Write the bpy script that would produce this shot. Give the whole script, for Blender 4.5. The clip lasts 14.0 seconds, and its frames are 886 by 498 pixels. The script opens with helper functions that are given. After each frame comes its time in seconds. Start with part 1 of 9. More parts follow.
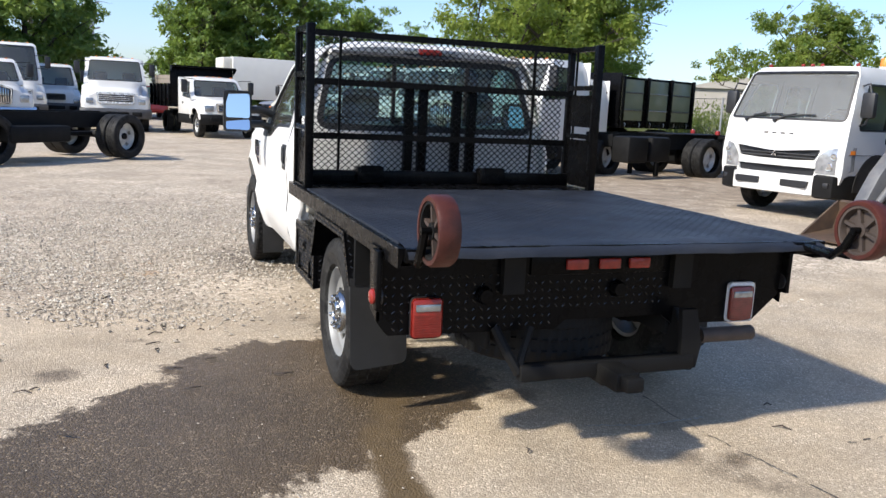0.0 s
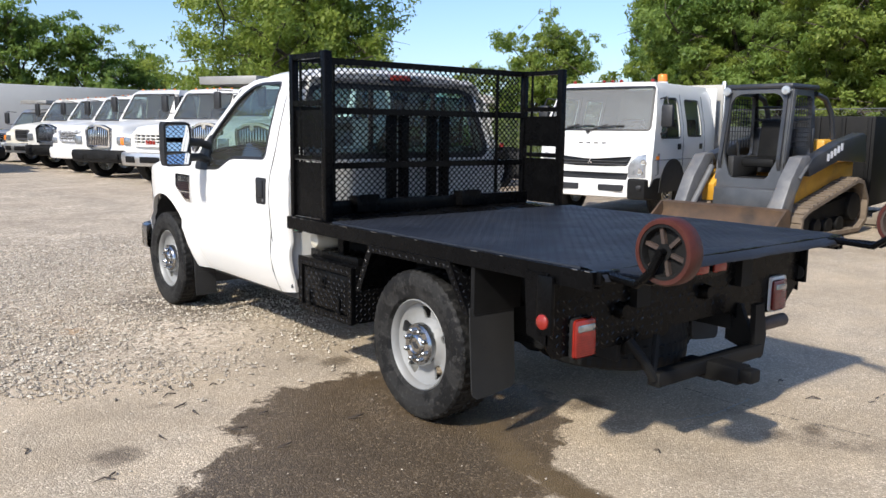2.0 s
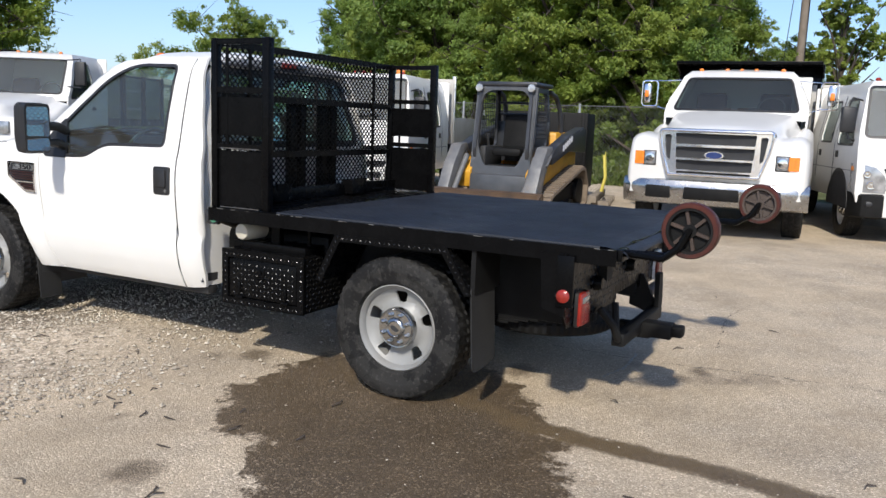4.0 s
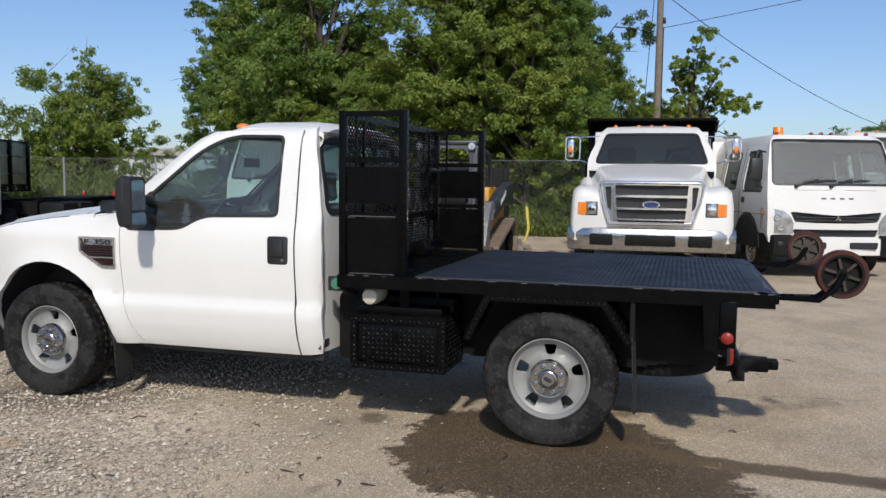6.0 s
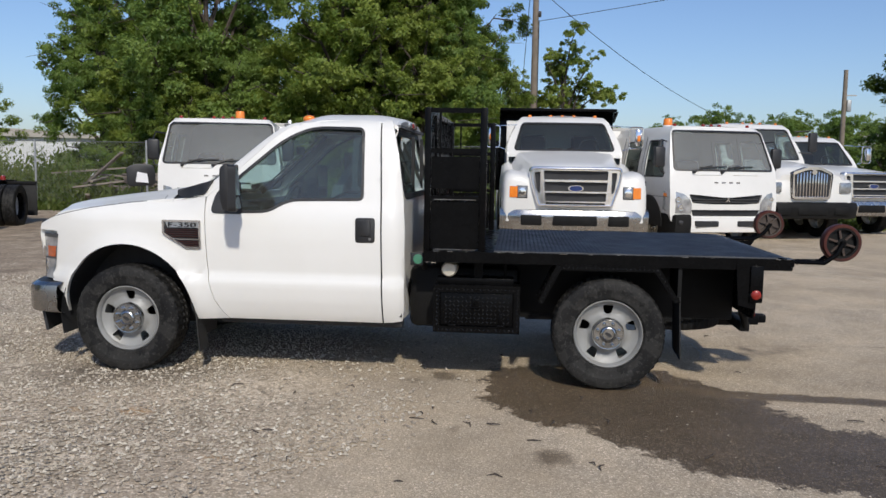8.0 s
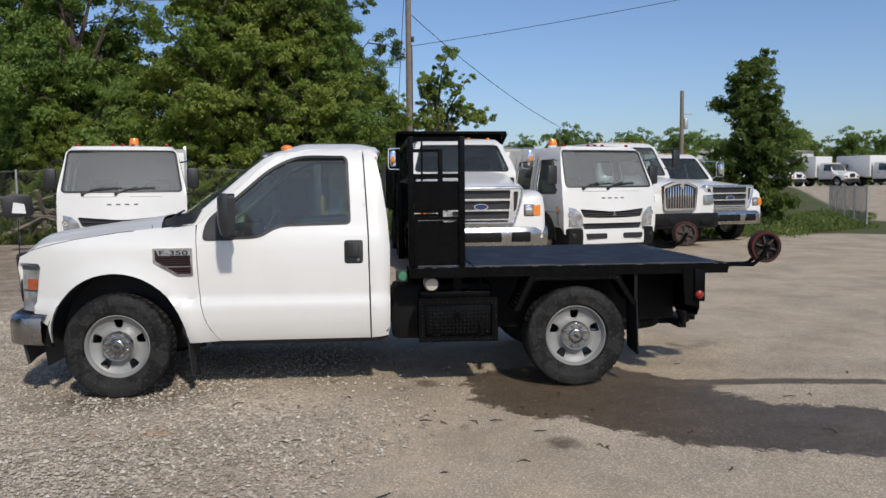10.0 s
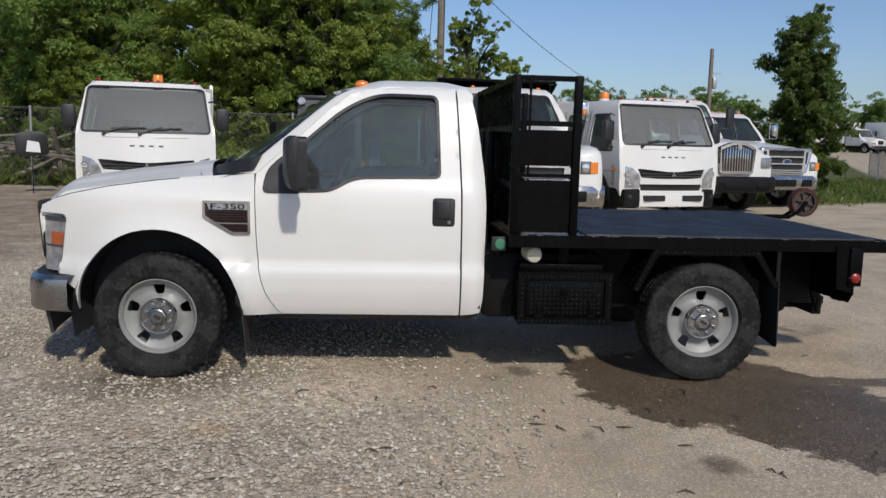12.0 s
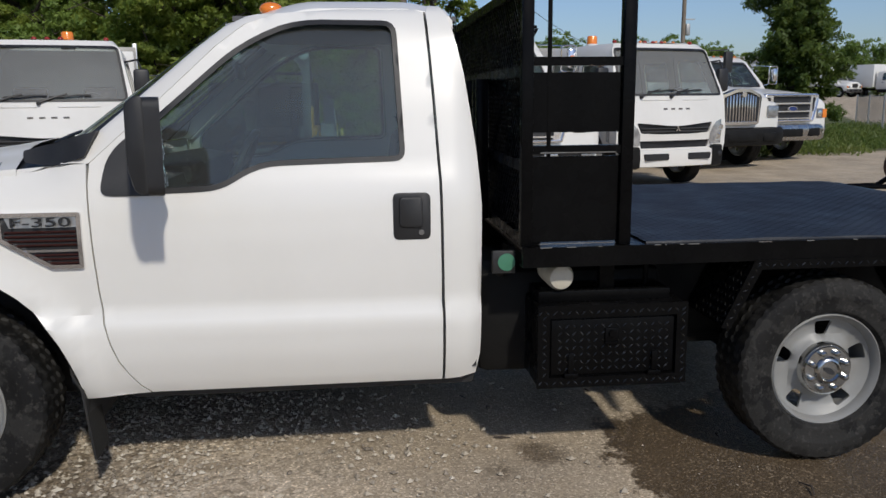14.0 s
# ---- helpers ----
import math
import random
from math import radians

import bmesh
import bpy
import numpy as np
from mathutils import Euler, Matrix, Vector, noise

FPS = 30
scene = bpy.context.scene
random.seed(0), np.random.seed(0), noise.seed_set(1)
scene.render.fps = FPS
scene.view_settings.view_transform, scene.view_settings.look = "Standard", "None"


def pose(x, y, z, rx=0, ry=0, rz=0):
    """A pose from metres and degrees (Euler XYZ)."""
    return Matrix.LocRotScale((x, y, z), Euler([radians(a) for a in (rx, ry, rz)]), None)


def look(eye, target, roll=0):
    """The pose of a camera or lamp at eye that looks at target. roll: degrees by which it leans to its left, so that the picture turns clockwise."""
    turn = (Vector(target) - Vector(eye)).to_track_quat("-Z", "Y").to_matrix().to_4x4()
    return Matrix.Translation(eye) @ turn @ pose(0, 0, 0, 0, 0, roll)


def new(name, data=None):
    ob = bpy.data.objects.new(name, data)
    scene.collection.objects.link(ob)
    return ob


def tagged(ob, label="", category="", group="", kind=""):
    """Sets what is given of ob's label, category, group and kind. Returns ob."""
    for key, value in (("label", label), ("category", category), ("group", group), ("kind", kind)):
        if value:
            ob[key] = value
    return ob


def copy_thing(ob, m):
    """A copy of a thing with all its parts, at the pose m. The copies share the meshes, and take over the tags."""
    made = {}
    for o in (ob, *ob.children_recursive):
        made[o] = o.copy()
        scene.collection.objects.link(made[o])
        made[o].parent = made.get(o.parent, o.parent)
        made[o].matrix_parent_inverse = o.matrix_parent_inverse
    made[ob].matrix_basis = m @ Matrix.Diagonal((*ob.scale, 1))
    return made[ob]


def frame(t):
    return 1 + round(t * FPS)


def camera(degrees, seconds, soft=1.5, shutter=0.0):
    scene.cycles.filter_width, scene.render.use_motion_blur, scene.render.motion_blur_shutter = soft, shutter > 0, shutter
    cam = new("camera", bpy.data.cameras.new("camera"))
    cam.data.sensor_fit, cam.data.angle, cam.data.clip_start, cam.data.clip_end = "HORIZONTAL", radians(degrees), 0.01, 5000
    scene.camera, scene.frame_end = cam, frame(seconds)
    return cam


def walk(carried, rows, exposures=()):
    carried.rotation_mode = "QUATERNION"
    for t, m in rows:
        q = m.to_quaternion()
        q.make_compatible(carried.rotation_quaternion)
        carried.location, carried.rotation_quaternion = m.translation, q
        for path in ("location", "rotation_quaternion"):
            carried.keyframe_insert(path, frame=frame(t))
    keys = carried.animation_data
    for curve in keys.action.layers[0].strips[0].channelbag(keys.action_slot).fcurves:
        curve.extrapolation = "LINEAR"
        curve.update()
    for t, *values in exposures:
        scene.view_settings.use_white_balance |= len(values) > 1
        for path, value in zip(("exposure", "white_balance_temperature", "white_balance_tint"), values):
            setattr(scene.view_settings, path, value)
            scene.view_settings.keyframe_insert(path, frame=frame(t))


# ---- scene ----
cam = camera(56.9, 14.0)
PATH = [
    (0, (-1.918, -4.101, 1.491), (-1.231, -2.255, 1.142), 2.7),
    (0.5, (-2.313, -3.875, 1.482), (-1.47, -2.094, 1.142), 2.1),
    (1, (-2.74, -3.691, 1.464), (-1.779, -1.959, 1.19), 1.6),
    (1.5, (-3.082, -3.523, 1.478), (-1.961, -1.899, 1.151), 1.3),
    (2, (-3.452, -3.266, 1.492), (-2.206, -1.729, 1.202), 0.7),
    (2.5, (-3.845, -3.065, 1.491), (-2.458, -1.658, 1.18), 1.5),
    (3, (-4.129, -2.785, 1.473), (-2.628, -1.499, 1.162), 1.7),
    (3.5, (-4.423, -2.475, 1.474), (-2.844, -1.285, 1.171), 2.6),
    (3.7, (-4.524, -2.364, 1.489), (-2.858, -1.305, 1.168), 2.4),
    (5.8, (-5.466, -0.855, 1.496), (-3.557, -0.286, 1.313), 1.0),
    (6, (-5.565, -0.693, 1.519), (-3.65, -0.139, 1.352), 0.7),
    (6.5, (-5.884, -0.376, 1.529), (-3.977, 0.184, 1.313), 0.8),
    (7, (-6.079, 0.006, 1.527), (-4.151, 0.486, 1.295), 0.9),
    (7.5, (-6.314, 0.375, 1.517), (-4.349, 0.662, 1.28), 1.1),
    (8, (-6.615, 0.643, 1.53), (-4.633, 0.823, 1.328), 0.9),
    (8.2, (-6.702, 0.711, 1.506), (-4.716, 0.870, 1.322), 0.6),
    (10.3, (-7.183, 1.661, 1.565), (-5.197, 1.479, 1.412), -0.5),
    (10.5, (-7.203, 1.718, 1.57), (-5.216, 1.554, 1.422), -0.6),
    (11, (-6.927, 1.831, 1.532), (-4.937, 1.803, 1.335), -0.2),
    (11.5, (-6.505, 1.958, 1.514), (-4.512, 1.911, 1.351), 2.3),
    (12, (-6.029, 2.079, 1.52), (-4.052, 1.932, 1.255), 1.5),
    (12.5, (-5.527, 2.097, 1.493), (-3.555, 1.937, 1.203), 0.6),
    (13, (-5.004, 2.104, 1.48), (-3.024, 2.081, 1.202), -0.2),
    (13.5, (-4.51, 2.035, 1.478), (-2.551, 1.788, 1.157), 0.1),
    (14, (-3.998, 1.918, 1.505), (-2.043, 1.705, 1.142), -0.5),
]
walk(cam, [(t, look(eye, target, roll)) for t, eye, target, roll in PATH],
     exposures=[(0, 0.90), (0.5, 0.96), (1.5, 0.84), (2.5, 0.66), (3.0, 0.63), (3.7, 0.58), (6.0, 0.10), (8.0, 0.02), (10.5, -0.08), (11.5, -0.04), (12.0, -0.16), (12.5, -0.24), (13.0, -0.42), (13.5, -0.32), (14.0, -0.29)])

# ---- light ----
SUN = Vector((-1.15, -0.32, 1.0)).normalized()
world = bpy.data.worlds.new("world")
scene.world = world
world.use_nodes = True
_nt = world.node_tree
_sky = _nt.nodes.new("ShaderNodeTexSky")
_sky.sky_type, _sky.sun_disc = "NISHITA", False
_sky.sun_elevation, _sky.sun_rotation = math.asin(SUN.z), math.atan2(SUN.x, SUN.y)
_sky.altitude, _sky.air_density, _sky.dust_density, _sky.ozone_density = 100, 1.0, 1.0, 4.0
_bg = _nt.nodes["Background"]
_tint = _nt.nodes.new("ShaderNodeMix")
_tint.data_type, _tint.blend_type = "RGBA", "MULTIPLY"
_tint.inputs[0].default_value, _tint.inputs[7].default_value = 1.0, (0.92, 0.95, 1.06, 1)
_nt.links.new(_sky.outputs[0], _tint.inputs[6])
_nt.links.new(_tint.outputs[2], _bg.inputs[0])
_bg.inputs[1].default_value = 0.114
sun = new("sun", bpy.data.lights.new("sun", "SUN"))
sun.data.energy, sun.data.angle, sun.data.color = 3.1, radians(2.6), (1.0, 0.945, 0.85)
sun.matrix_world = look(SUN * 60, (0, 0, 0))
scene.view_settings.exposure = 0.0


# ---- materials ----
def shader(name, rough=0.5, metal=0.0, coat=0.0, spec=0.5):
    m = bpy.data.materials.new(name)
    m.use_nodes = True
    b = m.node_tree.nodes["Principled BSDF"]
    b.inputs["Roughness"].default_value, b.inputs["Metallic"].default_value = rough, metal
    b.inputs["Coat Weight"].default_value, b.inputs["Coat Roughness"].default_value = coat, 0.06
    b.inputs["Specular IOR Level"].default_value = spec
    return m, m.node_tree, b


def node(nt, kind, **values):
    n = nt.nodes.new(kind)
    for key, value in values.items():
        n.inputs[key].default_value = value
    return n


def noise_of(nt, vec, scale, detail=4.0, rough=0.55):
    n = node(nt, "ShaderNodeTexNoise", Scale=scale, Detail=detail, Roughness=rough)
    nt.links.new(vec, n.inputs["Vector"])
    return n.outputs["Fac"]


def ramp(nt, fac, stops):
    r = nt.nodes.new("ShaderNodeValToRGB")
    nt.links.new(fac, r.inputs[0])
    e = r.color_ramp.elements
    while len(e) < len(stops):
        e.new(0.5)
    for one, (at, c) in zip(e, stops):
        one.position = at
        one.color = (c, c, c, 1) if isinstance(c, (int, float)) else (*c, 1)
    return r.outputs[0]


def mix(nt, fac, a, b, mode="MIX"):
    n = nt.nodes.new("ShaderNodeMix")
    n.data_type, n.blend_type = "RGBA", mode
    for value, i in ((fac, 0), (a, 6), (b, 7)):
        if isinstance(value, bpy.types.NodeSocket):
            nt.links.new(value, n.inputs[i])
        elif i == 0:
            n.inputs[i].default_value = value
        else:
            n.inputs[i].default_value = (*value, 1) if len(value) == 3 else value
    return n.outputs[2]


def bumped(nt, b, height, strength=0.3, distance=0.01):
    n = node(nt, "ShaderNodeBump", Strength=strength, Distance=distance)
    nt.links.new(height, n.inputs["Height"])
    nt.links.new(n.outputs[0], b.inputs["Normal"])


def surface(name, c1, c2, scale=8.0, rough=0.5, metal=0.0, coat=0.0, bump=0.0, fine=120.0, dirt=None, dirt_amount=0.4, spec=0.5, rough2=None):
    """Two tones mixed by a middle-sized noise, dirt by a large one, relief by a fine one."""
    m, nt, b = shader(name, rough, metal, coat, spec)
    tc = nt.nodes.new("ShaderNodeTexCoord").outputs["Object"]
    big, small = noise_of(nt, tc, scale, 5), noise_of(nt, tc, fine, 3)
    col = mix(nt, ramp(nt, big, [(0.3, 0.0), (0.7, 1.0)]), c1, c2)
    if dirt:
        blot = noise_of(nt, tc, scale * 0.37, 7, 0.65)
        col = mix(nt, ramp(nt, blot, [(0.5, 0.0), (0.72, dirt_amount)]), col, dirt)
    nt.links.new(col, b.inputs["Base Color"])
    if rough2 is not None:
        r = ramp(nt, noise_of(nt, tc, scale * 1.7, 5), [(0.3, rough), (0.75, rough2)])
        nt.links.new(r, b.inputs["Roughness"])
    if bump:
        bumped(nt, b, small, bump, 0.004)
    return m


def glass_like(name, tint, gloss_rough=0.03, see=0.85, dust_sheen=0.05):
    m = bpy.data.materials.new(name)
    m.use_nodes = True
    nt = m.node_tree
    nt.nodes.remove(nt.nodes["Principled BSDF"])
    t = node(nt, "ShaderNodeBsdfTransparent")
    t.inputs[0].default_value = (*[c * see for c in tint], 1)
    g = node(nt, "ShaderNodeBsdfGlossy", Roughness=gloss_rough)
    g.inputs[0].default_value = (0.90, 1.0, 0.96, 1)
    lw = node(nt, "ShaderNodeLayerWeight", Blend=0.5)
    p5 = nt.nodes.new("ShaderNodeMath")
    p5.operation = "POWER"
    p5.inputs[1].default_value = 5.0
    nt.links.new(lw.outputs["Facing"], p5.inputs[0])
    f = nt.nodes.new("ShaderNodeMath")
    f.operation = "MULTIPLY_ADD"
    f.inputs[1].default_value, f.inputs[2].default_value = 0.90, 0.075
    nt.links.new(p5.outputs[0], f.inputs[0])
    mx = nt.nodes.new("ShaderNodeMixShader")
    nt.links.new(f.outputs[0], mx.inputs[0])
    nt.links.new(t.outputs[0], mx.inputs[1])
    nt.links.new(g.outputs[0], mx.inputs[2])
    # pale film: dust, and brightness painted in for reflected sky
    d = node(nt, "ShaderNodeBsdfDiffuse")
    d.inputs[0].default_value = (0.55, 0.54, 0.50, 1)
    pos = nt.nodes.new("ShaderNodeTexCoord").outputs["Object"]
    film = ramp(nt, noise_of(nt, pos, 2.2, 6, 0.65), [(0.3, dust_sheen * 0.8), (0.75, dust_sheen * 1.25)])
    m2 = nt.nodes.new("ShaderNodeMixShader")
    nt.links.new(film, m2.inputs[0])
    nt.links.new(mx.outputs[0], m2.inputs[1])
    nt.links.new(d.outputs[0], m2.inputs[2])
    nt.links.new(m2.outputs[0], nt.nodes["Material Output"].inputs[0])
    return m


white_paint = surface("white_paint", (0.77, 0.755, 0.715), (0.74, 0.725, 0.685), 1.6, 0.36, 0, 0.25, 0, dirt=(0.62, 0.59, 0.53), dirt_amount=0.22)
white_truck = surface("white_truck_paint", (0.75, 0.735, 0.695), (0.69, 0.675, 0.635), 1.3, 0.36, 0, 0.4, 0, dirt=(0.52, 0.48, 0.42), dirt_amount=0.35)
cream_paint = surface("cream_paint", (0.74, 0.70, 0.60), (0.68, 0.65, 0.56), 1.3, 0.4, 0, 0.3, 0, dirt=(0.45, 0.41, 0.34))
silver_paint = surface("silver_paint", (0.34, 0.34, 0.34), (0.29, 0.29, 0.29), 2, 0.35, 0.5, 0.5)
red_paint = surface("red_paint", (0.42, 0.03, 0.02), (0.33, 0.025, 0.02), 2, 0.35, 0, 0.5)
black_paint = surface("black_paint", (0.0026, 0.0026, 0.0029), (0.0042, 0.0042, 0.0045), 9, 0.22, 0, 0.0, 0.08, 60, dirt=(0.009, 0.0088, 0.0082), dirt_amount=0.3, rough2=0.34, spec=0.075)
tread_paint = surface("worn_tread_paint", (0.008, 0.008, 0.008), (0.03, 0.03, 0.029), 40, 0.20, 0.35, 0, 0, 60, dirt=(0.10, 0.098, 0.092), dirt_amount=0.5, spec=0.5)
black_flat = surface("black_flat", (0.007, 0.007, 0.007), (0.012, 0.0118, 0.0115), 7, 0.6, 0, 0, 0.2, 70, dirt=(0.016, 0.015, 0.0135), dirt_amount=0.35, spec=0.15)
mat_rubber = surface("bed_mat", (0.011, 0.013, 0.018), (0.02, 0.023, 0.03), 3.0, 0.45, 0, 0, 0.35, 160, dirt=(0.05, 0.053, 0.06), dirt_amount=0.5, rough2=0.65, spec=0.35)
plastic_black = surface("black_plastic", (0.013, 0.013, 0.014), (0.02, 0.02, 0.021), 12, 0.5, 0, 0, 0.15, 300)
plastic_grey = surface("grey_plastic", (0.05, 0.05, 0.052), (0.07, 0.07, 0.072), 8, 0.55, 0, 0, 0.15, 250)
tyre_rubber = surface("tyre_rubber", (0.007, 0.007, 0.007), (0.013, 0.0125, 0.012), 7, 0.55, 0, 0, 0.3, 90, dirt=(0.05, 0.047, 0.042), dirt_amount=0.25, spec=0.2, rough2=0.7)
# dried splashes with a rim of dust on the rubber
_nt = tyre_rubber.node_tree
_b = _nt.nodes["Principled BSDF"]
_tc = _nt.nodes.new("ShaderNodeTexCoord").outputs["Object"]
_old = _b.inputs["Base Color"].links[0].from_socket
_splash = ramp(_nt, noise_of(_nt, _tc, 11.0, 8, 0.62), [(0.50, 0.0), (0.545, 0.8), (0.60, 0.55), (0.75, 0.9)])
_speck = ramp(_nt, noise_of(_nt, _tc, 46.0, 4, 0.6), [(0.56, 0.0), (0.66, 0.6)])
_col = mix(_nt, _splash, _old, (0.030, 0.029, 0.027))
_nt.links.new(mix(_nt, _speck, _col, (0.055, 0.052, 0.047)), _b.inputs["Base Color"])
flap_rubber = surface("flap_rubber", (0.009, 0.009, 0.009), (0.016, 0.0157, 0.015), 5, 0.8, 0, 0, 0.2, 120, dirt=(0.035, 0.033, 0.03), dirt_amount=0.4)
rim_paint = surface("rim_paint", (0.285, 0.285, 0.275), (0.245, 0.245, 0.235), 9, 0.48, 0.08, 0, 0.05, 200, dirt=(0.22, 0.20, 0.17), dirt_amount=0.4)
rim_white = surface("white_rim_paint", (0.66, 0.66, 0.63), (0.55, 0.55, 0.52), 6, 0.5, 0, 0, 0.05, dirt=(0.25, 0.22, 0.18), dirt_amount=0.5)
hub_metal = surface("bright_hub_metal", (0.50, 0.50, 0.49), (0.40, 0.40, 0.39), 18, 0.14, 1.0, rough2=0.28, dirt=(0.25, 0.23, 0.2), dirt_amount=0.3)
chrome = surface("chrome", (0.78, 0.78, 0.79), (0.72, 0.72, 0.73), 6, 0.07, 1.0, rough2=0.16)
alloy = surface("bright_alloy", (0.62, 0.62, 0.61), (0.52, 0.52, 0.51), 10, 0.32, 0.9, rough2=0.5)
steel_dull = surface("dull_steel", (0.24, 0.235, 0.225), (0.16, 0.155, 0.15), 12, 0.5, 0.7, 0, 0.15, 90, dirt=(0.15, 0.09, 0.05), dirt_amount=0.5)
fence_wire = surface("weathered_wire", (0.20, 0.205, 0.20), (0.13, 0.135, 0.13), 9, 0.6, 0.5)
galvanised = surface("galvanised", (0.42, 0.43, 0.43), (0.34, 0.35, 0.35), 14, 0.5, 0.6)
lens_red = surface("red_lens", (0.30, 0.026, 0.018), (0.21, 0.02, 0.014), 30, 0.2, 0, 0.25, 0.2, 240, spec=0.35)
lens_dark_red = surface("dull_red_lens", (0.20, 0.03, 0.025), (0.14, 0.025, 0.02), 30, 0.25, 0, 0.5, 0.2, 240)
lens_amber = surface("amber_lens", (0.85, 0.25, 0.03), (0.72, 0.19, 0.02), 30, 0.18, 0, 0.6, 0.2, 240)
lens_bright = surface("bright_lamp_lens", (0.60, 0.61, 0.62), (0.24, 0.245, 0.25), 9, 0.08, 0.5, 0.8, 0.35, 40, rough2=0.25)
grille_metal = surface("grille_metal", (0.62, 0.62, 0.625), (0.54, 0.54, 0.545), 7, 0.07, 1.0, rough2=0.14)
bright_chrome = surface("bright_chrome", (0.86, 0.865, 0.875), (0.80, 0.805, 0.815), 5, 0.10, 0.85, rough2=0.22)
bright_trim = surface("bright_trim", (0.74, 0.74, 0.745), (0.66, 0.66, 0.665), 7, 0.20, 0.55, rough2=0.34)
bumper_chrome = surface("dull_chrome", (0.52, 0.52, 0.51), (0.42, 0.41, 0.40), 4, 0.20, 1.0, rough2=0.34, dirt=(0.22, 0.2, 0.17), dirt_amount=0.4)
lens_orange = surface("orange_lens", (0.50, 0.11, 0.03), (0.40, 0.08, 0.02), 30, 0.2, 0, 0.5, 0.2, 240)
lens_clear = surface("clear_lens", (0.42, 0.44, 0.45), (0.20, 0.21, 0.22), 22, 0.08, 0.6, 0.8, 0.3, 160)
red_tread = surface("red_urethane", (0.05, 0.013, 0.009), (0.085, 0.024, 0.017), 14, 0.5, 0, 0, 0.3, 90, dirt=(0.022, 0.016, 0.013), dirt_amount=0.85, spec=0.25)
rust = surface("rusty_iron", (0.04, 0.03, 0.025), (0.085, 0.055, 0.042), 20, 0.75, 0.2, 0, 0.4, 120, dirt=(0.03, 0.028, 0.026), dirt_amount=0.7)
brown_iron = surface("brown_iron", (0.085, 0.064, 0.052), (0.06, 0.045, 0.037), 14, 0.65, 0.25, 0, 0.3, 100, dirt=(0.05, 0.04, 0.035), dirt_amount=0.6)
green_cap = surface("green_plastic", (0.06, 0.22, 0.13), (0.05, 0.18, 0.11), 20, 0.45)
tank_cream = surface("tank_cream", (0.62, 0.58, 0.48), (0.50, 0.46, 0.37), 14, 0.5, dirt=(0.2, 0.16, 0.11))
seat_cloth = surface("grey_seat_cloth", (0.10, 0.10, 0.105), (0.14, 0.14, 0.145), 20, 0.9, 0, 0, 0.3, 260)
dash_grey = surface("dash_grey", (0.03, 0.03, 0.032), (0.045, 0.045, 0.047), 12, 0.7, 0, 0, 0.2, 260)
cab_dark = surface("dark_trim", (0.02, 0.02, 0.021), (0.03, 0.03, 0.031), 10, 0.7)
glass = glass_like("window_glass", (0.86, 0.95, 0.93), 0.015, dust_sheen=0.03)
glass_side = glass_like("side_window_glass", (0.56, 0.77, 0.74), 0.02, dust_sheen=0.05)
glass_dark = glass_like("tinted_glass", (0.45, 0.56, 0.55), 0.03, dust_sheen=0.035)
glass_screen = glass_like("screen_glass", (0.76, 0.88, 0.83), 0.03, dust_sheen=0.09)
# stronger film paints in the pale sky reflections of the cab-over windshields
glass_dust_sheen = glass_like("dusty_glass", (0.62, 0.74, 0.72), 0.03, dust_sheen=0.24)
mirror_glass = surface("mirror_glass", (0.86, 0.88, 0.88), (0.85, 0.87, 0.87), 3, 0.01, 1.0)
green_panel = surface("green_panel_paint", (0.16, 0.18, 0.11), (0.20, 0.21, 0.14), 2, 0.4, 0, 0.2, dirt=(0.3, 0.28, 0.2))
yellow_paint = surface("yellow_paint", (0.66, 0.34, 0.03), (0.55, 0.27, 0.025), 4, 0.45, 0, 0.1, 0.1, dirt=(0.16, 0.11, 0.07), dirt_amount=0.7)
machine_dark = surface("machine_dark_grey", (0.020, 0.022, 0.026), (0.034, 0.036, 0.041), 5, 0.42, 0, 0.1, 0.1, dirt=(0.14, 0.125, 0.105), dirt_amount=0.28)
machine_grey = surface("machine_grey", (0.048, 0.051, 0.056), (0.075, 0.078, 0.082), 5, 0.42, 0, 0.1, 0.1, dirt=(0.14, 0.125, 0.105), dirt_amount=0.28)
machine_light = surface("worn_grey_steel", (0.12, 0.122, 0.126), (0.19, 0.188, 0.183), 6, 0.55, 0.3, 0, 0.2, dirt=(0.30, 0.24, 0.18), dirt_amount=0.5)
mud = surface("dried_mud", (0.22, 0.17, 0.12), (0.15, 0.115, 0.085), 9, 0.9, 0, 0, 0.6, 70, dirt=(0.07, 0.055, 0.045), dirt_amount=0.6)
bucket_rust = surface("rusty_bucket", (0.05, 0.036, 0.027), (0.13, 0.08, 0.046), 5, 0.6, 0.2, 0, 0.3, 80, dirt=(0.10, 0.06, 0.04), dirt_amount=0.7)
raw_wood = surface("weathered_wood", (0.27, 0.23, 0.18), (0.18, 0.15, 0.12), 7, 0.85, 0, 0, 0.4, 60)
pole_wood = surface("pole_wood", (0.23, 0.19, 0.15), (0.16, 0.13, 0.10), 4, 0.9, 0, 0, 0.4, 40)
bark = surface("bark", (0.09, 0.07, 0.055), (0.05, 0.04, 0.032), 9, 0.95, 0, 0, 0.6, 30)
alu_box = surface("aluminium_box", (0.34, 0.33, 0.305), (0.28, 0.27, 0.25), 3, 0.5, 0.4)
strap_yellow = surface("yellow_strap", (0.7, 0.6, 0.12), (0.6, 0.5, 0.1), 20, 0.8)
sign_white = surface("white_plastic", (0.8, 0.8, 0.8), (0.74, 0.74, 0.74), 10, 0.5)
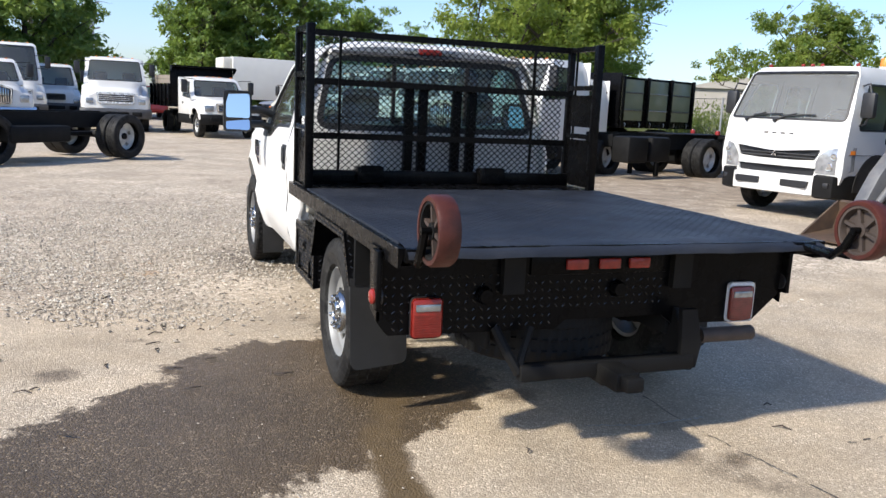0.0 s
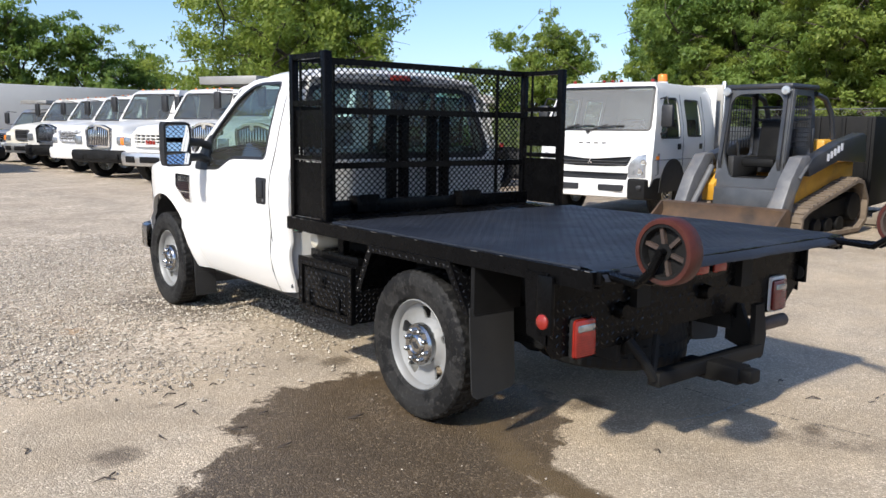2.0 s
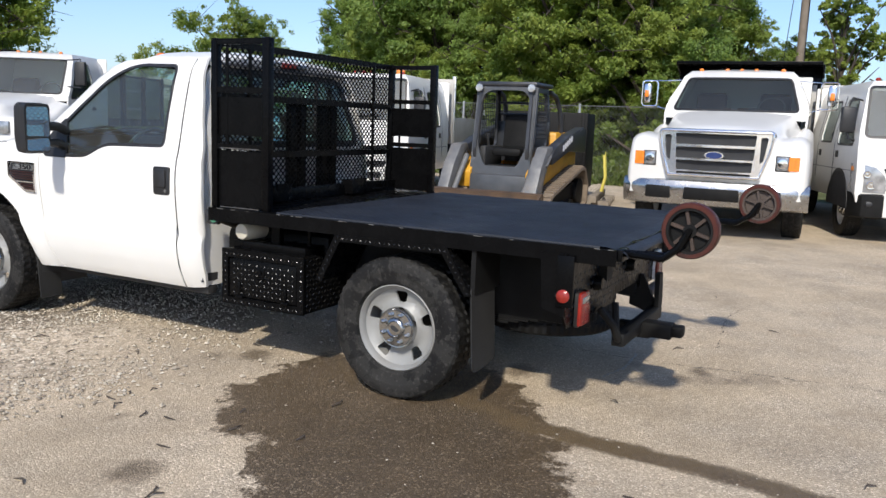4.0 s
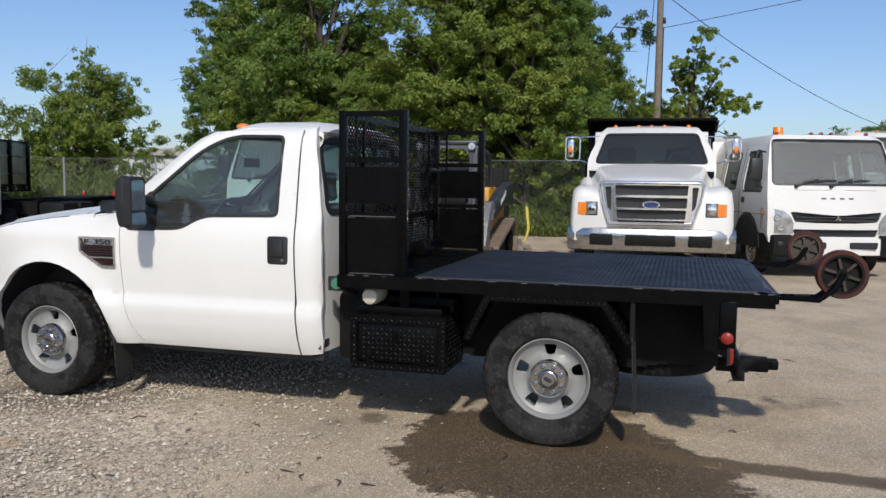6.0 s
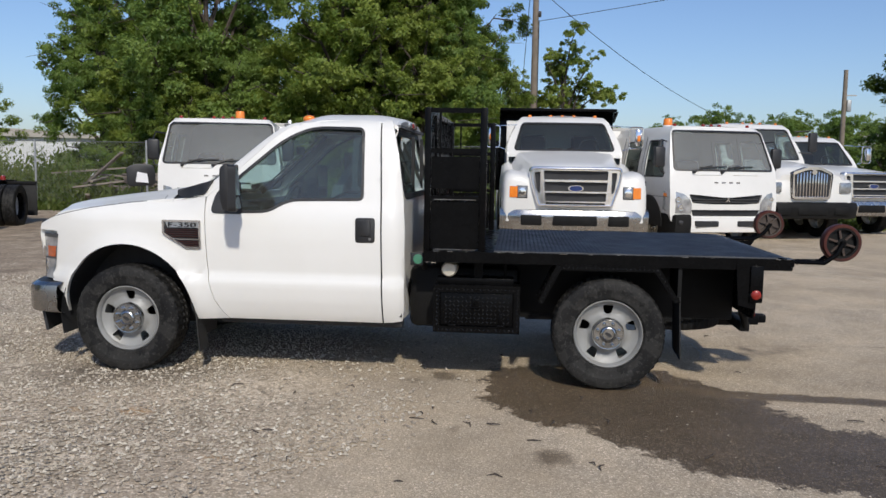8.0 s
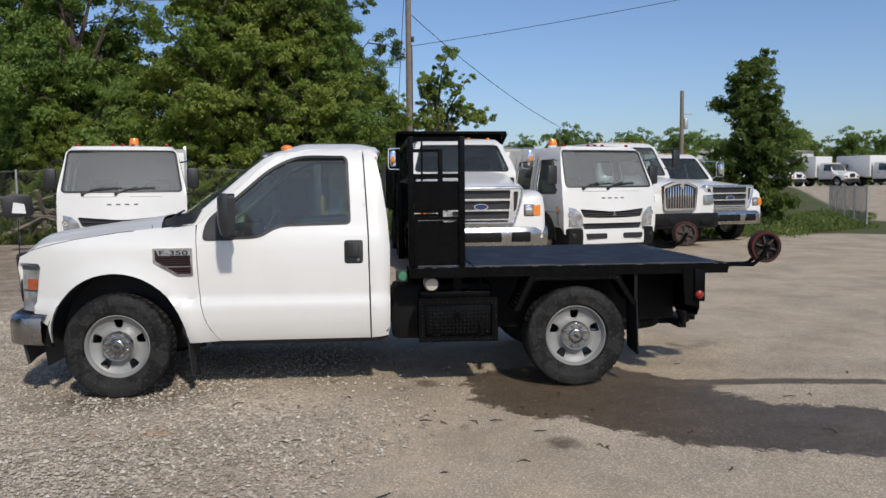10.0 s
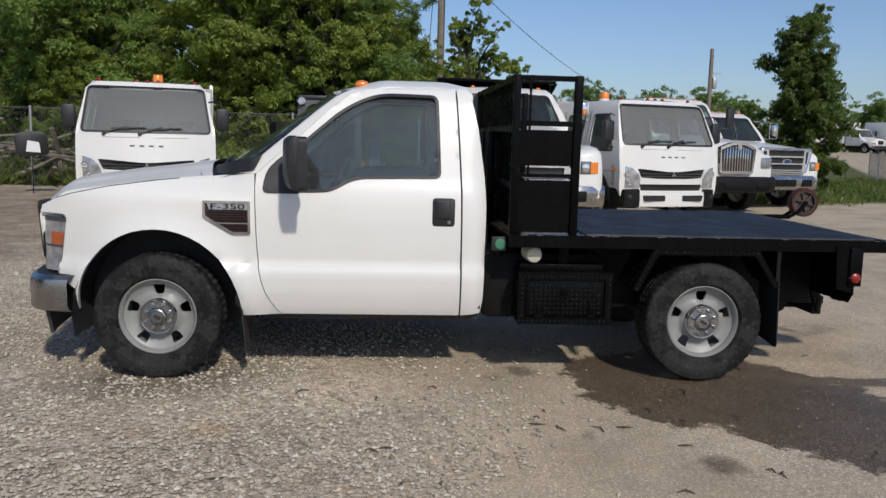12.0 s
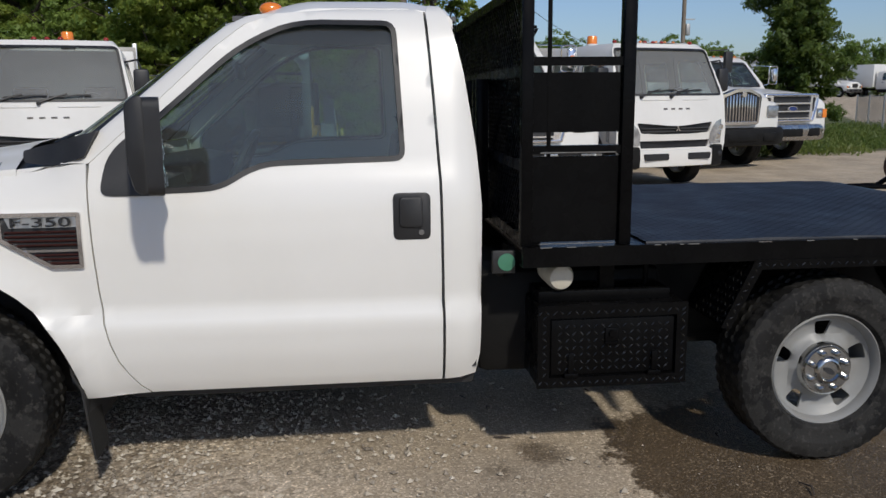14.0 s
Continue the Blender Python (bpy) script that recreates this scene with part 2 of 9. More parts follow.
facade_white = surface("white_cladding", (0.68, 0.68, 0.66), (0.60, 0.60, 0.58), 0.6, 0.7)
facade_tan = surface("tan_cladding", (0.46, 0.42, 0.36), (0.40, 0.37, 0.32), 0.6, 0.8)


# ---- mesh helpers ----
def thing(name, label, category, at=None, group="", kind=""):
    e = new(name)
    e.empty_display_size = 0.2
    if at is not None:
        e.matrix_world = at
    return tagged(e, label, category, group, kind)


def finish(bm, name, mats, angle=38):
    bm.normal_update()
    lim = math.cos(radians(angle))
    for f in bm.faces:
        f.smooth = True
    for e in bm.edges:
        lf = e.link_faces
        if len(lf) == 2 and lf[0].normal.dot(lf[1].normal) < lim:
            e.smooth = False
    me = bpy.data.meshes.new(name)
    bm.to_mesh(me)
    bm.free()
    for m in (mats if isinstance(mats, (list, tuple)) else [mats]):
        me.materials.append(m)
    return me


def part(name, bm, mats, parent=None, label="", angle=38, m=None):
    ob = new(name, finish(bm, name, mats, angle))
    if parent is not None:
        ob.parent = parent
    if m is not None:
        ob.matrix_basis = m
    if label:
        ob["label"] = label
    return ob


def twin(ob, parent, m):
    """Another part on the same mesh."""
    o = new(ob.name.split(".")[0], ob.data)
    o.parent = parent
    o.matrix_basis = m
    if "label" in ob:
        o["label"] = ob["label"]
    return o


def B():
    return bmesh.new()


def box(bm, x0, x1, y0, y1, z0, z1, r=0.0, m=None, seg=2, mi=0):
    made = bmesh.ops.create_cube(bm, size=1.0, matrix=Matrix.Translation(((x0 + x1) / 2, (y0 + y1) / 2, (z0 + z1) / 2)) @ Matrix.Diagonal((abs(x1 - x0), abs(y1 - y0), abs(z1 - z0), 1)))
    vs = made["verts"]
    if r > 0:
        es = list({e for v in vs for e in v.link_edges})
        out = bmesh.ops.bevel(bm, geom=es, offset=r, segments=seg, profile=0.5, affect="EDGES")
        vs = list({v for f in out["faces"] for v in f.verts} | {v for v in vs if v.is_valid})
    if mi:
        for f in {f for v in vs for f in v.link_faces}:
            f.material_index = mi
    if m is not None:
        bmesh.ops.transform(bm, matrix=m, verts=vs)
    return bm


def prism(bm, pts, a0, a1, axis="x", m=None, r=0.0):
    """A closed outline in the two other axes, drawn out from a0 to a1."""
    def at(p, a):
        return {"x": (a, p[0], p[1]), "y": (p[0], a, p[1]), "z": (p[0], p[1], a)}[axis]
    lo = [bm.verts.new(at(p, a0)) for p in pts]
    hi = [bm.verts.new(at(p, a1)) for p in pts]
    n = len(pts)
    fs = [bm.faces.new(lo), bm.faces.new(hi)] + [bm.faces.new((lo[i], lo[(i + 1) % n], hi[(i + 1) % n], hi[i])) for i in range(n)]
    bmesh.ops.recalc_face_normals(bm, faces=fs)
    vs = lo + hi
    if r > 0:
        es = list({e for f in fs for e in f.edges})
        out = bmesh.ops.bevel(bm, geom=es, offset=r, segments=2, profile=0.5, affect="EDGES")
        vs = list({v for f in out["faces"] for v in f.verts} | {v for v in vs if v.is_valid})
    if m is not None:
        bmesh.ops.transform(bm, matrix=m, verts=vs)
    return bm


def tube(bm, pts, r, seg=8, closed=False, radii=None, caps=True):
    """A round bar along a polyline."""
    pts = [Vector(p) for p in pts]
    n = len(pts)
    rings = []
    up = None
    for i, p in enumerate(pts):
        a = pts[(i - 1) % n] if closed or i > 0 else p
        b = pts[(i + 1) % n] if closed or i < n - 1 else p
        d = (b - a).normalized()
        if up is None:
            up = d.orthogonal().normalized()
        up = (up - d * up.dot(d)).normalized()
        side = d.cross(up)
        rr = radii[i] if radii else r
        rings.append([bm.verts.new(p + (up * math.cos(2 * math.pi * k / seg) + side * math.sin(2 * math.pi * k / seg)) * rr) for k in range(seg)])
    for i in range(n if closed else n - 1):
        p, q = rings[i], rings[(i + 1) % n]
        for k in range(seg):
            bm.faces.new((p[k], p[(k + 1) % seg], q[(k + 1) % seg], q[k]))
    if caps and not closed:
        bm.faces.new(rings[0][::-1])
        bm.faces.new(rings[-1])
    return bm


def lathe(bm, prof, seg=32, axis="x", closed=False, m=None, mi=0):
    """Turns a profile of (along the axis, radius) about the axis."""
    rings, new_v = [], []
    for a, r in prof:
        ring = []
        for k in range(seg):
            c, s = math.cos(2 * math.pi * k / seg) * r, math.sin(2 * math.pi * k / seg) * r
            ring.append(bm.verts.new({"x": (a, c, s), "y": (c, a, s), "z": (c, s, a)}[axis]))
        rings.append(ring)
        new_v += ring
    fs = []
    for i in range(len(rings) if closed else len(rings) - 1):
        p, q = rings[i], rings[(i + 1) % len(rings)]
        for k in range(seg):
            fs.append(bm.faces.new((p[k], p[(k + 1) % seg], q[(k + 1) % seg], q[k])))
    if not closed:
        fs += [bm.faces.new(rings[0][::-1]), bm.faces.new(rings[-1])]
    for f in fs:
        f.material_index = mi
    bmesh.ops.recalc_face_normals(bm, faces=fs)
    if m is not None:
        bmesh.ops.transform(bm, matrix=m, verts=new_v)
    return bm


def loft(bm, rows, close=False, caps=False):
    """Quads between rows of points."""
    vs = [[bm.verts.new(p) for p in row] for row in rows]
    n = len(vs[0])
    fs = []
    for a, b in zip(vs, vs[1:]):
        for k in range(n if close else n - 1):
            fs.append(bm.faces.new((a[k], a[(k + 1) % n], b[(k + 1) % n], b[k])))
    if caps:
        fs += [bm.faces.new(vs[0][::-1]), bm.faces.new(vs[-1])]
    bmesh.ops.recalc_face_normals(bm, faces=fs)
    return bm


def inside(poly, x, y):
    poly = np.asarray(poly, float)
    x0, y0 = poly[:, 0], poly[:, 1]
    x1, y1 = np.roll(x0, -1), np.roll(y0, -1)
    X, Y = np.asarray(x)[:, None], np.asarray(y)[:, None]
    with np.errstate(divide="ignore", invalid="ignore"):
        cut = ((y0 > Y) != (y1 > Y)) & (X < (x1 - x0) * (Y - y0) / (y1 - y0) + x0)
    return cut.sum(1) % 2 == 1


def dense(poly, step):
    out = []
    for (a, b), (c, d) in zip(poly, list(poly[1:]) + [poly[0]]):
        k = max(1, int(math.hypot(c - a, d - b) / step))
        out += [(a + (c - a) * i / k, b + (d - b) * i / k) for i in range(k)]
    return out


def rounded(poly, r, n=4):
    """The outline with its corners rounded; r: one radius, or one for each corner."""
    out, k = [], len(poly)
    for i, p in enumerate(poly):
        rr = r[i] if isinstance(r, (list, tuple)) else r
        if rr <= 0:
            out.append(tuple(p))
            continue
        p, a, b = Vector(p), Vector(poly[i - 1]), Vector(poly[(i + 1) % k])
        u, v = (a - p), (b - p)
        t = min(rr, u.length * 0.48, v.length * 0.48)
        s, e = p + u.normalized() * t, p + v.normalized() * t
        for j in range(n + 1):
            w = j / n
            out.append(tuple(s * (1 - w) ** 2 + p * 2 * w * (1 - w) + e * w ** 2))
    return out


from mathutils.geometry import delaunay_2d_cdt


def sheet(outline, holes, place, step=0.07, lip=(0, 0, 0), bm=None):
    """A curved panel: a flat outline with holes, meshed finely and set in space by place(u, v); lip: how far its edges turn in."""
    bm = bm or B()
    loops = [dense(outline, step)] + [dense(h, step) for h in holes]
    pts, edges = [], []
    for lp in loops:
        o = len(pts)
        pts += lp
        edges += [(o + i, o + (i + 1) % len(lp)) for i in range(len(lp))]
    arr = np.array(pts)
    lo, hi = arr.min(0), arr.max(0)
    gu, gv = np.meshgrid(np.arange(lo[0] + step * 0.5, hi[0], step), np.arange(lo[1] + step * 0.5, hi[1], step))
    gu, gv = gu.ravel(), gv.ravel()
    keep = inside(outline, gu, gv)
    for h in holes:
        keep &= ~inside(h, gu, gv)
    gu, gv = gu[keep], gv[keep]
    if len(gu):
        near = np.min((gu[:, None] - arr[None, :, 0]) ** 2 + (gv[:, None] - arr[None, :, 1]) ** 2, axis=1) > (0.45 * step) ** 2
        pts += list(zip(gu[near].tolist(), gv[near].tolist()))
    co, _, faces, *_ = delaunay_2d_cdt([Vector(p) for p in pts], edges, [], 0, 1e-6)
    cen = np.array([[sum(co[i][0] for i in f) / 3, sum(co[i][1] for i in f) / 3] for f in faces])
    ok = inside(outline, cen[:, 0], cen[:, 1])
    for h in holes:
        ok &= ~inside(h, cen[:, 0], cen[:, 1])
    vs = [bm.verts.new(place(c[0], c[1])) for c in co]
    made = [bm.faces.new([vs[i] for i in f]) for f, k in zip(faces, ok) if k]
    for v in vs:
        if not v.link_faces:
            bm.verts.remove(v)
    if any(lip):
        d = Vector(lip)
        rim = [e for f in made for e in f.edges if len(e.link_faces) == 1]
        out = bmesh.ops.extrude_edge_only(bm, edges=rim)
        bmesh.ops.translate(bm, vec=d, verts=[g for g in out["geom"] if isinstance(g, bmesh.types.BMVert)])
    bmesh.ops.recalc_face_normals(bm, faces=bm.faces[:])
    return bm


def smooth01(t):
    t = min(1.0, max(0.0, t))
    return t * t * (3 - 2 * t)


def lerp_table(table, t):
    """Straight steps through (t, value) pairs."""
    if t <= table[0][0]:
        return table[0][1]
    for (a, p), (b, q) in zip(table, table[1:]):
        if t <= b:
            return p + (q - p) * (t - a) / (b - a)
    return table[-1][1]


def words(text, size, parent, mat, m, name="lettering", depth=0.002, stretch=1.0):
    cu = bpy.data.curves.new(name, "FONT")
    cu.body, cu.size, cu.extrude, cu.align_x, cu.align_y = text, size, depth, "CENTER", "CENTER"
    ob = new(name, cu)
    dg = bpy.context.evaluated_depsgraph_get()
    me = bpy.data.meshes.new_from_object(ob.evaluated_get(dg))
    bpy.data.objects.remove(ob)
    me.materials.append(mat)
    if stretch != 1.0:
        me.transform(Matrix.Diagonal((stretch, 1, 1, 1)))
    o = new(name, me)
    o.parent = parent
    o.matrix_basis = m
    return o


def ground_z(x, y):
    """The yard rises a little towards the fence, and the lot beyond the gate lies higher."""
    return 0.0105 * (min(max(x, 1.0), 15.0) - 1.0) * smooth01((x - 1.0) / 3.0) + 1.1 * smooth01((0.84 * x - 0.54 * y - 42) / 34) * smooth01((-y - 6) / 16)


# ---- ground ----
GRAVEL_EDGE = [(-60, 8.0), (-9.0, 0.2), (-3.0, 1.75), (-1.7, 1.75), (-0.8, 2.2), (0.4, 2.0), (3.0, 1.6), (8.0, 2.5), (60, 6.0)]
WET = [(-3.6, -1.9), (-2.75, -1.2), (-2.5, -0.35), (-2.1, 0.06), (-1.8, 0.22), (-1.86, 0.46), (-1.4, 0.82), (-0.95, 0.86), (-0.45, 0.82), (-0.1, -0.1), (-0.3, -0.42), (-0.72, -0.78), (-0.95, -0.9), (-1.1, -1.06),
       (-1.28, -1.0), (-1.42, -1.15), (-1.62, -1.2), (-1.8, -1.9)]
RUNNEL = [(-0.72, -0.28), (-0.86, -0.52), (-0.93, -0.80), (-0.96, -1.05), (-0.98, -1.30), (-1.02, -1.75), (-1.12, -2.4)]
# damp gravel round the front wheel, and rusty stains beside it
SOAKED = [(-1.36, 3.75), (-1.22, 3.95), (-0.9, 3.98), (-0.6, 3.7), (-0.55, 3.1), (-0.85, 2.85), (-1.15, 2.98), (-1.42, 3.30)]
RUST_SPOTS = [(-1.90, 3.36, 0.05), (-1.876, 2.961, 0.075), (-2.6, 2.2, 0.04)]
DAMP_SPOTS = [(-2.36, 0.417, 0.10), (-1.95, 1.0, 0.04), (0.55, -1.35, 0.06), (-0.08, -0.38, 0.10), (0.32, -1.25, 0.045), (0.39, -1.41, 0.05), (0.47, -1.53, 0.04), (0.49, -1.58, 0.04), (0.54, -1.66, 0.045), (0.60, -1.76, 0.04), (0.47, -0.94, 0.04), (2.1, 0.3, 0.06), (-0.75, 1.15, 0.10), (-0.9, 1.35, 0.05)]
GRASS = [(15.2, 80), (14.9, 12.9), (15.4, 4.0), (14.6, 0.0), (13.6, -5.2), (14.6, -9.5), (15.0, -11.6), (13.0, -14.0), (11.0, -17.0), (14.0, -19.5), (22.0, -17.0), (40.0, -26.0), (120, -60), (120, 80)]
MUDDY = [(6.0, 18.0), (2.6, 10.5), (2.2, 7.0), (6.0, 6.0), (9.5, 7.5), (14.8, 8.2), (14.9, 13.2), (13.0, 17.0)]


def line_of(a, lo, hi, near, far):
    """Close steps between lo and hi, wider ones outside."""
    mid = np.arange(lo, hi + near / 2, near)
    out, s = [], near
    p = hi
    while p < far:
        s = min(s * 1.22, 40)
        p += s
        out.append(p)
    out2, s, p = [], near, lo
    while p > -far:
        s = min(s * 1.22, 40)
        p -= s
        out2.append(p)
    return np.array(out2[::-1] + list(mid) + out)


def edge_distance(poly, X, Y):
    """Signed distance to an outline, positive inside."""
    poly = np.asarray(poly, float)
    best = np.full(X.shape, 1e9)
    for (ax, ay), (bx, by) in zip(poly, np.roll(poly, -1, axis=0)):
        dx, dy = bx - ax, by - ay
        t = np.clip(((X - ax) * dx + (Y - ay) * dy) / (dx * dx + dy * dy), 0, 1)
        best = np.minimum(best, np.hypot(X - ax - t * dx, Y - ay - t * dy))
    return np.where(inside(poly, X.ravel(), Y.ravel()).reshape(X.shape), best, -best)


def chain_distance(pts, X, Y):
    best = np.full(X.shape, 1e9)
    for (ax, ay), (bx, by) in zip(pts, pts[1:]):
        dx, dy = bx - ax, by - ay
        t = np.clip(((X - ax) * dx + (Y - ay) * dy) / (dx * dx + dy * dy), 0, 1)
        best = np.minimum(best, np.hypot(X - ax - t * dx, Y - ay - t * dy))
    return best


gx, gy = line_of("x", -8.0, 5.0, 0.09, 900.0), line_of("y", -5.5, 7.0, 0.09, 900.0)
GX, GY = np.meshgrid(gx, gy)
def eased(t):
    t = np.clip(t, 0, 1)
    return t * t * (3 - 2 * t)


rise = 0.0105 * (np.clip(GX, 1, 15) - 1) * eased((GX - 1) / 3) + 1.1 * eased((0.84 * GX - 0.54 * GY - 42) / 34) * eased((-GY - 6) / 16)
ripple = np.array([[noise.noise((x * 0.45, y * 0.45, 0.0)) * 0.016 + noise.noise((x * 1.7, y * 1.7, 3.0)) * 0.006 if -30 < x < 30 and -20 < y < 40 else 0.0 for x in gx] for y in gy])
near_truck = np.exp(-((GX / 2.2) ** 2 + ((GY - 1.7) / 3.5) ** 2))
GZ = rise + ripple * (1 - near_truck) - 0.004
nx, ny = len(gx), len(gy)
idx = np.arange(nx * ny).reshape(ny, nx)
quads = np.stack([idx[:-1, :-1], idx[:-1, 1:], idx[1:, 1:], idx[1:, :-1]], -1).reshape(-1, 4)
gme = bpy.data.meshes.new("ground")
gme.from_pydata(np.stack([GX, GY, GZ], -1).reshape(-1, 3).tolist(), [], quads.tolist())
gravel_line = np.interp(GX, [p[0] for p in GRAVEL_EDGE], [p[1] for p in GRAVEL_EDGE])
damp = np.full(GX.shape, -9.0)
for sx, sy, sr in DAMP_SPOTS:
    damp = np.maximum(damp, sr - np.hypot((GX - sx) * 0.75, GY - sy))
stain = np.full(GX.shape, -9.0)
for sx, sy, sr in RUST_SPOTS:
    stain = np.maximum(stain, sr - np.hypot(GX - sx, (GY - sy) * 0.7))
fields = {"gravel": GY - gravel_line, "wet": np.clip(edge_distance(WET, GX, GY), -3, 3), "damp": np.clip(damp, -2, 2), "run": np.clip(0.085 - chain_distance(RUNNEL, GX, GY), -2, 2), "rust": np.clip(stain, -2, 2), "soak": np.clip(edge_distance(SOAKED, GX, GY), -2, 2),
          "grass": np.clip(edge_distance(GRASS, GX, GY), -20, 20), "muddy": np.clip(edge_distance(MUDDY, GX, GY), -6, 6)}
for key, value in fields.items():
    gme.attributes.new(key, "FLOAT", "POINT").data.foreach_set("value", value.ravel().astype(np.float32))
gme.polygons.foreach_set("use_smooth", [True] * len(gme.polygons))
ground = tagged(new("ground", gme), "worn asphalt and pale gravel yard with a dark wet patch", "ground", kind="structure")


def ground_material():
    m, nt, b = shader("yard_ground", 0.9, spec=0.35)
    pos = nt.nodes.new("ShaderNodeNewGeometry").outputs["Position"]

    def attr(name):
        a = nt.nodes.new("ShaderNodeAttribute")
        a.attribute_name = name
        return a.outputs["Fac"]

    def math_node(op, a, c, clamp=False):
        n = nt.nodes.new("ShaderNodeMath")
        n.operation, n.use_clamp = op, clamp
        for v, i in ((a, 0), (c, 1)):
            if isinstance(v, bpy.types.NodeSocket):
                nt.links.new(v, n.inputs[i])
            else:
                n.inputs[i].default_value = v
        return n.outputs[0]

    def mask(name, noise_fac, wobble, soft):
        """0 outside, 1 inside, with an edge broken up by noise."""
        w = math_node("MULTIPLY", math_node("SUBTRACT", noise_fac, 0.5), wobble)
        s = math_node("ADD", attr(name), w)
        return math_node("ADD", math_node("MULTIPLY", s, 1.0 / soft), 0.5, True)

    n_big, n_mid, n_fine = noise_of(nt, pos, 0.35, 6, 0.6), noise_of(nt, pos, 2.6, 7, 0.62), noise_of(nt, pos, 28, 4, 0.6)
    n_edge = noise_of(nt, pos, 6.5, 10, 0.74)
    stones = node(nt, "ShaderNodeTexVoronoi", Scale=55.0, Randomness=1.0)
    nt.links.new(pos, stones.inputs["Vector"])
    stones_big = node(nt, "ShaderNodeTexVoronoi", Scale=26.0, Randomness=1.0)
    nt.links.new(pos, stones_big.inputs["Vector"])
    grit = node(nt, "ShaderNodeTexVoronoi", Scale=120.0, Randomness=1.0)
    nt.links.new(pos, grit.inputs["Vector"])

    def grey(socket):
        s = nt.nodes.new("ShaderNodeSeparateColor")
        nt.links.new(socket, s.inputs[0])
        return s.outputs[0]

    # asphalt: pale, worn, with exposed chips
    chip = ramp(nt, grey(grit.outputs["Color"]), [(0.0, (0.30, 0.255, 0.20)), (0.55, (0.415, 0.355, 0.275)), (0.85, (0.50, 0.43, 0.335)), (1.0, (0.62, 0.545, 0.44))])
    asph = mix(nt, ramp(nt, n_mid, [(0.34, 0.0), (0.66, 1.0)]), chip, mix(nt, 0.6, chip, (0.45, 0.365, 0.26)))
    asph = mix(nt, ramp(nt, n_big, [(0.45, 0.0), (0.7, 0.55)]), asph, (0.46, 0.37, 0.255))
    # gravel: pale stones of many greys
    gv = ramp(nt, grey(stones.outputs["Color"]), [(0.0, (0.20, 0.17, 0.13)), (0.4, (0.40, 0.335, 0.255)), (0.75, (0.55, 0.475, 0.375)), (1.0, (0.74, 0.66, 0.545))])
    gv2 = ramp(nt, grey(stones_big.outputs["Color"]), [(0.0, (0.22, 0.185, 0.14)), (0.5, (0.45, 0.38, 0.295)), (1.0, (0.70, 0.625, 0.52))])
    gravel = mix(nt, ramp(nt, n_mid, [(0.45, 0.0), (0.6, 1.0)]), gv, gv2)
    gravel = mix(nt, ramp(nt, n_big, [(0.42, 0.0), (0.68, 0.6)]), gravel, (0.38, 0.31, 0.235))
    g_mask = mask("gravel", n_edge, 1.6, 0.9)
    col = mix(nt, g_mask, asph, gravel)
    mud_mask = mask("muddy", n_mid, 3.0, 1.6)
    col = mix(nt, math_node("MULTIPLY", mud_mask, ramp(nt, n_mid, [(0.35, 0.25), (0.6, 0.8)])), col, mix(nt, n_fine, (0.15, 0.112, 0.078), (0.25, 0.195, 0.145)))
    gr_mask = mask("grass", n_edge, 1.2, 0.4)
    col = mix(nt, gr_mask, col, mix(nt, n_mid, (0.055, 0.075, 0.022), (0.12, 0.125, 0.045)))
    speck = ramp(nt, noise_of(nt, pos, 75, 5, 0.75), [(0.32, 0.62), (0.5, 1.0), (0.70, 1.42)])
    col = mix(nt, math_node("ADD", 0.42, math_node("MULTIPLY", g_mask, 0.5)), col, speck, "MULTIPLY")
    sparkle = ramp(nt, grey(grit.outputs["Color"]), [(0.0, 0.72), (0.6, 0.98), (0.9, 1.15), (1.0, 1.75)])
    col = mix(nt, math_node("ADD", 0.34, math_node("MULTIPLY", g_mask, 0.5)), col, sparkle, "MULTIPLY")
    blot = ramp(nt, noise_of(nt, pos, 1.1, 8, 0.68), [(0.36, 0.80), (0.62, 1.12)])
    col = mix(nt, 1.0, col, blot, "MULTIPLY")
    rusty = ramp(nt, noise_of(nt, pos, 1.9, 5, 0.6), [(0.66, 0.0), (0.76, 0.30)])
    col = mix(nt, rusty, col, mix(nt, 1.0, col, (1.05, 0.78, 0.50), "MULTIPLY"))
    pale = ramp(nt, noise_of(nt, pos, 0.8, 6, 0.62), [(0.60, 0.0), (0.74, 0.35)])
    col = mix(nt, pale, col, mix(nt, 1.0, col, (1.28, 1.26, 1.22), "MULTIPLY"))
    col = mix(nt, 1.0, col, (1.06, 1.025, 0.975), "MULTIPLY")
    # water: darker and smoother
    wet = mask("wet", n_edge, 0.62, 0.05)
    run = mask("run", n_edge, 0.16, 0.05)
    spot = mask("damp", n_edge, 0.16, 0.07)
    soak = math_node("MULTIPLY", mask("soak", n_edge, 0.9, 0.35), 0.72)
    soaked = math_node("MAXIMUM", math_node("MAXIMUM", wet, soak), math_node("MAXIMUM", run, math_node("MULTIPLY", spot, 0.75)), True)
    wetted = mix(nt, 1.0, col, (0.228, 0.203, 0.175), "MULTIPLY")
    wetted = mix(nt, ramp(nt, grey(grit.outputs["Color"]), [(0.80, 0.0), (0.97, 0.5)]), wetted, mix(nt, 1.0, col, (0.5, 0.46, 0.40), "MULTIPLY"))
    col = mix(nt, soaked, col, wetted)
    silt = math_node("MULTIPLY", run, ramp(nt, n_mid, [(0.38, 0.15), (0.58, 0.75)]))
    col = mix(nt, silt, col, (0.15, 0.105, 0.055))
    col = mix(nt, math_node("MULTIPLY", mask("rust", n_edge, 0.10, 0.06), 0.55), col, (0.42, 0.24, 0.10))
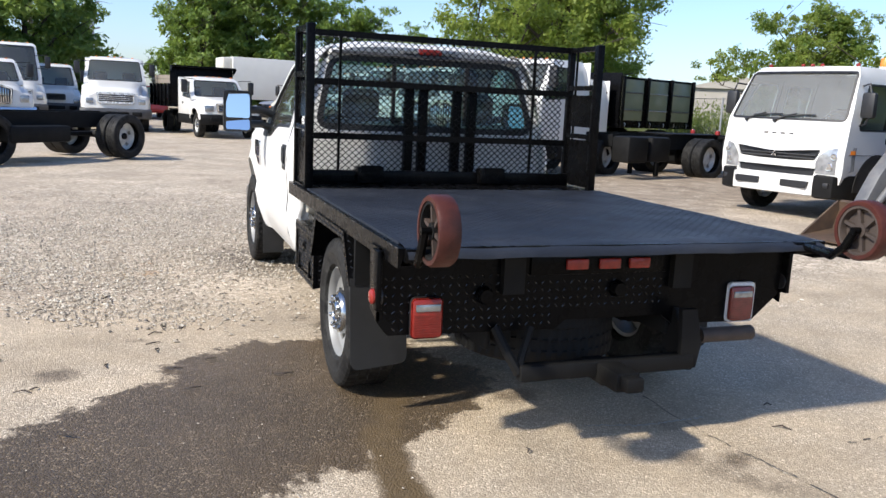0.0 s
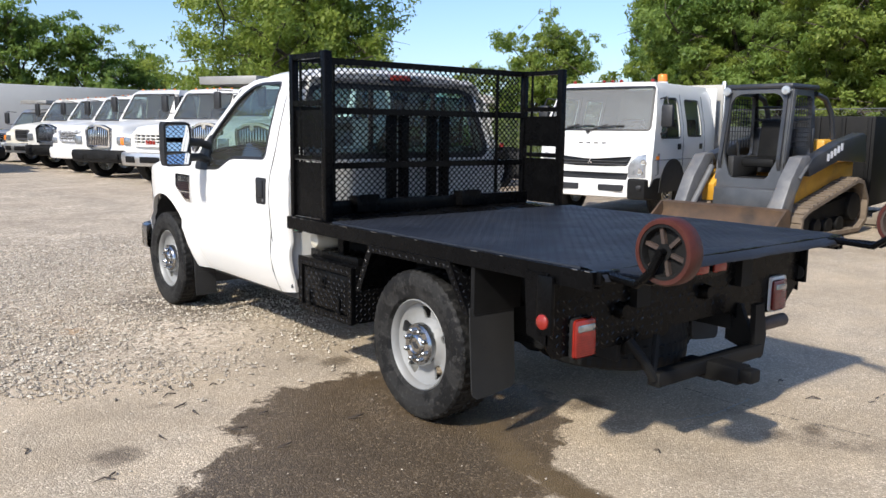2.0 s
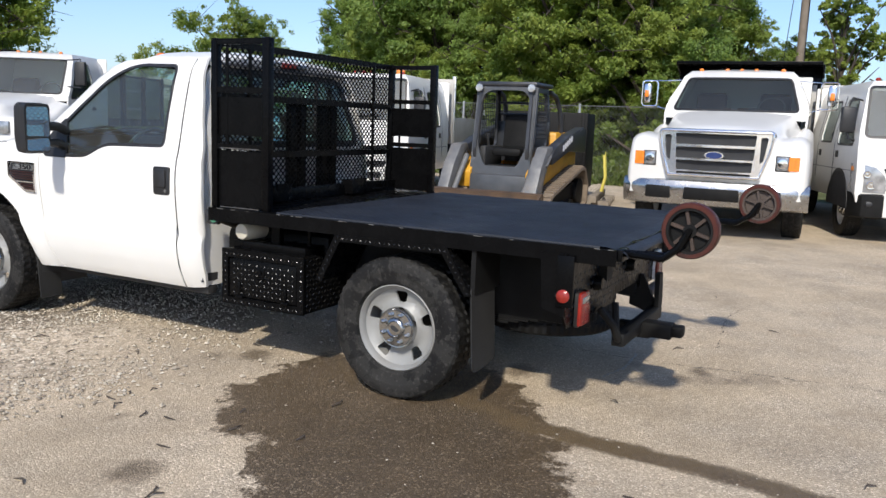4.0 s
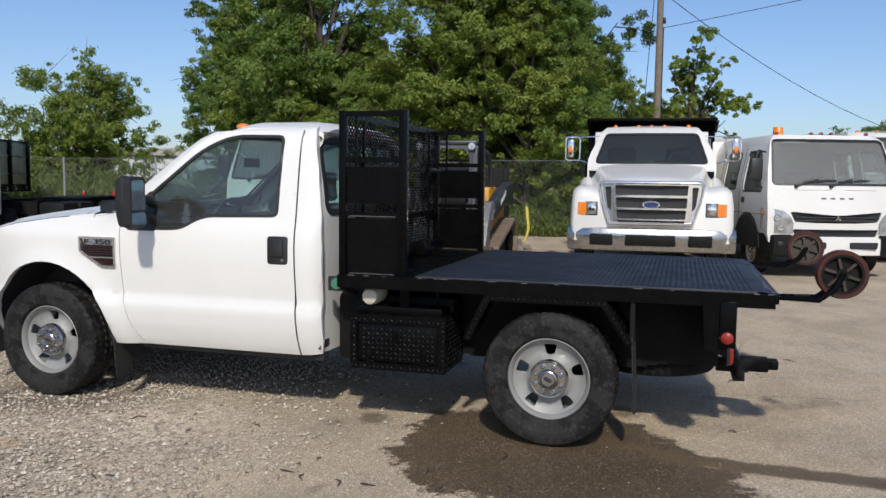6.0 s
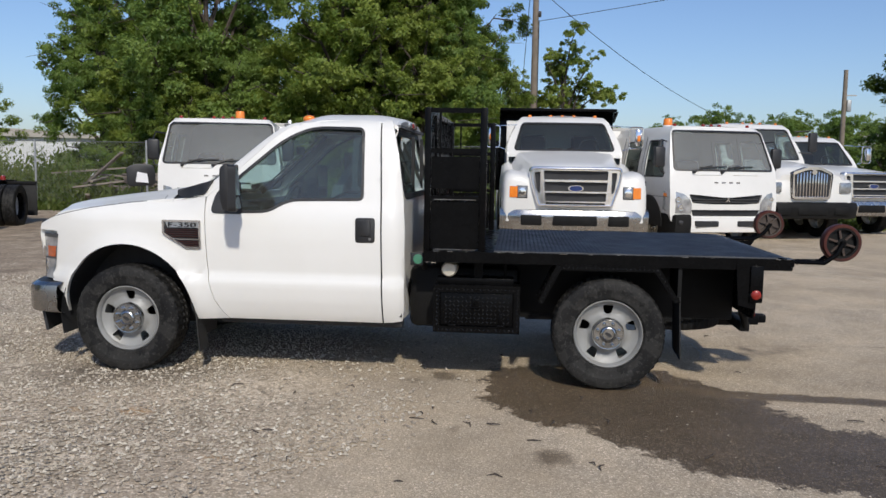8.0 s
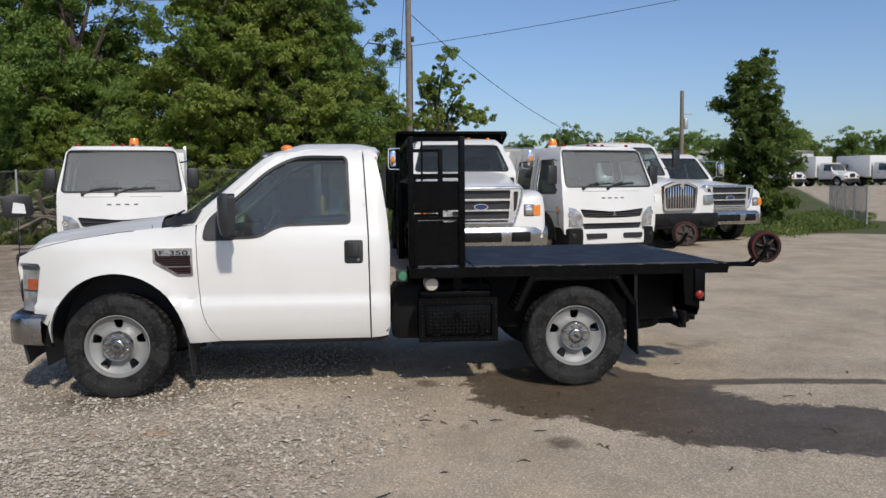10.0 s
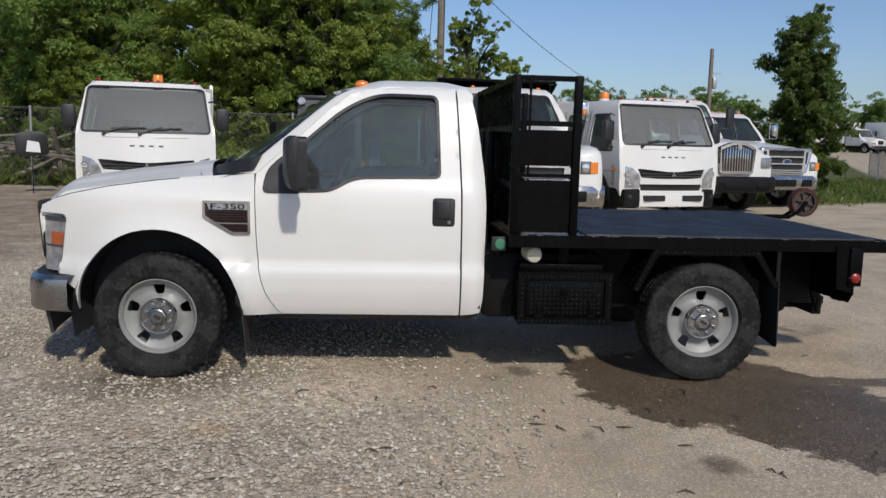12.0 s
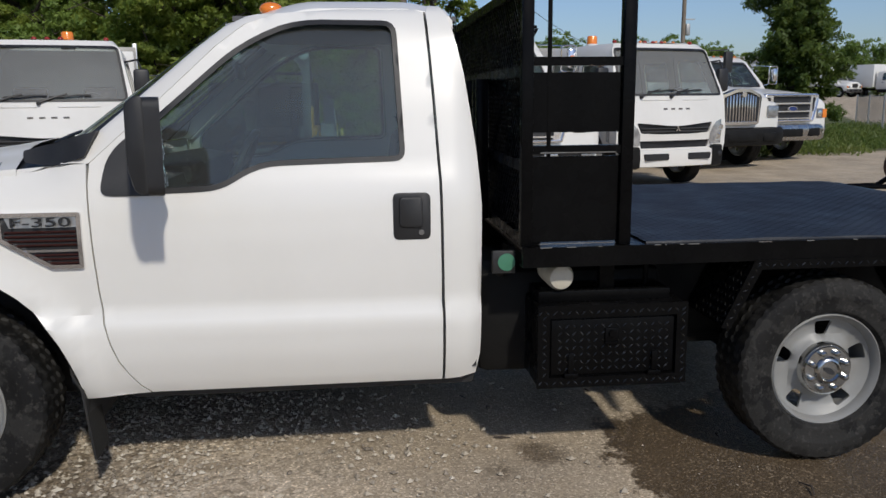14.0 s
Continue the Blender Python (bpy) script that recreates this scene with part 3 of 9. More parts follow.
    nt.links.new(col, b.inputs["Base Color"])
    rough = math_node("SUBTRACT", 0.92, math_node("MULTIPLY", soaked, math_node("ADD", 0.22, math_node("MULTIPLY", n_mid, 0.5))))
    nt.links.new(rough, b.inputs["Roughness"])
    h = math_node("ADD", math_node("MULTIPLY", mix(nt, g_mask, grit.outputs["Distance"], stones.outputs["Distance"]), -1.0), math_node("MULTIPLY", n_fine, 0.35))
    bumped(nt, b, h, 0.5, 0.008)
    return m


gme.materials.append(ground_material())


# ---- a crack and a pale scrape in the asphalt ----
def ground_line(name, label, pts, width, mat, seed, gap=0.0):
    """A thin broken line that wanders a little, lying on the asphalt."""
    rnd = random.Random(seed)
    bm = B()
    n = 60
    path = []
    for k in range(n + 1):
        f = k / n * (len(pts) - 1)
        i = min(int(f), len(pts) - 2)
        p = Vector(pts[i]).lerp(Vector(pts[i + 1]), f - i)
        path.append(p + Vector((rnd.gauss(0, 0.006), rnd.gauss(0, 0.006))))
    for a, b in zip(path, path[1:]):
        if rnd.random() < gap:
            continue
        d = (b - a).normalized()
        s = Vector((-d.y, d.x)) * width * rnd.uniform(0.25, 1.0)
        z = 0.0035
        bm.faces.new([bm.verts.new((*(q), z)) for q in (a - s, b - s * 0.7, b + s * 0.7, a + s)])
    return tagged(part(name, bm, mat), label, "ground mark", kind="stuff")


crack_mat = surface("crack_dirt", (0.075, 0.062, 0.048), (0.12, 0.10, 0.08), 60, 0.95)
scrape_mat = surface("scrape_chalk", (0.50, 0.46, 0.38), (0.36, 0.32, 0.26), 50, 0.95)
ground_line("asphalt_crack", "thin dark crack in the asphalt", [(0.58, -0.35), (0.575, -0.9), (0.60, -1.2), (0.64, -1.43), (0.70, -1.82), (0.78, -2.6), (0.95, -3.6)], 0.006, crack_mat, 3, 0.25)
ground_line("pale_scrape", "pale scrape mark on the asphalt", [(0.03, -0.86), (0.34, -0.925), (0.72, -0.905)], 0.012, scrape_mat, 8, 0.15)
ground_line("asphalt_crack", "thin dark crack in the asphalt", [(1.2, -1.35), (2.2, -1.25), (3.4, -1.4), (5.0, -1.2)], 0.006, crack_mat, 13, 0.3)


# ---- loose stones ----
def strew(name, label, xy, sizes, mat, seed):
    """Small angular stones half sunk in the ground, in one mesh."""
    rng = np.random.default_rng(seed)
    n = len(xy)
    base = np.array([[1, 0, 0], [0, 1, 0], [-1, 0, 0], [0, -1, 0], [0.2, 0.1, 0.75], [0, 0, -0.6]])
    a = rng.random(n) * 2 * np.pi
    v = base[None] * (0.65 + 0.7 * rng.random((n, 6, 1))) * sizes[:, None, None] * np.stack([1 + 0.5 * rng.random(n), np.ones(n), np.ones(n)], -1)[:, None, :]
    c, s = np.cos(a)[:, None], np.sin(a)[:, None]
    x, y = v[..., 0] * c - v[..., 1] * s, v[..., 0] * s + v[..., 1] * c
    z0 = 0.0105 * (np.clip(xy[:, 0], 1, 15) - 1) * np.clip((xy[:, 0] - 1) / 3, 0, 1)
    co = np.stack([x + xy[:, :1], y + xy[:, 1:2], v[..., 2] + (z0 + sizes * 0.22)[:, None]], -1)
    f = np.array([[0, 1, 4], [1, 2, 4], [2, 3, 4], [3, 0, 4]])
    me = bpy.data.meshes.new(name)
    me.from_pydata(co.reshape(-1, 3).tolist(), [], (np.arange(n)[:, None, None] * 6 + f[None]).reshape(-1, 3).tolist())
    me.materials.append(mat)
    return tagged(new(name, me), label, "gravel", kind="stuff")


def stone_material():
    m, nt, b = shader("gravel_stone", 0.85, spec=0.3)
    g = nt.nodes.new("ShaderNodeNewGeometry")
    col = ramp(nt, g.outputs["Random Per Island"], [(0.0, (0.18, 0.15, 0.115)), (0.35, (0.35, 0.30, 0.23)), (0.8, (0.48, 0.42, 0.33)), (1.0, (0.66, 0.60, 0.50))])
    nt.links.new(mix(nt, ramp(nt, noise_of(nt, g.outputs["Position"], 0.6, 4), [(0.4, 0.0), (0.7, 0.5)]), col, (0.42, 0.355, 0.275)), b.inputs["Base Color"])
    return m


_rng = np.random.default_rng(77)
_n = 170000
_xy = np.stack([_rng.uniform(-9.0, 3.5, _n), 0.9 + 8.1 * _rng.random(_n) ** 1.25], -1)
_d = _xy[:, 1] - np.interp(_xy[:, 0], [p[0] for p in GRAVEL_EDGE], [p[1] for p in GRAVEL_EDGE])
_w = np.array([noise.noise((x * 1.1, y * 1.1, 5.0)) for x, y in _xy])
_keep = _rng.random(_n) < np.clip(0.5 + (_d + _w * 0.9) / 1.0, 0.02, 1.0) * (0.55 + 0.6 * (_w > -0.15)) * np.clip((_xy[:, 0] + 9.0) / 3.0, 0, 1) * np.clip((9.0 - _xy[:, 1]) / 3.5, 0, 1)
_xy = _xy[_keep]
strew("gravel_stones", "loose pale crushed stones of the gravel yard", _xy, 0.0038 + 0.0125 * _rng.random(len(_xy)) ** 2.0, stone_material(), 4)
_xy = np.stack([_rng.uniform(-5.0, 5.0, 2600), _rng.uniform(-4.2, 2.2, 2600)], -1)
strew("loose_chips", "scattered small stone chips on the asphalt", _xy, 0.002 + 0.005 * _rng.random(len(_xy)) ** 3, bpy.data.materials["gravel_stone"], 6)


# ---- wheels ----
def tyre_mesh(R, w, rim_r, name="tyre", lugs=44, depth=0.0055, fine=2):
    """A tyre about the x axis with tread blocks cut round it."""
    bm = B()
    seg = lugs * fine
    half = fine // 2
    hw = w / 2
    prof = [(-hw * 0.72, rim_r), (-hw * 0.95, rim_r + (R - rim_r) * 0.12), (-hw * 0.97, rim_r + (R - rim_r) * 0.17), (-hw * 0.965, rim_r + (R - rim_r) * 0.20), (-hw * 1.045, rim_r + (R - rim_r) * 0.46), (-hw * 1.06, rim_r + (R - rim_r) * 0.52), (-hw * 1.04, rim_r + (R - rim_r) * 0.60), (-hw * 1.045, rim_r + (R - rim_r) * 0.64), (-hw * 1.00, R - 0.034), (-hw * 0.965, R - 0.016), (-hw * 0.86, R - 0.004), (-hw * 0.45, R), (-hw * 0.40, R - depth), (-hw * 0.06, R - depth), (0, R)]
    prof = prof + [(-a, r) for a, r in prof[-2::-1]]
    rings = []
    for j, (a, r) in enumerate(prof):
        ring = []
        for k in range(seg):
            rr = r
            if r > R - 0.008:
                rr = r - (depth if (k + (j % 3)) % fine >= half else 0.0)
            elif r > R - 0.04:
                rr = r - (0.003 if (k % fine >= half) else 0.0)
            t = 2 * math.pi * k / seg
            ring.append(bm.verts.new((a, math.cos(t) * rr, math.sin(t) * rr)))
        rings.append(ring)
    for p, q in zip(rings, rings[1:]):
        for k in range(seg):
            bm.faces.new((p[k], p[(k + 1) % seg], q[(k + 1) % seg], q[k]))
    bmesh.ops.recalc_face_normals(bm, faces=bm.faces[:])
    return finish(bm, name, tyre_rubber, 30)


def disc_rim_mesh(r, depth_in=0.10, holes=5, hub=0.085, mat=None, out=0.0):
    """A dished steel wheel with open slots; its face looks along -x."""
    bm = B()
    lip = [(0.05, r), (-0.01, r + 0.004), (-0.018, r - 0.004), (-0.006, r - 0.014), (0.014, r - 0.022)]
    lathe(bm, lip + [(0.075, r - 0.028), (0.16, r - 0.03), (0.165, r - 0.012)], 48, "x")
    bmesh.ops.delete(bm, geom=[f for f in bm.faces if len(f.verts) > 4], context="FACES")
    slots = []
    mid = r * 0.70
    for k in range(holes):
        a = 2 * math.pi * (k + 0.25) / holes
        c = (math.cos(a) * mid, math.sin(a) * mid)
        u = (math.cos(a), math.sin(a))
        v = (-u[1], u[0])
        w, h = r * 0.165, r * 0.135
        q = [(-h, -w * 0.6), (h, -w), (h, w), (-h, w * 0.6)]
        slots.append(rounded([(c[0] + u[0] * i + v[0] * j, c[1] + u[1] * i + v[1] * j) for i, j in q], r * 0.07, 3))
    ring = [(math.cos(2 * math.pi * k / 48) * (r - 0.02), math.sin(2 * math.pi * k / 48) * (r - 0.02)) for k in range(48)]

    def dish(u, v):
        d = math.hypot(u, v) / r
        x = 0.018 + 0.03 * smooth01((0.95 - d) / 0.25) - 0.045 * smooth01((0.62 - d) / 0.22) + out
        return (x, u, v)
    sheet(ring, slots, dish, r * 0.11, (0.012, 0, 0), bm)
    return finish(bm, "rim", mat or rim_paint, 40)


def hub_mesh(r, bolts=8, boss=0.05, mat=None):
    """A stepped hub: bolt ring, barrel and a flat cap."""
    bm = B()
    lathe(bm, [(0.03, r * 1.52), (-0.008, r * 1.48), (-0.014, r * 1.42), (-0.013, r * 1.36), (-0.020, r * 1.30), (-0.022, r * 0.80), (-boss * 0.86, r * 0.74), (-boss, r * 0.66), (-boss - 0.002, r * 0.58), (-boss + 0.006, r * 0.50), (-boss + 0.005, 0.004)], 36, "x")
    for k in range(bolts):
        a = 2 * math.pi * (k + 0.5) / bolts
        c = Matrix.Translation((0, math.cos(a) * r * 1.06, math.sin(a) * r * 1.06))
        lathe(bm, [(-0.015, 0.0135), (-0.040, 0.0125), (-0.046, 0.007), (-0.047, 0.002)], 8, "x", m=c)
    return finish(bm, "hub", mat or hub_metal, 35)


F_TYRE, F_RIM, F_HUB = tyre_mesh(0.392, 0.245, 0.232, lugs=50, fine=4), disc_rim_mesh(0.236), hub_mesh(0.075, 8, 0.036)


surf_blue = surface("badge_blue", (0.02, 0.04, 0.14), (0.03, 0.05, 0.17), 20, 0.25, 0.2, 0.5)


_ob = B()
prism(_ob, [(math.cos(2 * math.pi * k / 20) * 0.026, math.sin(2 * math.pi * k / 20) * 0.012) for k in range(20)], -0.0345, -0.0295, "x", m=Matrix.Rotation(0.5, 4, "X"))
F_OVAL = finish(_ob, "badge", cab_dark)


def place_wheel(parent, x, y, z, side, tyre, rim, hub=None, inset=0.085, hub_label="bright hub with lug nuts", oval=None):
    """side -1: the face looks to -x."""
    w = new("wheel")
    w.parent = parent
    turn = pose(x, y, z, 0, 0, 0 if side < 0 else 180)
    w.matrix_basis = turn
    for name, me, dx, lab in (("tyre", tyre, 0.0, "black dusty ribbed tyre"), ("rim", rim, -inset, "slotted steel rim"), ("hub", hub, -inset, hub_label)):
        if me is not None:
            o = new(name, me)
            o.parent = w
            o.matrix_basis = pose(dx, 0, 0)
            o["label"] = lab
            if name == "hub" and oval is not None:
                q = new("badge", oval)
                q.parent = o
                q["label"] = "small oval badge"
    return w


vent_maroon = surface("vent_maroon", (0.035, 0.012, 0.010), (0.05, 0.016, 0.013), 30, 0.3, 0, 0.3)


# ---- the flatbed pickup ----
def body_x(y, z):
    """Half width of the body at a height and a place along it."""
    x = lerp_table([(0.36, 0.875), (0.44, 0.925), (0.55, 0.965), (0.66, 0.984), (0.695, 0.986), (0.725, 0.962), (0.85, 0.975), (1.0, 0.985), (1.12, 0.982), (1.20, 0.968), (1.26, 0.945), (1.50, 0.885), (1.70, 0.825), (1.78, 0.79), (1.83, 0.745), (1.87, 0.66)], z)
    if y > 3.45:
        x -= 0.17 * ((y - 3.45) / 0.75) ** 2
    if y > 2.6 and z < 1.1:
        d = math.hypot(y - 3.46, z - 0.39)
        x += 0.030 * max(0.0, 1 - abs(d - 0.54) / 0.10) ** 1.0 * smooth01((d - 0.4) / 0.1)
    if y > 2.86 and z > 1.12:
        x -= 0.10 * smooth01((z - 1.12) / 0.2) * smooth01((y - 2.86) / 0.22)
    if y < 1.53:
        x -= 0.10 * ((1.53 - y) / 0.10) ** 2 * 0.6
    return x


truck = thing("flatbed_truck", "white regular cab pickup truck with a black steel flatbed", "truck")
SEAM_FRONT = [(2.705, 0.405), (2.738, 0.44), (2.772, 0.49), (2.802, 0.55), (2.824, 0.62), (2.838, 0.70), (2.847, 0.80), (2.853, 0.92), (2.862, 1.215)]
arch = [(3.46 + 0.512 * math.cos(radians(a)), 0.39 + 0.548 * math.sin(radians(a))) for a in range(2, 181, 8)]
FENDER = ([(2.713, 0.403)] + [(2.94, 0.395)] + [(3.46 - (p[0] - 3.46), p[1]) for p in arch] + [(3.97, 0.55), (4.06, 0.60), (4.082, 0.645), (4.075, 0.69), (4.022, 0.985), (4.03, 1.01), (4.195, 1.015), (4.18, 1.06), (4.08, 1.105), (3.98, 1.136), (3.75, 1.186), (3.45, 1.230), (3.15, 1.260), (2.98, 1.277), (2.87, 1.285)] +
          [(y + 0.006, z) for y, z in SEAM_FRONT[:0:-1]])
DOOR = SEAM_FRONT[::1] + [(2.858, 1.285), (2.60, 1.52), (2.41, 1.70), (2.30, 1.785), (2.19, 1.825), (1.95, 1.845), (1.68, 1.85), (1.635, 1.83), (1.615, 1.5), (1.60, 1.2), (1.592, 0.70), (1.588, 0.405)]
WINDOW = rounded([(2.79, 1.175), (2.52, 1.18), (2.40, 1.185), (2.26, 1.268), (1.726, 1.280), (1.746, 1.793), (2.13, 1.799), (2.335, 1.700), (2.79, 1.30)], [0.03, 0, 0.08, 0.08, 0.04, 0.05, 0.12, 0.1, 0.03], 4)
CORNER = [(1.577, 0.405), (1.581, 0.70), (1.589, 1.2), (1.604, 1.5), (1.624, 1.83), (1.61, 1.862), (1.565, 1.86), (1.548, 1.83), (1.524, 1.75), (1.490, 1.6), (1.447, 1.3), (1.432, 1.1), (1.435, 0.5), (1.45, 0.415)]


def offset_in(poly, d):
    """The outline drawn in by d."""
    area = sum(a[0] * b[1] - b[0] * a[1] for a, b in zip(poly, list(poly[1:]) + [poly[0]]))
    s = 1 if area > 0 else -1
    out = []
    for i, p in enumerate(poly):
        a, b = Vector(poly[i - 1]), Vector(poly[(i + 1) % len(poly)])
        t = (b - a).normalized()
        out.append((p[0] - t.y * d * s, p[1] + t.x * d * s))
    return out


for s in (-1, 1):
    def side(y, z, s=s, off=0.0):
        return (s * (body_x(y, z) + off), y, z)
    part("fender", sheet(FENDER, [], side, 0.045, (-s * 0.035, 0, 0)), white_paint, truck, "white front fender with a round wheel arch")
    door = part("door", sheet(DOOR, [WINDOW], side, 0.035, (-s * 0.03, 0, 0)), white_paint, truck, "smooth white cab door, shut")
    sb = B()
    tube(sb, [(s * (body_x(y + 0.006, z) - 0.001), y + 0.006, z) for y, z in dense(CORNER[:5], 0.12)[:10] + [CORNER[4]]], 0.003, 6)
    part("door_seam", sb, cab_dark, door)
    part("cab_corner", sheet(CORNER, [], side, 0.05, (-s * 0.02, 0, 0)), white_paint, truck)
    g = part("window", sheet(offset_in(WINDOW, -0.012), [], lambda y, z: side(y, z, off=-0.014), 0.12), glass_side, door, "clear side window glass")
    part("window_seal", sheet(offset_in(WINDOW, -0.004), [offset_in(WINDOW, 0.016)], lambda y, z: side(y, z, off=0.002), 0.05, (-s * 0.02, 0, 0)), plastic_black, door, "black rubber window seal")
    part("mirror_sail", sheet(rounded([(2.822, 1.170), (2.60, 1.168), (2.60, 1.19), (2.64, 1.40), (2.66, 1.432), (2.80, 1.315)], [0.04, 0, 0, 0.02, 0.03, 0.08], 4), [], lambda y, z: side(y, z, off=0.006), 0.05, (-s * 0.015, 0, 0)), plastic_black, door, "black mirror mount")
    # handle: a pocket and its flap
    hb = B()
    prism(hb, rounded([(1.775, 0.985), (1.635, 0.985), (1.635, 1.16), (1.775, 1.16)], 0.022, 3), s * 0.972, s * 0.988, "x", r=0.003)
    handle = part("handle", hb, plastic_black, door, "black plastic door handle")
    hb = B()
    prism(hb, rounded([(1.752, 1.035), (1.665, 1.03), (1.665, 1.145), (1.752, 1.145)], 0.015, 3), s * 0.985, s * 0.998, "x", r=0.004)
    part("flap", hb, plastic_black, handle)
    hb = B()
    lathe(hb, [(s * 0.985, 0.011), (s * 0.992, 0.010)], 12, "x", m=Matrix.Translation((0, 1.67, 1.012)))
    part("keyhole", hb, steel_dull, handle)
    # tow mirror
    mb = B()
    prism(mb, rounded([(2.592, 1.205), (2.635, 1.215), (2.655, 1.30), (2.652, 1.50), (2.61, 1.524), (2.592, 1.514)], 0.03, 4), s * 1.105, s * 1.316, "x", r=0.006)
    mirror = part("door_mirror", mb, plastic_black, truck, "tall black towing mirror")
    face_o = rounded([(s * 1.10, 1.203), (s * 1.32, 1.203), (s * 1.32, 1.517), (s * 1.10, 1.517)], 0.035, 4)
    up_h = rounded([(s * 1.120, 1.312), (s * 1.302, 1.312), (s * 1.302, 1.500), (s * 1.120, 1.500)], 0.02, 3)
    lo_h = rounded([(s * 1.120, 1.220), (s * 1.302, 1.220), (s * 1.302, 1.298), (s * 1.120, 1.298)], 0.018, 3)
    part("mirror_rim", sheet(face_o, [up_h, lo_h], lambda x, z: (x, 2.543, z), 0.06, (0, 0.052, 0)), plastic_black, mirror)
    mb = B()
    prism(mb, offset_in(up_h, -0.003), 2.564, 2.568, "y")
    for v in mb.verts:
        v.co.y += (v.co.z - 1.406) * 0.09 + (abs(v.co.x) - 1.21) * 0.30
    part("mirror_glass", mb, mirror_glass, mirror, "silvered mirror glass")
    mb = B()
    prism(mb, offset_in(lo_h, -0.003), 2.558, 2.562, "y")
    for v in mb.verts:
        v.co.y += (v.co.z - 1.259) * 0.20 + (abs(v.co.x) - 1.21) * 0.30
    part("mirror_glass", mb, mirror_glass, mirror, "silvered wide mirror glass")
    for z in (1.265, 1.375):
        mb = B()
        tube(mb, [(s * 0.93, 2.64, z - 0.03), (s * 1.02, 2.61, z), (s * 1.14, 2.60, z)], 0.030, 10)
        part("mirror_arm", mb, plastic_black, mirror)
    for ob in (mirror, *[c for c in mirror.children if c.name.startswith("mirror_rim") or c.name.startswith("mirror_glass")]):
        for v in ob.data.vertices:
            v.co.y -= (abs(v.co.x) - 1.21) * 0.25
    part("cowl_side", sheet(rounded([(3.118, 1.328), (3.112, 1.288), (3.01, 1.270), (2.872, 1.308), (2.83, 1.40)], [0.012, 0.012, 0.05, 0.02, 0], 4), [], lambda y, z: side(y, z, off=0.012), 0.05, (-s * 0.05, 0, 0)), plastic_black, truck, "black plastic cowl end")
    # vent badge on the fender
    pts = rounded([(3.175, 1.118), (2.888, 1.118), (2.888, 0.914), (3.0, 0.914), (3.172, 1.018)], 0.010, 2)
    part("vent_frame", sheet(pts, [offset_in(pts, 0.015)], lambda y, z: side(y, z, off=0.014), 0.03, (-s * 0.016, 0, 0)), chrome, truck, "chrome frame of the fender vent")
    vb = B()
    for z in (0.934, 0.949, 0.964, 1.000, 1.016, 1.032, 1.048):
        y1 = min(3.152, 3.005 + (z - 0.926) * 1.64)
        loft(vb, [[(s * (body_x(y, z + dz) + o), y, z + dz) for dz, o in ((-0.006, 0.003), (0, 0.010), (0.004, 0.003))] for y in np.linspace(2.908, y1, 6)])
    part("vent_slats", vb, vent_maroon, truck, "dark red vent slats")
    vb = B()
    loft(vb, [[(s * (body_x(y, z) + 0.013), y, z) for z in (0.977, 0.986)] for y in np.linspace(2.895, 3.10, 5)])
    part("vent_divider", vb, chrome, truck, "bright divider across the fender vent")
    part("vent_backing", sheet(offset_in(pts, 0.006), [], lambda y, z: side(y, z, off=0.002), 0.04), plastic_black, truck)
    m = Matrix(((0, 0, s, s * 1.0005), (s, 0, 0, 3.03), (0, 1, 0, 1.083), (0, 0, 0, 1))) if s > 0 else Matrix(((0, 0, -1, -1.0005), (-1, 0, 0, 3.025), (0, 1, 0, 1.083), (0, 0, 0, 1)))
    words("F-350", 0.048, truck, plastic_black, m, "lettering", 0.003, 1.95)
    part("name_plate", sheet([(3.150, 1.104), (2.905, 1.104), (2.905, 1.064), (3.135, 1.064)], [], lambda y, z: side(y, z, off=0.006), 0.03), alloy, truck, "bright name plate")
    # headlight and its amber corner
    lb = B()


    def lamp_point(f, z, off, s=s):
        """A point on the headlamp's flank, whose rear edge leans forward towards the bottom."""
        y0 = 4.074 - 0.06 * (z - 0.65) / 0.335
        y = y0 + (4.195 - y0) * f
        return (s * (body_x(y, z) + off - 0.05 * f ** 2), y, z)

    loft(lb, [[lamp_point(f, z, 0.004) for z in np.linspace(0.655, 0.985, 7)] for f in np.linspace(0, 1, 6)])
    loft(lb, [[(x * s, 4.195 + 0.06 * (1 - (x / 0.78) ** 2), z) for z in (0.655, 0.82, 0.985)] for x in (0.755, 0.65, 0.5)])
    light = part("headlight", lb, lens_bright, truck, "clear headlamp lens")
    lb = B()
    loft(lb, [[lamp_point(f, z, 0.009) for z in np.linspace(0.815, 0.895, 3)] for f in np.linspace(0.05, 0.62, 4)])
    part("turn_signal", lb, lens_orange, light, "dull orange corner lens")
    lb = B()
    loft(lb, [[lamp_point(f, z, 0.008) for z in (0.80, 0.812)] for f in np.linspace(0, 0.95, 5)])
    part("headlight_trim", lb, plastic_grey, light)
    lb = B()
    loft(lb, [[lamp_point(f, z, 0.008) for z in (0.962, 0.99)] for f in np.linspace(0, 1, 5)])
    part("headlight_trim", lb, plastic_grey, light)
    # wheel well, flap and running gear
    wb = B()
    loft(wb, [[(s * x, 3.46 + 0.53 * math.cos(radians(a)), 0.39 + 0.54 * math.sin(radians(a))) for x in (0.93, 0.55)] for a in range(-15, 196, 15)])
    box(wb, s * 0.54, s * 0.55, 2.9, 4.0, 0.3, 0.95)
    part("wheel_well", wb, cab_dark, truck)
    fb = B()
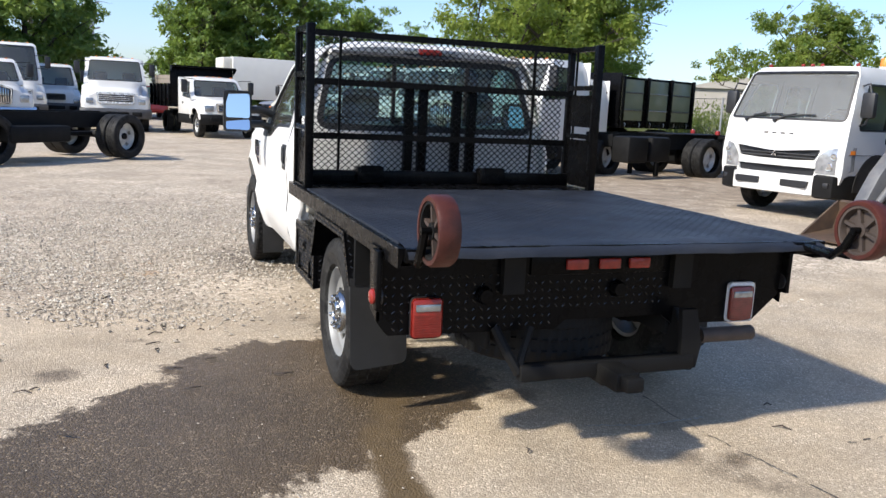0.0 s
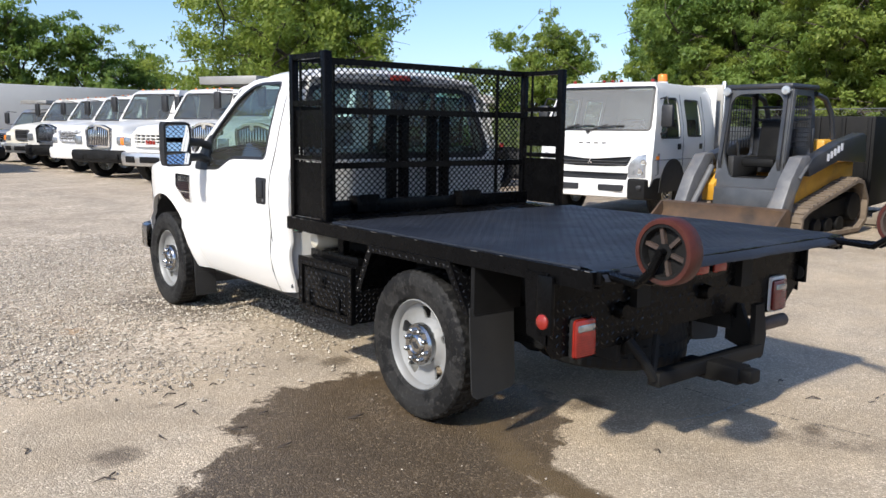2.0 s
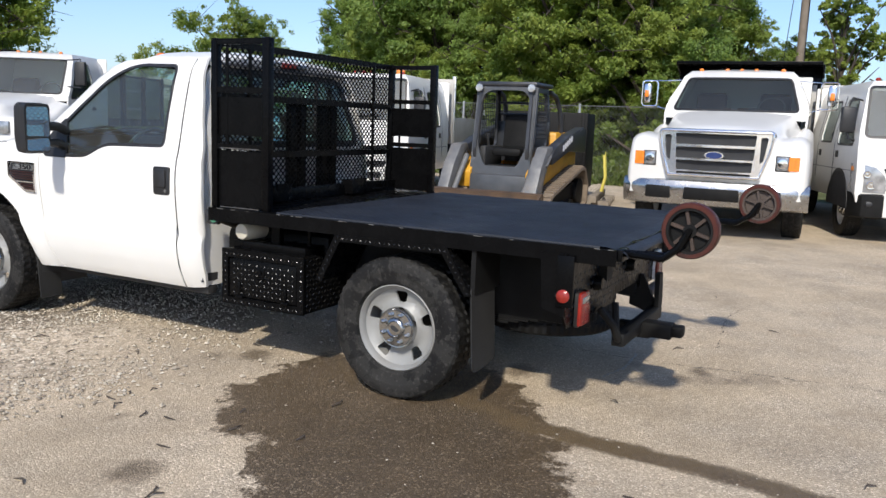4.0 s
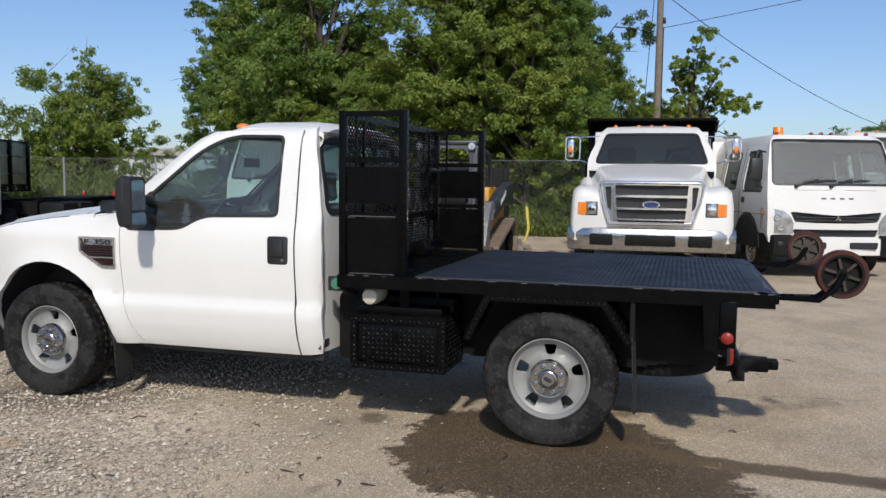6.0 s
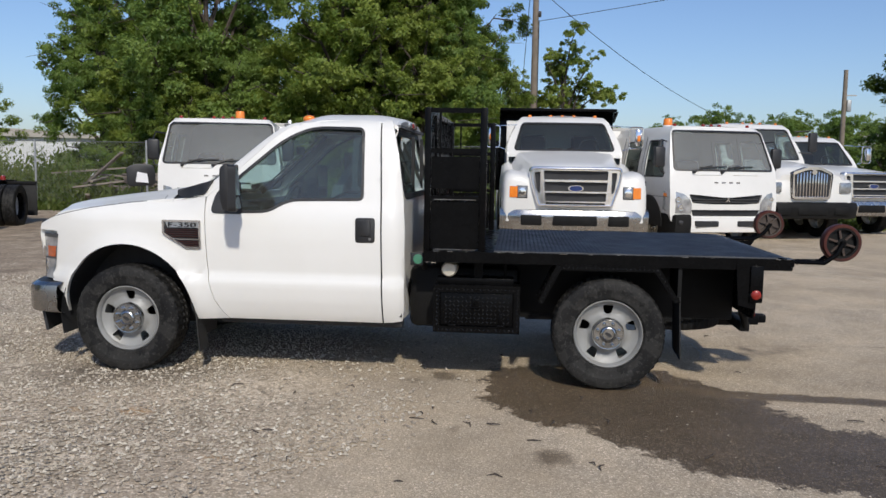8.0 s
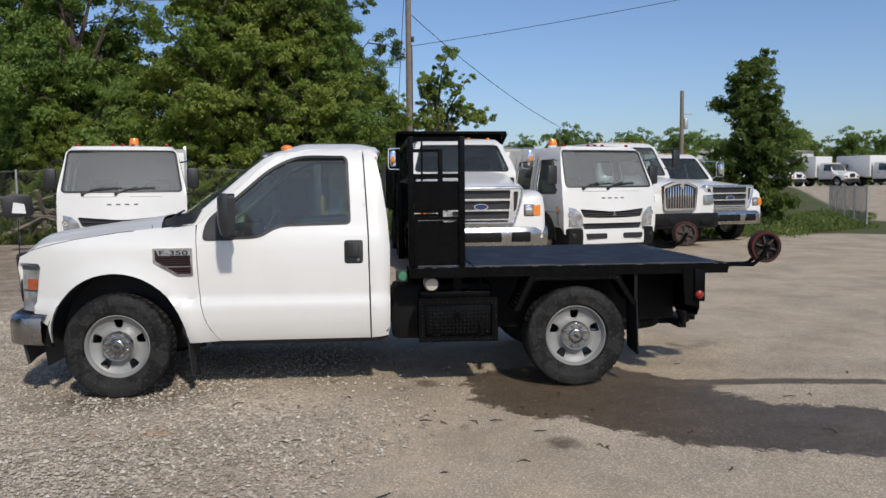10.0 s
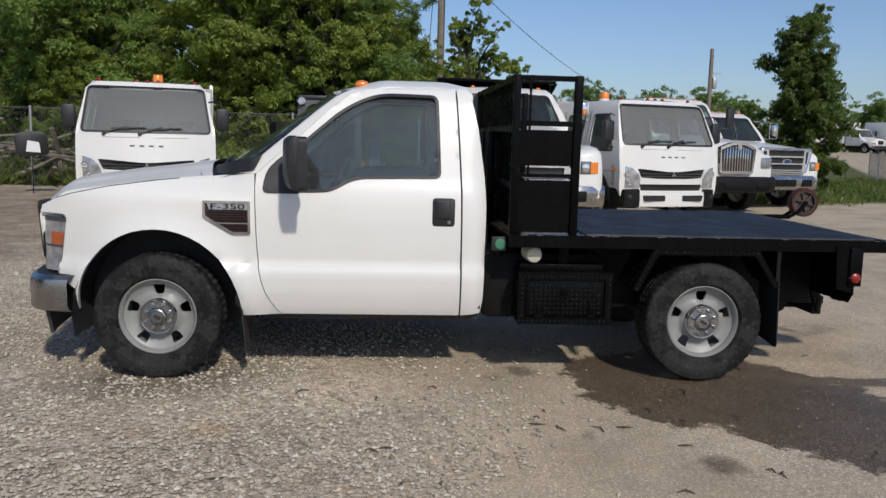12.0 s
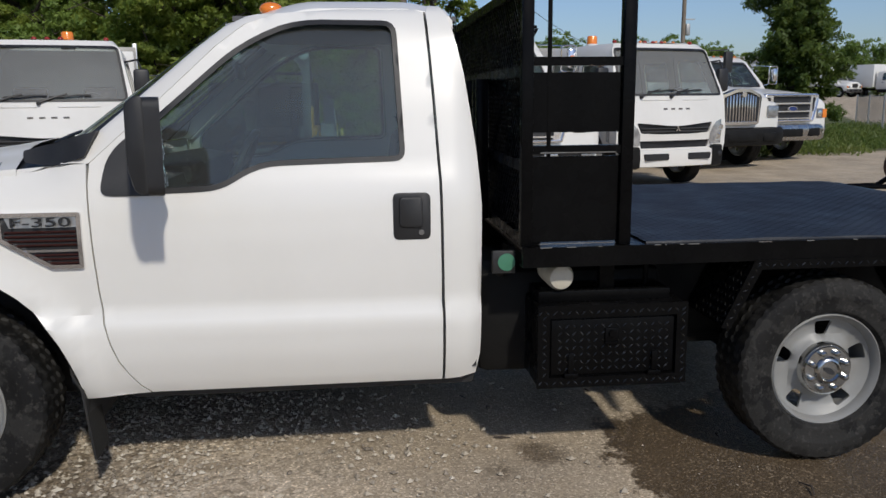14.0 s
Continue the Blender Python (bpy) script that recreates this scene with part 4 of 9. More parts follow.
    loft(fb, [[(s * x, 3.0 + 0.015 * math.sin(5 * x) - (0.75 - z) * (0.10 if s < 0 else 0.05) * (z < 0.45), z) for x in (0.78, 0.84, 0.9, 0.955)] for z in np.linspace(0.64, 0.16, 8)])
    bmesh.ops.solidify(fb, geom=fb.faces[:], thickness=0.008)
    part("mud_flap", fb, flap_rubber, truck, "black rubber front mud flap")
    rb = B()
    box(rb, s * 0.76, s * 0.85, 1.45, 2.80, 0.36, 0.43, 0.02)
    part("rocker", rb, cab_dark, truck)
    for y in (3.46, 0.0):
        place_wheel(truck, s * 0.865, y, 0.39, s, F_TYRE, F_RIM, F_HUB, oval=F_OVAL)
    # amber roof lamp
    ab = B()
    bmesh.ops.create_uvsphere(ab, u_segments=14, v_segments=8, radius=1.0, matrix=Matrix.Translation((s * 0.465, 2.235, 1.870)) @ Matrix.Diagonal((0.036, 0.048, 0.028, 1)))
    part("clearance_lamp", ab, lens_amber, truck, "amber roof clearance lamp")
    # wiper and frame rail
    rb = B()
    box(rb, s * 0.40, s * 0.47, -0.94, 4.0, 0.46, 0.64, 0.01)
    part("frame_rail", rb, black_flat, truck)


def roof_z(x, y):
    k = abs(x) / 0.71
    return 1.912 - 0.064 * k ** 4 - 0.075 * smooth01((y - 2.05) / 0.40) - 0.030 * smooth01((1.72 - y) / 0.28) ** 1.6


def shield(u, v, inset=0.0):
    """The windshield: u across from -1 to 1, v from the cowl to the roof."""
    w = 0.90 + (0.70 - 0.90) * v - inset
    x = u * w
    y = 3.03 + (2.36 - 3.03) * v + 0.16 * (1 - u * u) * (1 - 0.6 * v)
    z = 1.255 + (1.80 - 1.255) * v + 0.05 * (1 - u * u)
    return (x, y, z)


part("windshield", loft(B(), [[shield(u, v) for u in np.linspace(-0.94, 0.94, 15)] for v in np.linspace(0.0, 0.96, 9)]), glass, truck, "curved clear windshield")
roof_rows = []
for f in np.linspace(0, 1, 20):
    roof_rows.append([(x, 1.53 + f * (0.78 + 0.06 * (1 - (x / 0.71) ** 2)), roof_z(x, 1.47 + f * 0.90)) for x in np.linspace(-0.71, 0.71, 25)])
for drop, y in ((0.018, 1.515), (0.042, 1.520), (0.070, 1.54)):
    roof_rows.insert(0, [(x, y, roof_z(x, 1.47) - drop) for x in np.linspace(-0.71, 0.71, 25)])
roof_rows = [[(r[0][0] - 0.006, r[0][1], r[0][2] - 0.03)] + r + [(r[-1][0] + 0.006, r[-1][1], r[-1][2] - 0.03)] for r in roof_rows]
front_edge = [tuple(shield(x / 0.72, 0.965)) for x in np.linspace(-0.71, 0.71, 25)]
roof_rows.append([(front_edge[0][0], front_edge[0][1], front_edge[0][2] - 0.02)] + front_edge + [(front_edge[-1][0], front_edge[-1][1], front_edge[-1][2] - 0.02)])
part("roof", loft(B(), roof_rows), white_paint, truck, "white rounded cab roof")
for s in (-1, 1):
    wb = B()
    rows = []
    for f in np.linspace(0.0, 1.0, 14):
        z = 1.285 + (1.825 - 1.285) * f
        y = lerp_table([(1.285, 2.862), (1.52, 2.604), (1.70, 2.414), (1.785, 2.304), (1.825, 2.194)], z)
        o = Vector((s * (body_x(min(y, 2.85), z) - 0.002), y, z))
        i = Vector(shield(s * 0.955, 0.0 + 0.97 * f))
        m = o.lerp(i, 0.5) + Vector((s * 0.012, 0.016, 0.010))
        rows.append([o + Vector((-s * 0.03, -0.02, 0)), o, o.lerp(m, 0.6) + Vector((s * 0.004, 0.004, 0.003)), m, i, i + Vector((0, -0.02, -0.02))])
    loft(wb, rows)
    wb.faces.ensure_lookup_table()
    for n, f in enumerate(wb.faces):
        f.material_index = 1 if n % 5 >= 3 else 0
    part("windshield_pillar", wb, [white_paint, plastic_black], truck)
wb = B()
rows = []
for f in (0.0, 0.35, 0.7, 1.0):
    row = []
    for u in np.linspace(-0.985, 0.985, 17):
        a = Vector(shield(u, 0.03))
        b = Vector((u * 0.885, 3.20 + 0.12 * (1 - u * u), 1.262 + 0.055 * (1 - abs(u) ** 2.5)))
        p = a.lerp(b, f)
        p.z -= 0.018 * math.sin(math.pi * f)
        row.append(p)
    rows.append(row)
loft(wb, rows)
for s in (-1, 1):
    loft(wb, [[(shield(u, v)[0], shield(u, v)[1] + 0.004, shield(u, v)[2] + 0.008) for u in (s * 0.93, s * 0.965)] for v in np.linspace(0, 0.98, 6)])
part("cowl_panel", wb, plastic_black, truck, "black plastic cowl below the windshield")
wb = B()
for u0, u1 in ((-0.75, -0.1), (0.05, 0.7)):
    tube(wb, [Vector(shield(u, 0.02 + 0.10 * (u - u0))) + Vector((0, 0.015, 0.02)) for u in np.linspace(u0, u1, 6)], 0.008, 6)
part("wipers", wb, plastic_black, truck)


def hood_z(x, y):
    t = (y - 3.0) / 1.2
    edge = 1.275 - 0.075 * t - 0.10 * max(0, t) ** 2
    k = min(1.0, abs(x) / 0.88)
    return edge + 0.065 * (1 - k ** 2.5) + 0.012 * smooth01((0.62 - abs(x)) / 0.08) - 0.10 * smooth01((y - 4.02) / 0.22)


def hood_half(y):
    return 0.885 - 0.10 * max(0.0, (y - 3.35) / 0.85) ** 1.8


rows = []
for y in np.linspace(3.13, 4.20, 22):
    row = []
    for u in np.linspace(-1, 1, 31):
        x = u * hood_half(y)
        bowed = 0.12 * (1 - u * u) * (1.0 if y < 3.1 else max(0.0, (3.4 - y) / 0.3)) + 0.10 * (1 - u * u) * smooth01((y - 3.5) / 0.6)
        row.append((x, y + bowed, hood_z(x, y)))
    lo, hi = row[0], row[-1]
    rows.append([(lo[0] + 0.02, lo[1], lo[2] - 0.14), (lo[0] - 0.004, lo[1], lo[2] - 0.02)] + row + [(hi[0] + 0.004, hi[1], hi[2] - 0.02), (hi[0] - 0.02, hi[1], hi[2] - 0.14)])
rows.append([(p[0], p[1] + 0.012, p[2] - 0.03) for p in rows[-1]])
rows.append([(p[0], p[1] - 0.01, p[2] - 0.07) for p in rows[-1]])
part("hood", loft(B(), rows), white_paint, truck, "white raised hood")
for q in (-1, 1):
    wb = B()
    tube(wb, [(q * (body_x(y, z) - 0.003), y, z + 0.002) for y, z in [(4.08, 1.105), (3.98, 1.136), (3.75, 1.186), (3.45, 1.230), (3.15, 1.260)]], 0.003, 6)
    part("hood_seam", wb, cab_dark, truck)
gb = B()
prism(gb, rounded([(-0.62, 0.68), (0.62, 0.68), (0.70, 1.075), (-0.70, 1.075)], 0.05, 3), 4.12, 4.27, "y", r=0.015)
grille = part("grille", gb, plastic_black, truck, "black front grille")
gb = B()
for z in (0.77, 0.88, 0.99):
    box(gb, -0.6, 0.6, 4.262, 4.29, z - 0.018, z + 0.018, 0.008)
part("grille_bars", gb, chrome, grille)
gb = B()
line = [(0.0, 4.36), (0.3, 4.355), (0.55, 4.335), (0.75, 4.295), (0.87, 4.245), (0.935, 4.18), (0.957, 4.10), (0.955, 3.995)]
line = [(-x, y) for x, y in line[:0:-1]] + line
rows = []
for x, y in line:
    rows.append([(x * 0.94, y - 0.06, 0.400), (x * 0.994, y - 0.004, 0.418), (x * 1.002, y + 0.006, 0.44), (x * 1.004, y + 0.008, 0.575), (x * 0.998, y + 0.002, 0.612), (x * 0.97, y - 0.03, 0.634), (x * 0.9, y - 0.12, 0.636)])
loft(gb, rows)
for n, f in enumerate(gb.faces):
    f.material_index = 1 if n % 6 == 5 else 0
part("front_bumper", gb, [bumper_chrome, plastic_black], truck, "dull chrome front bumper with a black top pad")
gb = B()
loft(gb, [[(x, 4.21 - 0.08 * abs(x / 0.9) ** 3 + 0.2 * (z - 0.26), z) for z in (0.26, 0.45)] for x in np.linspace(-0.88, 0.88, 15)])
bmesh.ops.solidify(gb, geom=gb.faces[:], thickness=0.02)
part("air_dam", gb, plastic_black, truck)

# back of the cab
BACK = [(body_x(1.437, z) - 0.002, z) for z in (0.42, 0.5, 0.6, 0.7, 0.8, 1.0, 1.2, 1.4, 1.6, 1.74)] + [(0.66, 1.83)]
BACK = BACK + [(-x, z) for x, z in BACK[::-1]]
REAR_GLASS = rounded([(-0.80, 1.305), (0.80, 1.305), (0.69, 1.775), (-0.69, 1.775)], 0.09, 5)


def back(x, z, off=0.0):
    return (x, 1.435 + 0.0 * x + 0.10 * smooth01((z - 1.2) / 0.6) ** 1.3 + 0.035 * (abs(x) / 0.95) ** 4 - off, z)


part("cab_back", sheet(BACK, [REAR_GLASS], back, 0.08, (0, 0.02, 0)), white_paint, truck, "white rear wall of the cab")
rw = part("rear_window", sheet(offset_in(REAR_GLASS, -0.01), [], lambda x, z: back(x, z, -0.012), 0.15), glass_side, truck, "dark rear window with a sliding pane")
part("window_seal", sheet(offset_in(REAR_GLASS, -0.02), [offset_in(REAR_GLASS, 0.022)], lambda x, z: back(x, z, 0.004), 0.06, (0, 0.02, 0)), plastic_black, rw)
wb = B()
for x in (-0.27, 0.27):
    wb = B()
    box(wb, x - 0.012, x + 0.012, 1.45, 1.475, 1.34, 1.75)
    part("slider_bar", wb, plastic_black, rw)
wb = B()
box(wb, -0.20, 0.20, 1.492, 1.55, 1.818, 1.866, 0.015)
brake = part("high_brake_lamp", wb, lens_clear, truck, "red and white high brake lamp")
wb = B()
box(wb, -0.09, 0.09, 1.484, 1.53, 1.821, 1.863, 0.012)
part("red_lens", wb, lens_red, brake)
wb = B()
box(wb, -0.90, 0.90, 1.45, 3.0, 0.45, 0.50)
loft(wb, [[(x, 2.92 + 0.1 * math.cos(x), 0.5), (x, 2.96 + 0.1 * math.cos(x), 1.20), (x, 2.78, 1.235), (x, 2.62, 1.21), (x, 2.58, 1.0)] for x in np.linspace(-0.88, 0.88, 9)])
box(wb, -0.50, -0.18, 2.58, 2.72, 1.16, 1.245, 0.03)
part("dashboard", wb, dash_grey, truck, "grey dashboard")
for x in (-0.46, 0.42):
    sb = B()
    prism(sb, rounded([(1.62, 0.72), (1.78, 0.75), (1.70, 1.33), (1.60, 1.36), (1.54, 1.30)], 0.05, 3), x - 0.26, x + 0.26, "x", r=0.04)
    box(sb, x - 0.25, x + 0.25, 1.62, 2.20, 0.68, 0.86, 0.06)
    seat = part("seat", sb, seat_cloth, truck, "grey cloth seat")
    sb = B()
    prism(sb, rounded([(1.575, 1.38), (1.68, 1.38), (1.66, 1.55), (1.58, 1.56)], 0.03, 3), x - 0.13, x + 0.13, "x", r=0.035)
    part("headrest", sb, seat_cloth, seat)
sb = B()
ring = [Vector((-0.46 + 0.19 * math.cos(a), 2.40 - 0.19 * math.sin(a) * 0.42, 1.20 + 0.19 * math.sin(a) * 0.9)) for a in np.linspace(0, 2 * math.pi, 28, endpoint=False)]
tube(sb, ring, 0.015, 8, closed=True)
for a in (0.3, math.pi - 0.3, -math.pi / 2):
    tube(sb, [(-0.46, 2.43, 1.19), (-0.46 + 0.18 * math.cos(a), 2.40 - 0.08 * math.sin(a), 1.20 + 0.16 * math.sin(a))], 0.014, 6)
part("steering_wheel", sb, plastic_black, truck, "black steering wheel")
sb = B()
box(sb, -0.11, 0.11, 2.42, 2.44, 1.60, 1.67, 0.012)
part("inner_mirror", sb, plastic_black, truck)
sb = B()
box(sb, -0.7, 0.7, 1.5, 2.36, 1.80, 1.82)
part("headliner", sb, seat_cloth, truck)

# ---- the flatbed ----
BZ = 0.945
fb = B()
box(fb, -0.985, 1.03, -1.185, 1.29, BZ - 0.012, BZ)
deck = part("deck", fb, black_paint, truck, "black steel flatbed deck")
# mat with a lozenge tread, a smooth drooping hem at the tail and an uneven edge
MAT_END = -1.10


def mat_z(x, y):
    return BZ + 0.008 + 0.003 * noise.noise((x * 2.2, y * 2.2, 1)) + 0.0025 * noise.noise((x * 6, y * 5, 7))


fb = B()
rows = []
for j in range(41):
    y = 0.80 - (0.80 - MAT_END) * j / 40
    rows.append([(x, y, mat_z(x, y)) for x in np.linspace(-0.985, 1.03, 70)])
for k, (dy, dz) in enumerate(((0.03, 0.002), (0.06, 0.006), (0.09, 0.012), (0.115, 0.020), (0.128, 0.032), (0.130, 0.046))):
    rows.append([(p[0], p[1] - dy + 0.006 * k / 5 * noise.noise((p[0] * 7, 0, 4)), p[2] - dz + 0.004 * noise.noise((p[0] * 5, k, 2))) for p in rows[40]])
edge = [[(s * (0.004 if k else 0) + x, r[0 if x < 0 else -1][1], r[0 if x < 0 else -1][2] - d) for k, d in enumerate((0, 0.012 + 0.006 * noise.noise((r[0][1] * 6, x, 3))))] for r in rows[:41] for x, s in ((-0.985, -1),)]
loft(fb, rows)
loft(fb, edge)
mat_ob = part("bed_mat", fb, mat_rubber, truck, "dark blue-black rubber bed mat with a fine lozenge tread", angle=60)


for s, x in ((-1, -0.985), (1, 1.03)):
    fb = B()
    prism(fb, [(x, 0.945), (x + s * 0.03, 0.945), (x + s * 0.03, 0.868), (x - s * 0.03, 0.868), (x - s * 0.03, 0.876), (x + s * 0.02, 0.876), (x, 0.93)], -1.19, 1.29, "y")
    part("side_rail", fb, black_paint, truck, "black side rail with worn edge")
for k, y in enumerate(np.linspace(-0.95, 1.2, 8)):
    fb = B()
    box(fb, -0.97, 1.01, y - 0.025, y + 0.025, 0.86, 0.932)
    part("cross_sill", fb, black_flat, truck)
for x in (-0.43, 0.43):
    fb = B()
    box(fb, x - 0.05, x + 0.05, -1.0, 1.25, 0.70, 0.86)
    part("long_sill", fb, black_flat, truck)
# worn bright nicks on the rail edge
fb = B()
rng = random.Random(5)
for k in range(16):
    y = rng.uniform(-1.18, 1.22)
    l = rng.uniform(0.01, 0.05)
    box(fb, -1.0165, -1.0135, y, y + l, 0.942, 0.9455)
tagged(part("edge_scuffs", fb, steel_dull, truck, "bright scuffs on the rail edge"), kind="stuff")

# headache rack with expanded metal
RY, RT = 1.27, 1.93
rb = B()
for x in (-0.965, 1.005):
    box(rb, x - 0.022, x + 0.022, RY - 0.022, RY + 0.022, BZ, RT, 0.004)
    box(rb, x - 0.025, x + 0.025, 0.862, 0.91, BZ, RT, 0.004)
    for z in (RT - 0.02, 1.635 if x < 0 else 1.645, 1.31):
        box(rb, x - 0.018, x + 0.018, 0.91, RY - 0.022, z - 0.016, z + 0.016)
for z in (RT - 0.022, 1.60, 1.25, BZ + 0.022):
    box(rb, -0.943, 0.983, RY - 0.018, RY + 0.018, z - 0.02, z + 0.02)
rack = part("headache_rack", rb, black_paint, truck, "black steel headache rack frame")
for x in (-0.70, 0.70):
    pb = B()
    box(pb, x - 0.008, x + 0.008, RY - 0.035, RY - 0.019, BZ, RT - 0.04)
    part("thin_upright", pb, black_paint, rack)
for x in (-0.20, -0.098, 0.148, 0.262):
    pb = B()
    box(pb, x - 0.03, x + 0.03, RY + 0.02, RY + 0.075, BZ, 1.59, 0.004)
    part("upright", pb, black_paint, rack)
pb = B()
box(pb, -0.965, 1.005, RY - 0.06, RY - 0.022, BZ, BZ + 0.085, 0.004)
part("bottom_angle", pb, black_paint, rack)
for x in (-0.50, 0.38):
    pb = B()
    box(pb, x - 0.09, x + 0.09, RY - 0.13, RY - 0.03, BZ + 0.01, BZ + 0.115, 0.006)
    box(pb, x - 0.07, x + 0.07, RY - 0.135, RY - 0.125, BZ + 0.08, BZ + 0.125)
    part("tie_bracket", pb, black_paint, rack)
for s, x in ((-1, -0.965), (1, 1.005)):
    for z0, z1 in ((1.375, 1.595), (0.958, 1.285)):
        pb = B()
        box(pb, x - 0.004, x + 0.004, 0.912, RY - 0.024, z0, z1)
        part("side_plate", pb, black_paint, rack, "black side plate with worn edges")
    for y in (1.185,):
        pb = B()
        box(pb, x - 0.006, x + 0.006, y - 0.007, y + 0.007, 1.285, RT - 0.03)
        part("side_bar", pb, black_paint, rack)
    for z in (0.952, 1.298):
        pb = B()
        box(pb, x + s * 0.0225, x + s * 0.0235, 0.93, RY - 0.05, z, z + 0.004)
        part("plate_edge", pb, steel_dull, rack)
mb = B()
px_, pz_ = 0.046, 0.0205
cols, rws = int(1.93 / px_), int(0.94 / pz_)
th = 0.0030
for r in range(rws + 1):
    z0 = 0.968 + r * pz_
    pts = []
    for c in range(2 * cols + 1):
        pts.append((-0.943 + c * px_ / 2 * 1.0, z0 + (pz_ * 0.46 if (c % 2) ^ (r % 2) else -pz_ * 0.46)))
    lo = [mb.verts.new((x, RY - 0.003, z - th)) for x, z in pts]
    hi = [mb.verts.new((x, RY - 0.003, z + th)) for x, z in pts]
    lo2 = [mb.verts.new((x, RY + 0.004, z - th)) for x, z in pts]
    hi2 = [mb.verts.new((x, RY + 0.004, z + th)) for x, z in pts]
    for k in range(len(pts) - 1):
        mb.faces.new((lo[k], lo[k + 1], hi[k + 1], hi[k]))
        mb.faces.new((hi[k], hi[k + 1], hi2[k + 1], hi2[k]))
        mb.faces.new((hi2[k], hi2[k + 1], lo2[k + 1], lo2[k]))
        mb.faces.new((lo2[k], lo2[k + 1], lo[k + 1], lo[k]))
tagged(part("expanded_metal", mb, black_paint, rack, "black expanded metal mesh", angle=20), kind="stuff")


def tread_lugs(bm, u0, u1, v0, v1, place, step=0.034, size=0.012, high=0.0022):
    """Raised lozenges of tread plate, turned in two ways."""
    i, v = 0, v0 + step / 2
    while v < v1:
        u, j = u0 + step / 2, 0
        while u < u1:
            a = radians(45 if (i + j) % 2 else -45)
            du, dv = math.cos(a) * size, math.sin(a) * size
            eu, ev = -math.sin(a) * size * 0.32, math.cos(a) * size * 0.32
            base = [place(u + p * du + q * eu, v + p * dv + q * ev, 0.0) for p, q in ((1, 0), (0, 1), (-1, 0), (0, -1))]
            vs = [bm.verts.new(p) for p in base]
            top = bm.verts.new(place(u + du * 0.3, v + dv * 0.3, high))
            top2 = bm.verts.new(place(u - du * 0.3, v - dv * 0.3, high))
            for f in ((vs[0], vs[1], top), (vs[1], top2, top), (vs[1], vs[2], top2), (vs[2], vs[3], top2), (vs[3], top, top2), (vs[3], vs[0], top)):
                bm.faces.new(f)
            u += step
            j += 1
        v += step
        i += 1
    return bm


lug_b = tread_lugs(B(), -0.975, 1.02, MAT_END + 0.01, 0.80, lambda u, v, h: (u, v, mat_z(u, v) + h + 0.0004), 0.030, 0.0135, 0.0013)
tagged(part("mat_tread", lug_b, mat_rubber, mat_ob, "raised lozenge tread of the mat", angle=10), kind="stuff")

# tool box under the bed
for s in (-1,):
    tb = B()
    box(tb, -0.96, -0.56, 0.615, 1.215, 0.372, 0.70, 0.004)
    box(tb, -0.90, -0.56, 0.66, 1.20, 0.70, 0.745, 0.004)
    toolbox = part("tool_box", tb, black_paint, truck, "black tread plate tool box")
    tb = B()
    o = [(0.612, 0.369), (1.219, 0.369), (1.219, 0.705), (0.612, 0.705)]
    sheet(o, [[(0.657, 0.412), (1.174, 0.412), (1.174, 0.655), (0.657, 0.655)]], lambda y, z: (-0.978, y, z), 0.2, (0.018, 0, 0), tb)
    part("box_rim", tb, black_paint, toolbox)
    tb = B()
    box(tb, -0.972, -0.96, 0.667, 1.164, 0.422, 0.646, 0.003)
    lid = part("box_door", tb, black_paint, toolbox, "black tread plate box door")
    tb = tread_lugs(B(), 0.68, 1.155, 0.43, 0.64, lambda u, v, h: (-0.9722 - h, u, v), 0.029, 0.0135, 0.003)
    tread_lugs(tb, 0.615, 1.215, 0.661, 0.70, lambda u, v, h: (-0.9782 - h, u, v), 0.029, 0.0135, 0.003)
    tread_lugs(tb, 0.615, 1.215, 0.375, 0.41, lambda u, v, h: (-0.9782 - h, u, v), 0.029, 0.0135, 0.003)
    tread_lugs(tb, 0.615, 0.655, 0.41, 0.66, lambda u, v, h: (-0.9782 - h, u, v), 0.029, 0.0135, 0.003)
    tread_lugs(tb, 1.178, 1.218, 0.41, 0.66, lambda u, v, h: (-0.9782 - h, u, v), 0.029, 0.0135, 0.003)
    tread_lugs(tb, -0.95, -0.57, 0.38, 0.69, lambda u, v, h: (u, 0.6148 - h, v), 0.029, 0.0135, 0.003)
    tagged(part("tread_pattern", tb, tread_paint, toolbox, "raised tread lozenges", angle=10), kind="stuff")
    tb = B()
    box(tb, -0.980, -0.972, 0.895, 0.95, 0.545, 0.610, 0.005)
    latch = part("latch", tb, black_paint, lid)
    tb = B()
    lathe(tb, [(-0.99, 0.012), (-0.982, 0.014)], 12, "x", m=Matrix.Translation((0, 0.922, 0.588)))
    box(tb, -0.987, -0.98, 0.895, 0.95, 0.547, 0.553)
    part("lock", tb, black_paint, latch)
    for y in (0.745, 1.085):
        tb = B()
        box(tb, -0.984, -0.972, y - 0.012, y + 0.012, 0.43, 0.51, 0.003)
        box(tb, -0.988, -0.97, y - 0.028, y + 0.028, 0.412, 0.43, 0.004)
        part("hinge", tb, black_paint, lid)
tb = B()
box(tb, -0.86, -0.82, 0.88, 0.94, 0.74, 0.87)
hang = part("box_hanger", tb, black_paint, truck)
tb = B()
tube(tb, [(-0.78, 0.72, 0.745), (-0.78, 0.72, 0.88)], 0.012, 8)
part("hanger_rod", tb, black_paint, hang)
tb = B()
lathe(tb, [(-0.93, 0.02), (-0.925, 0.045), (-0.90, 0.055), (-0.74, 0.055), (-0.73, 0.02)], 24, "x", m=Matrix.Translation((0, 1.115, 0.805)))
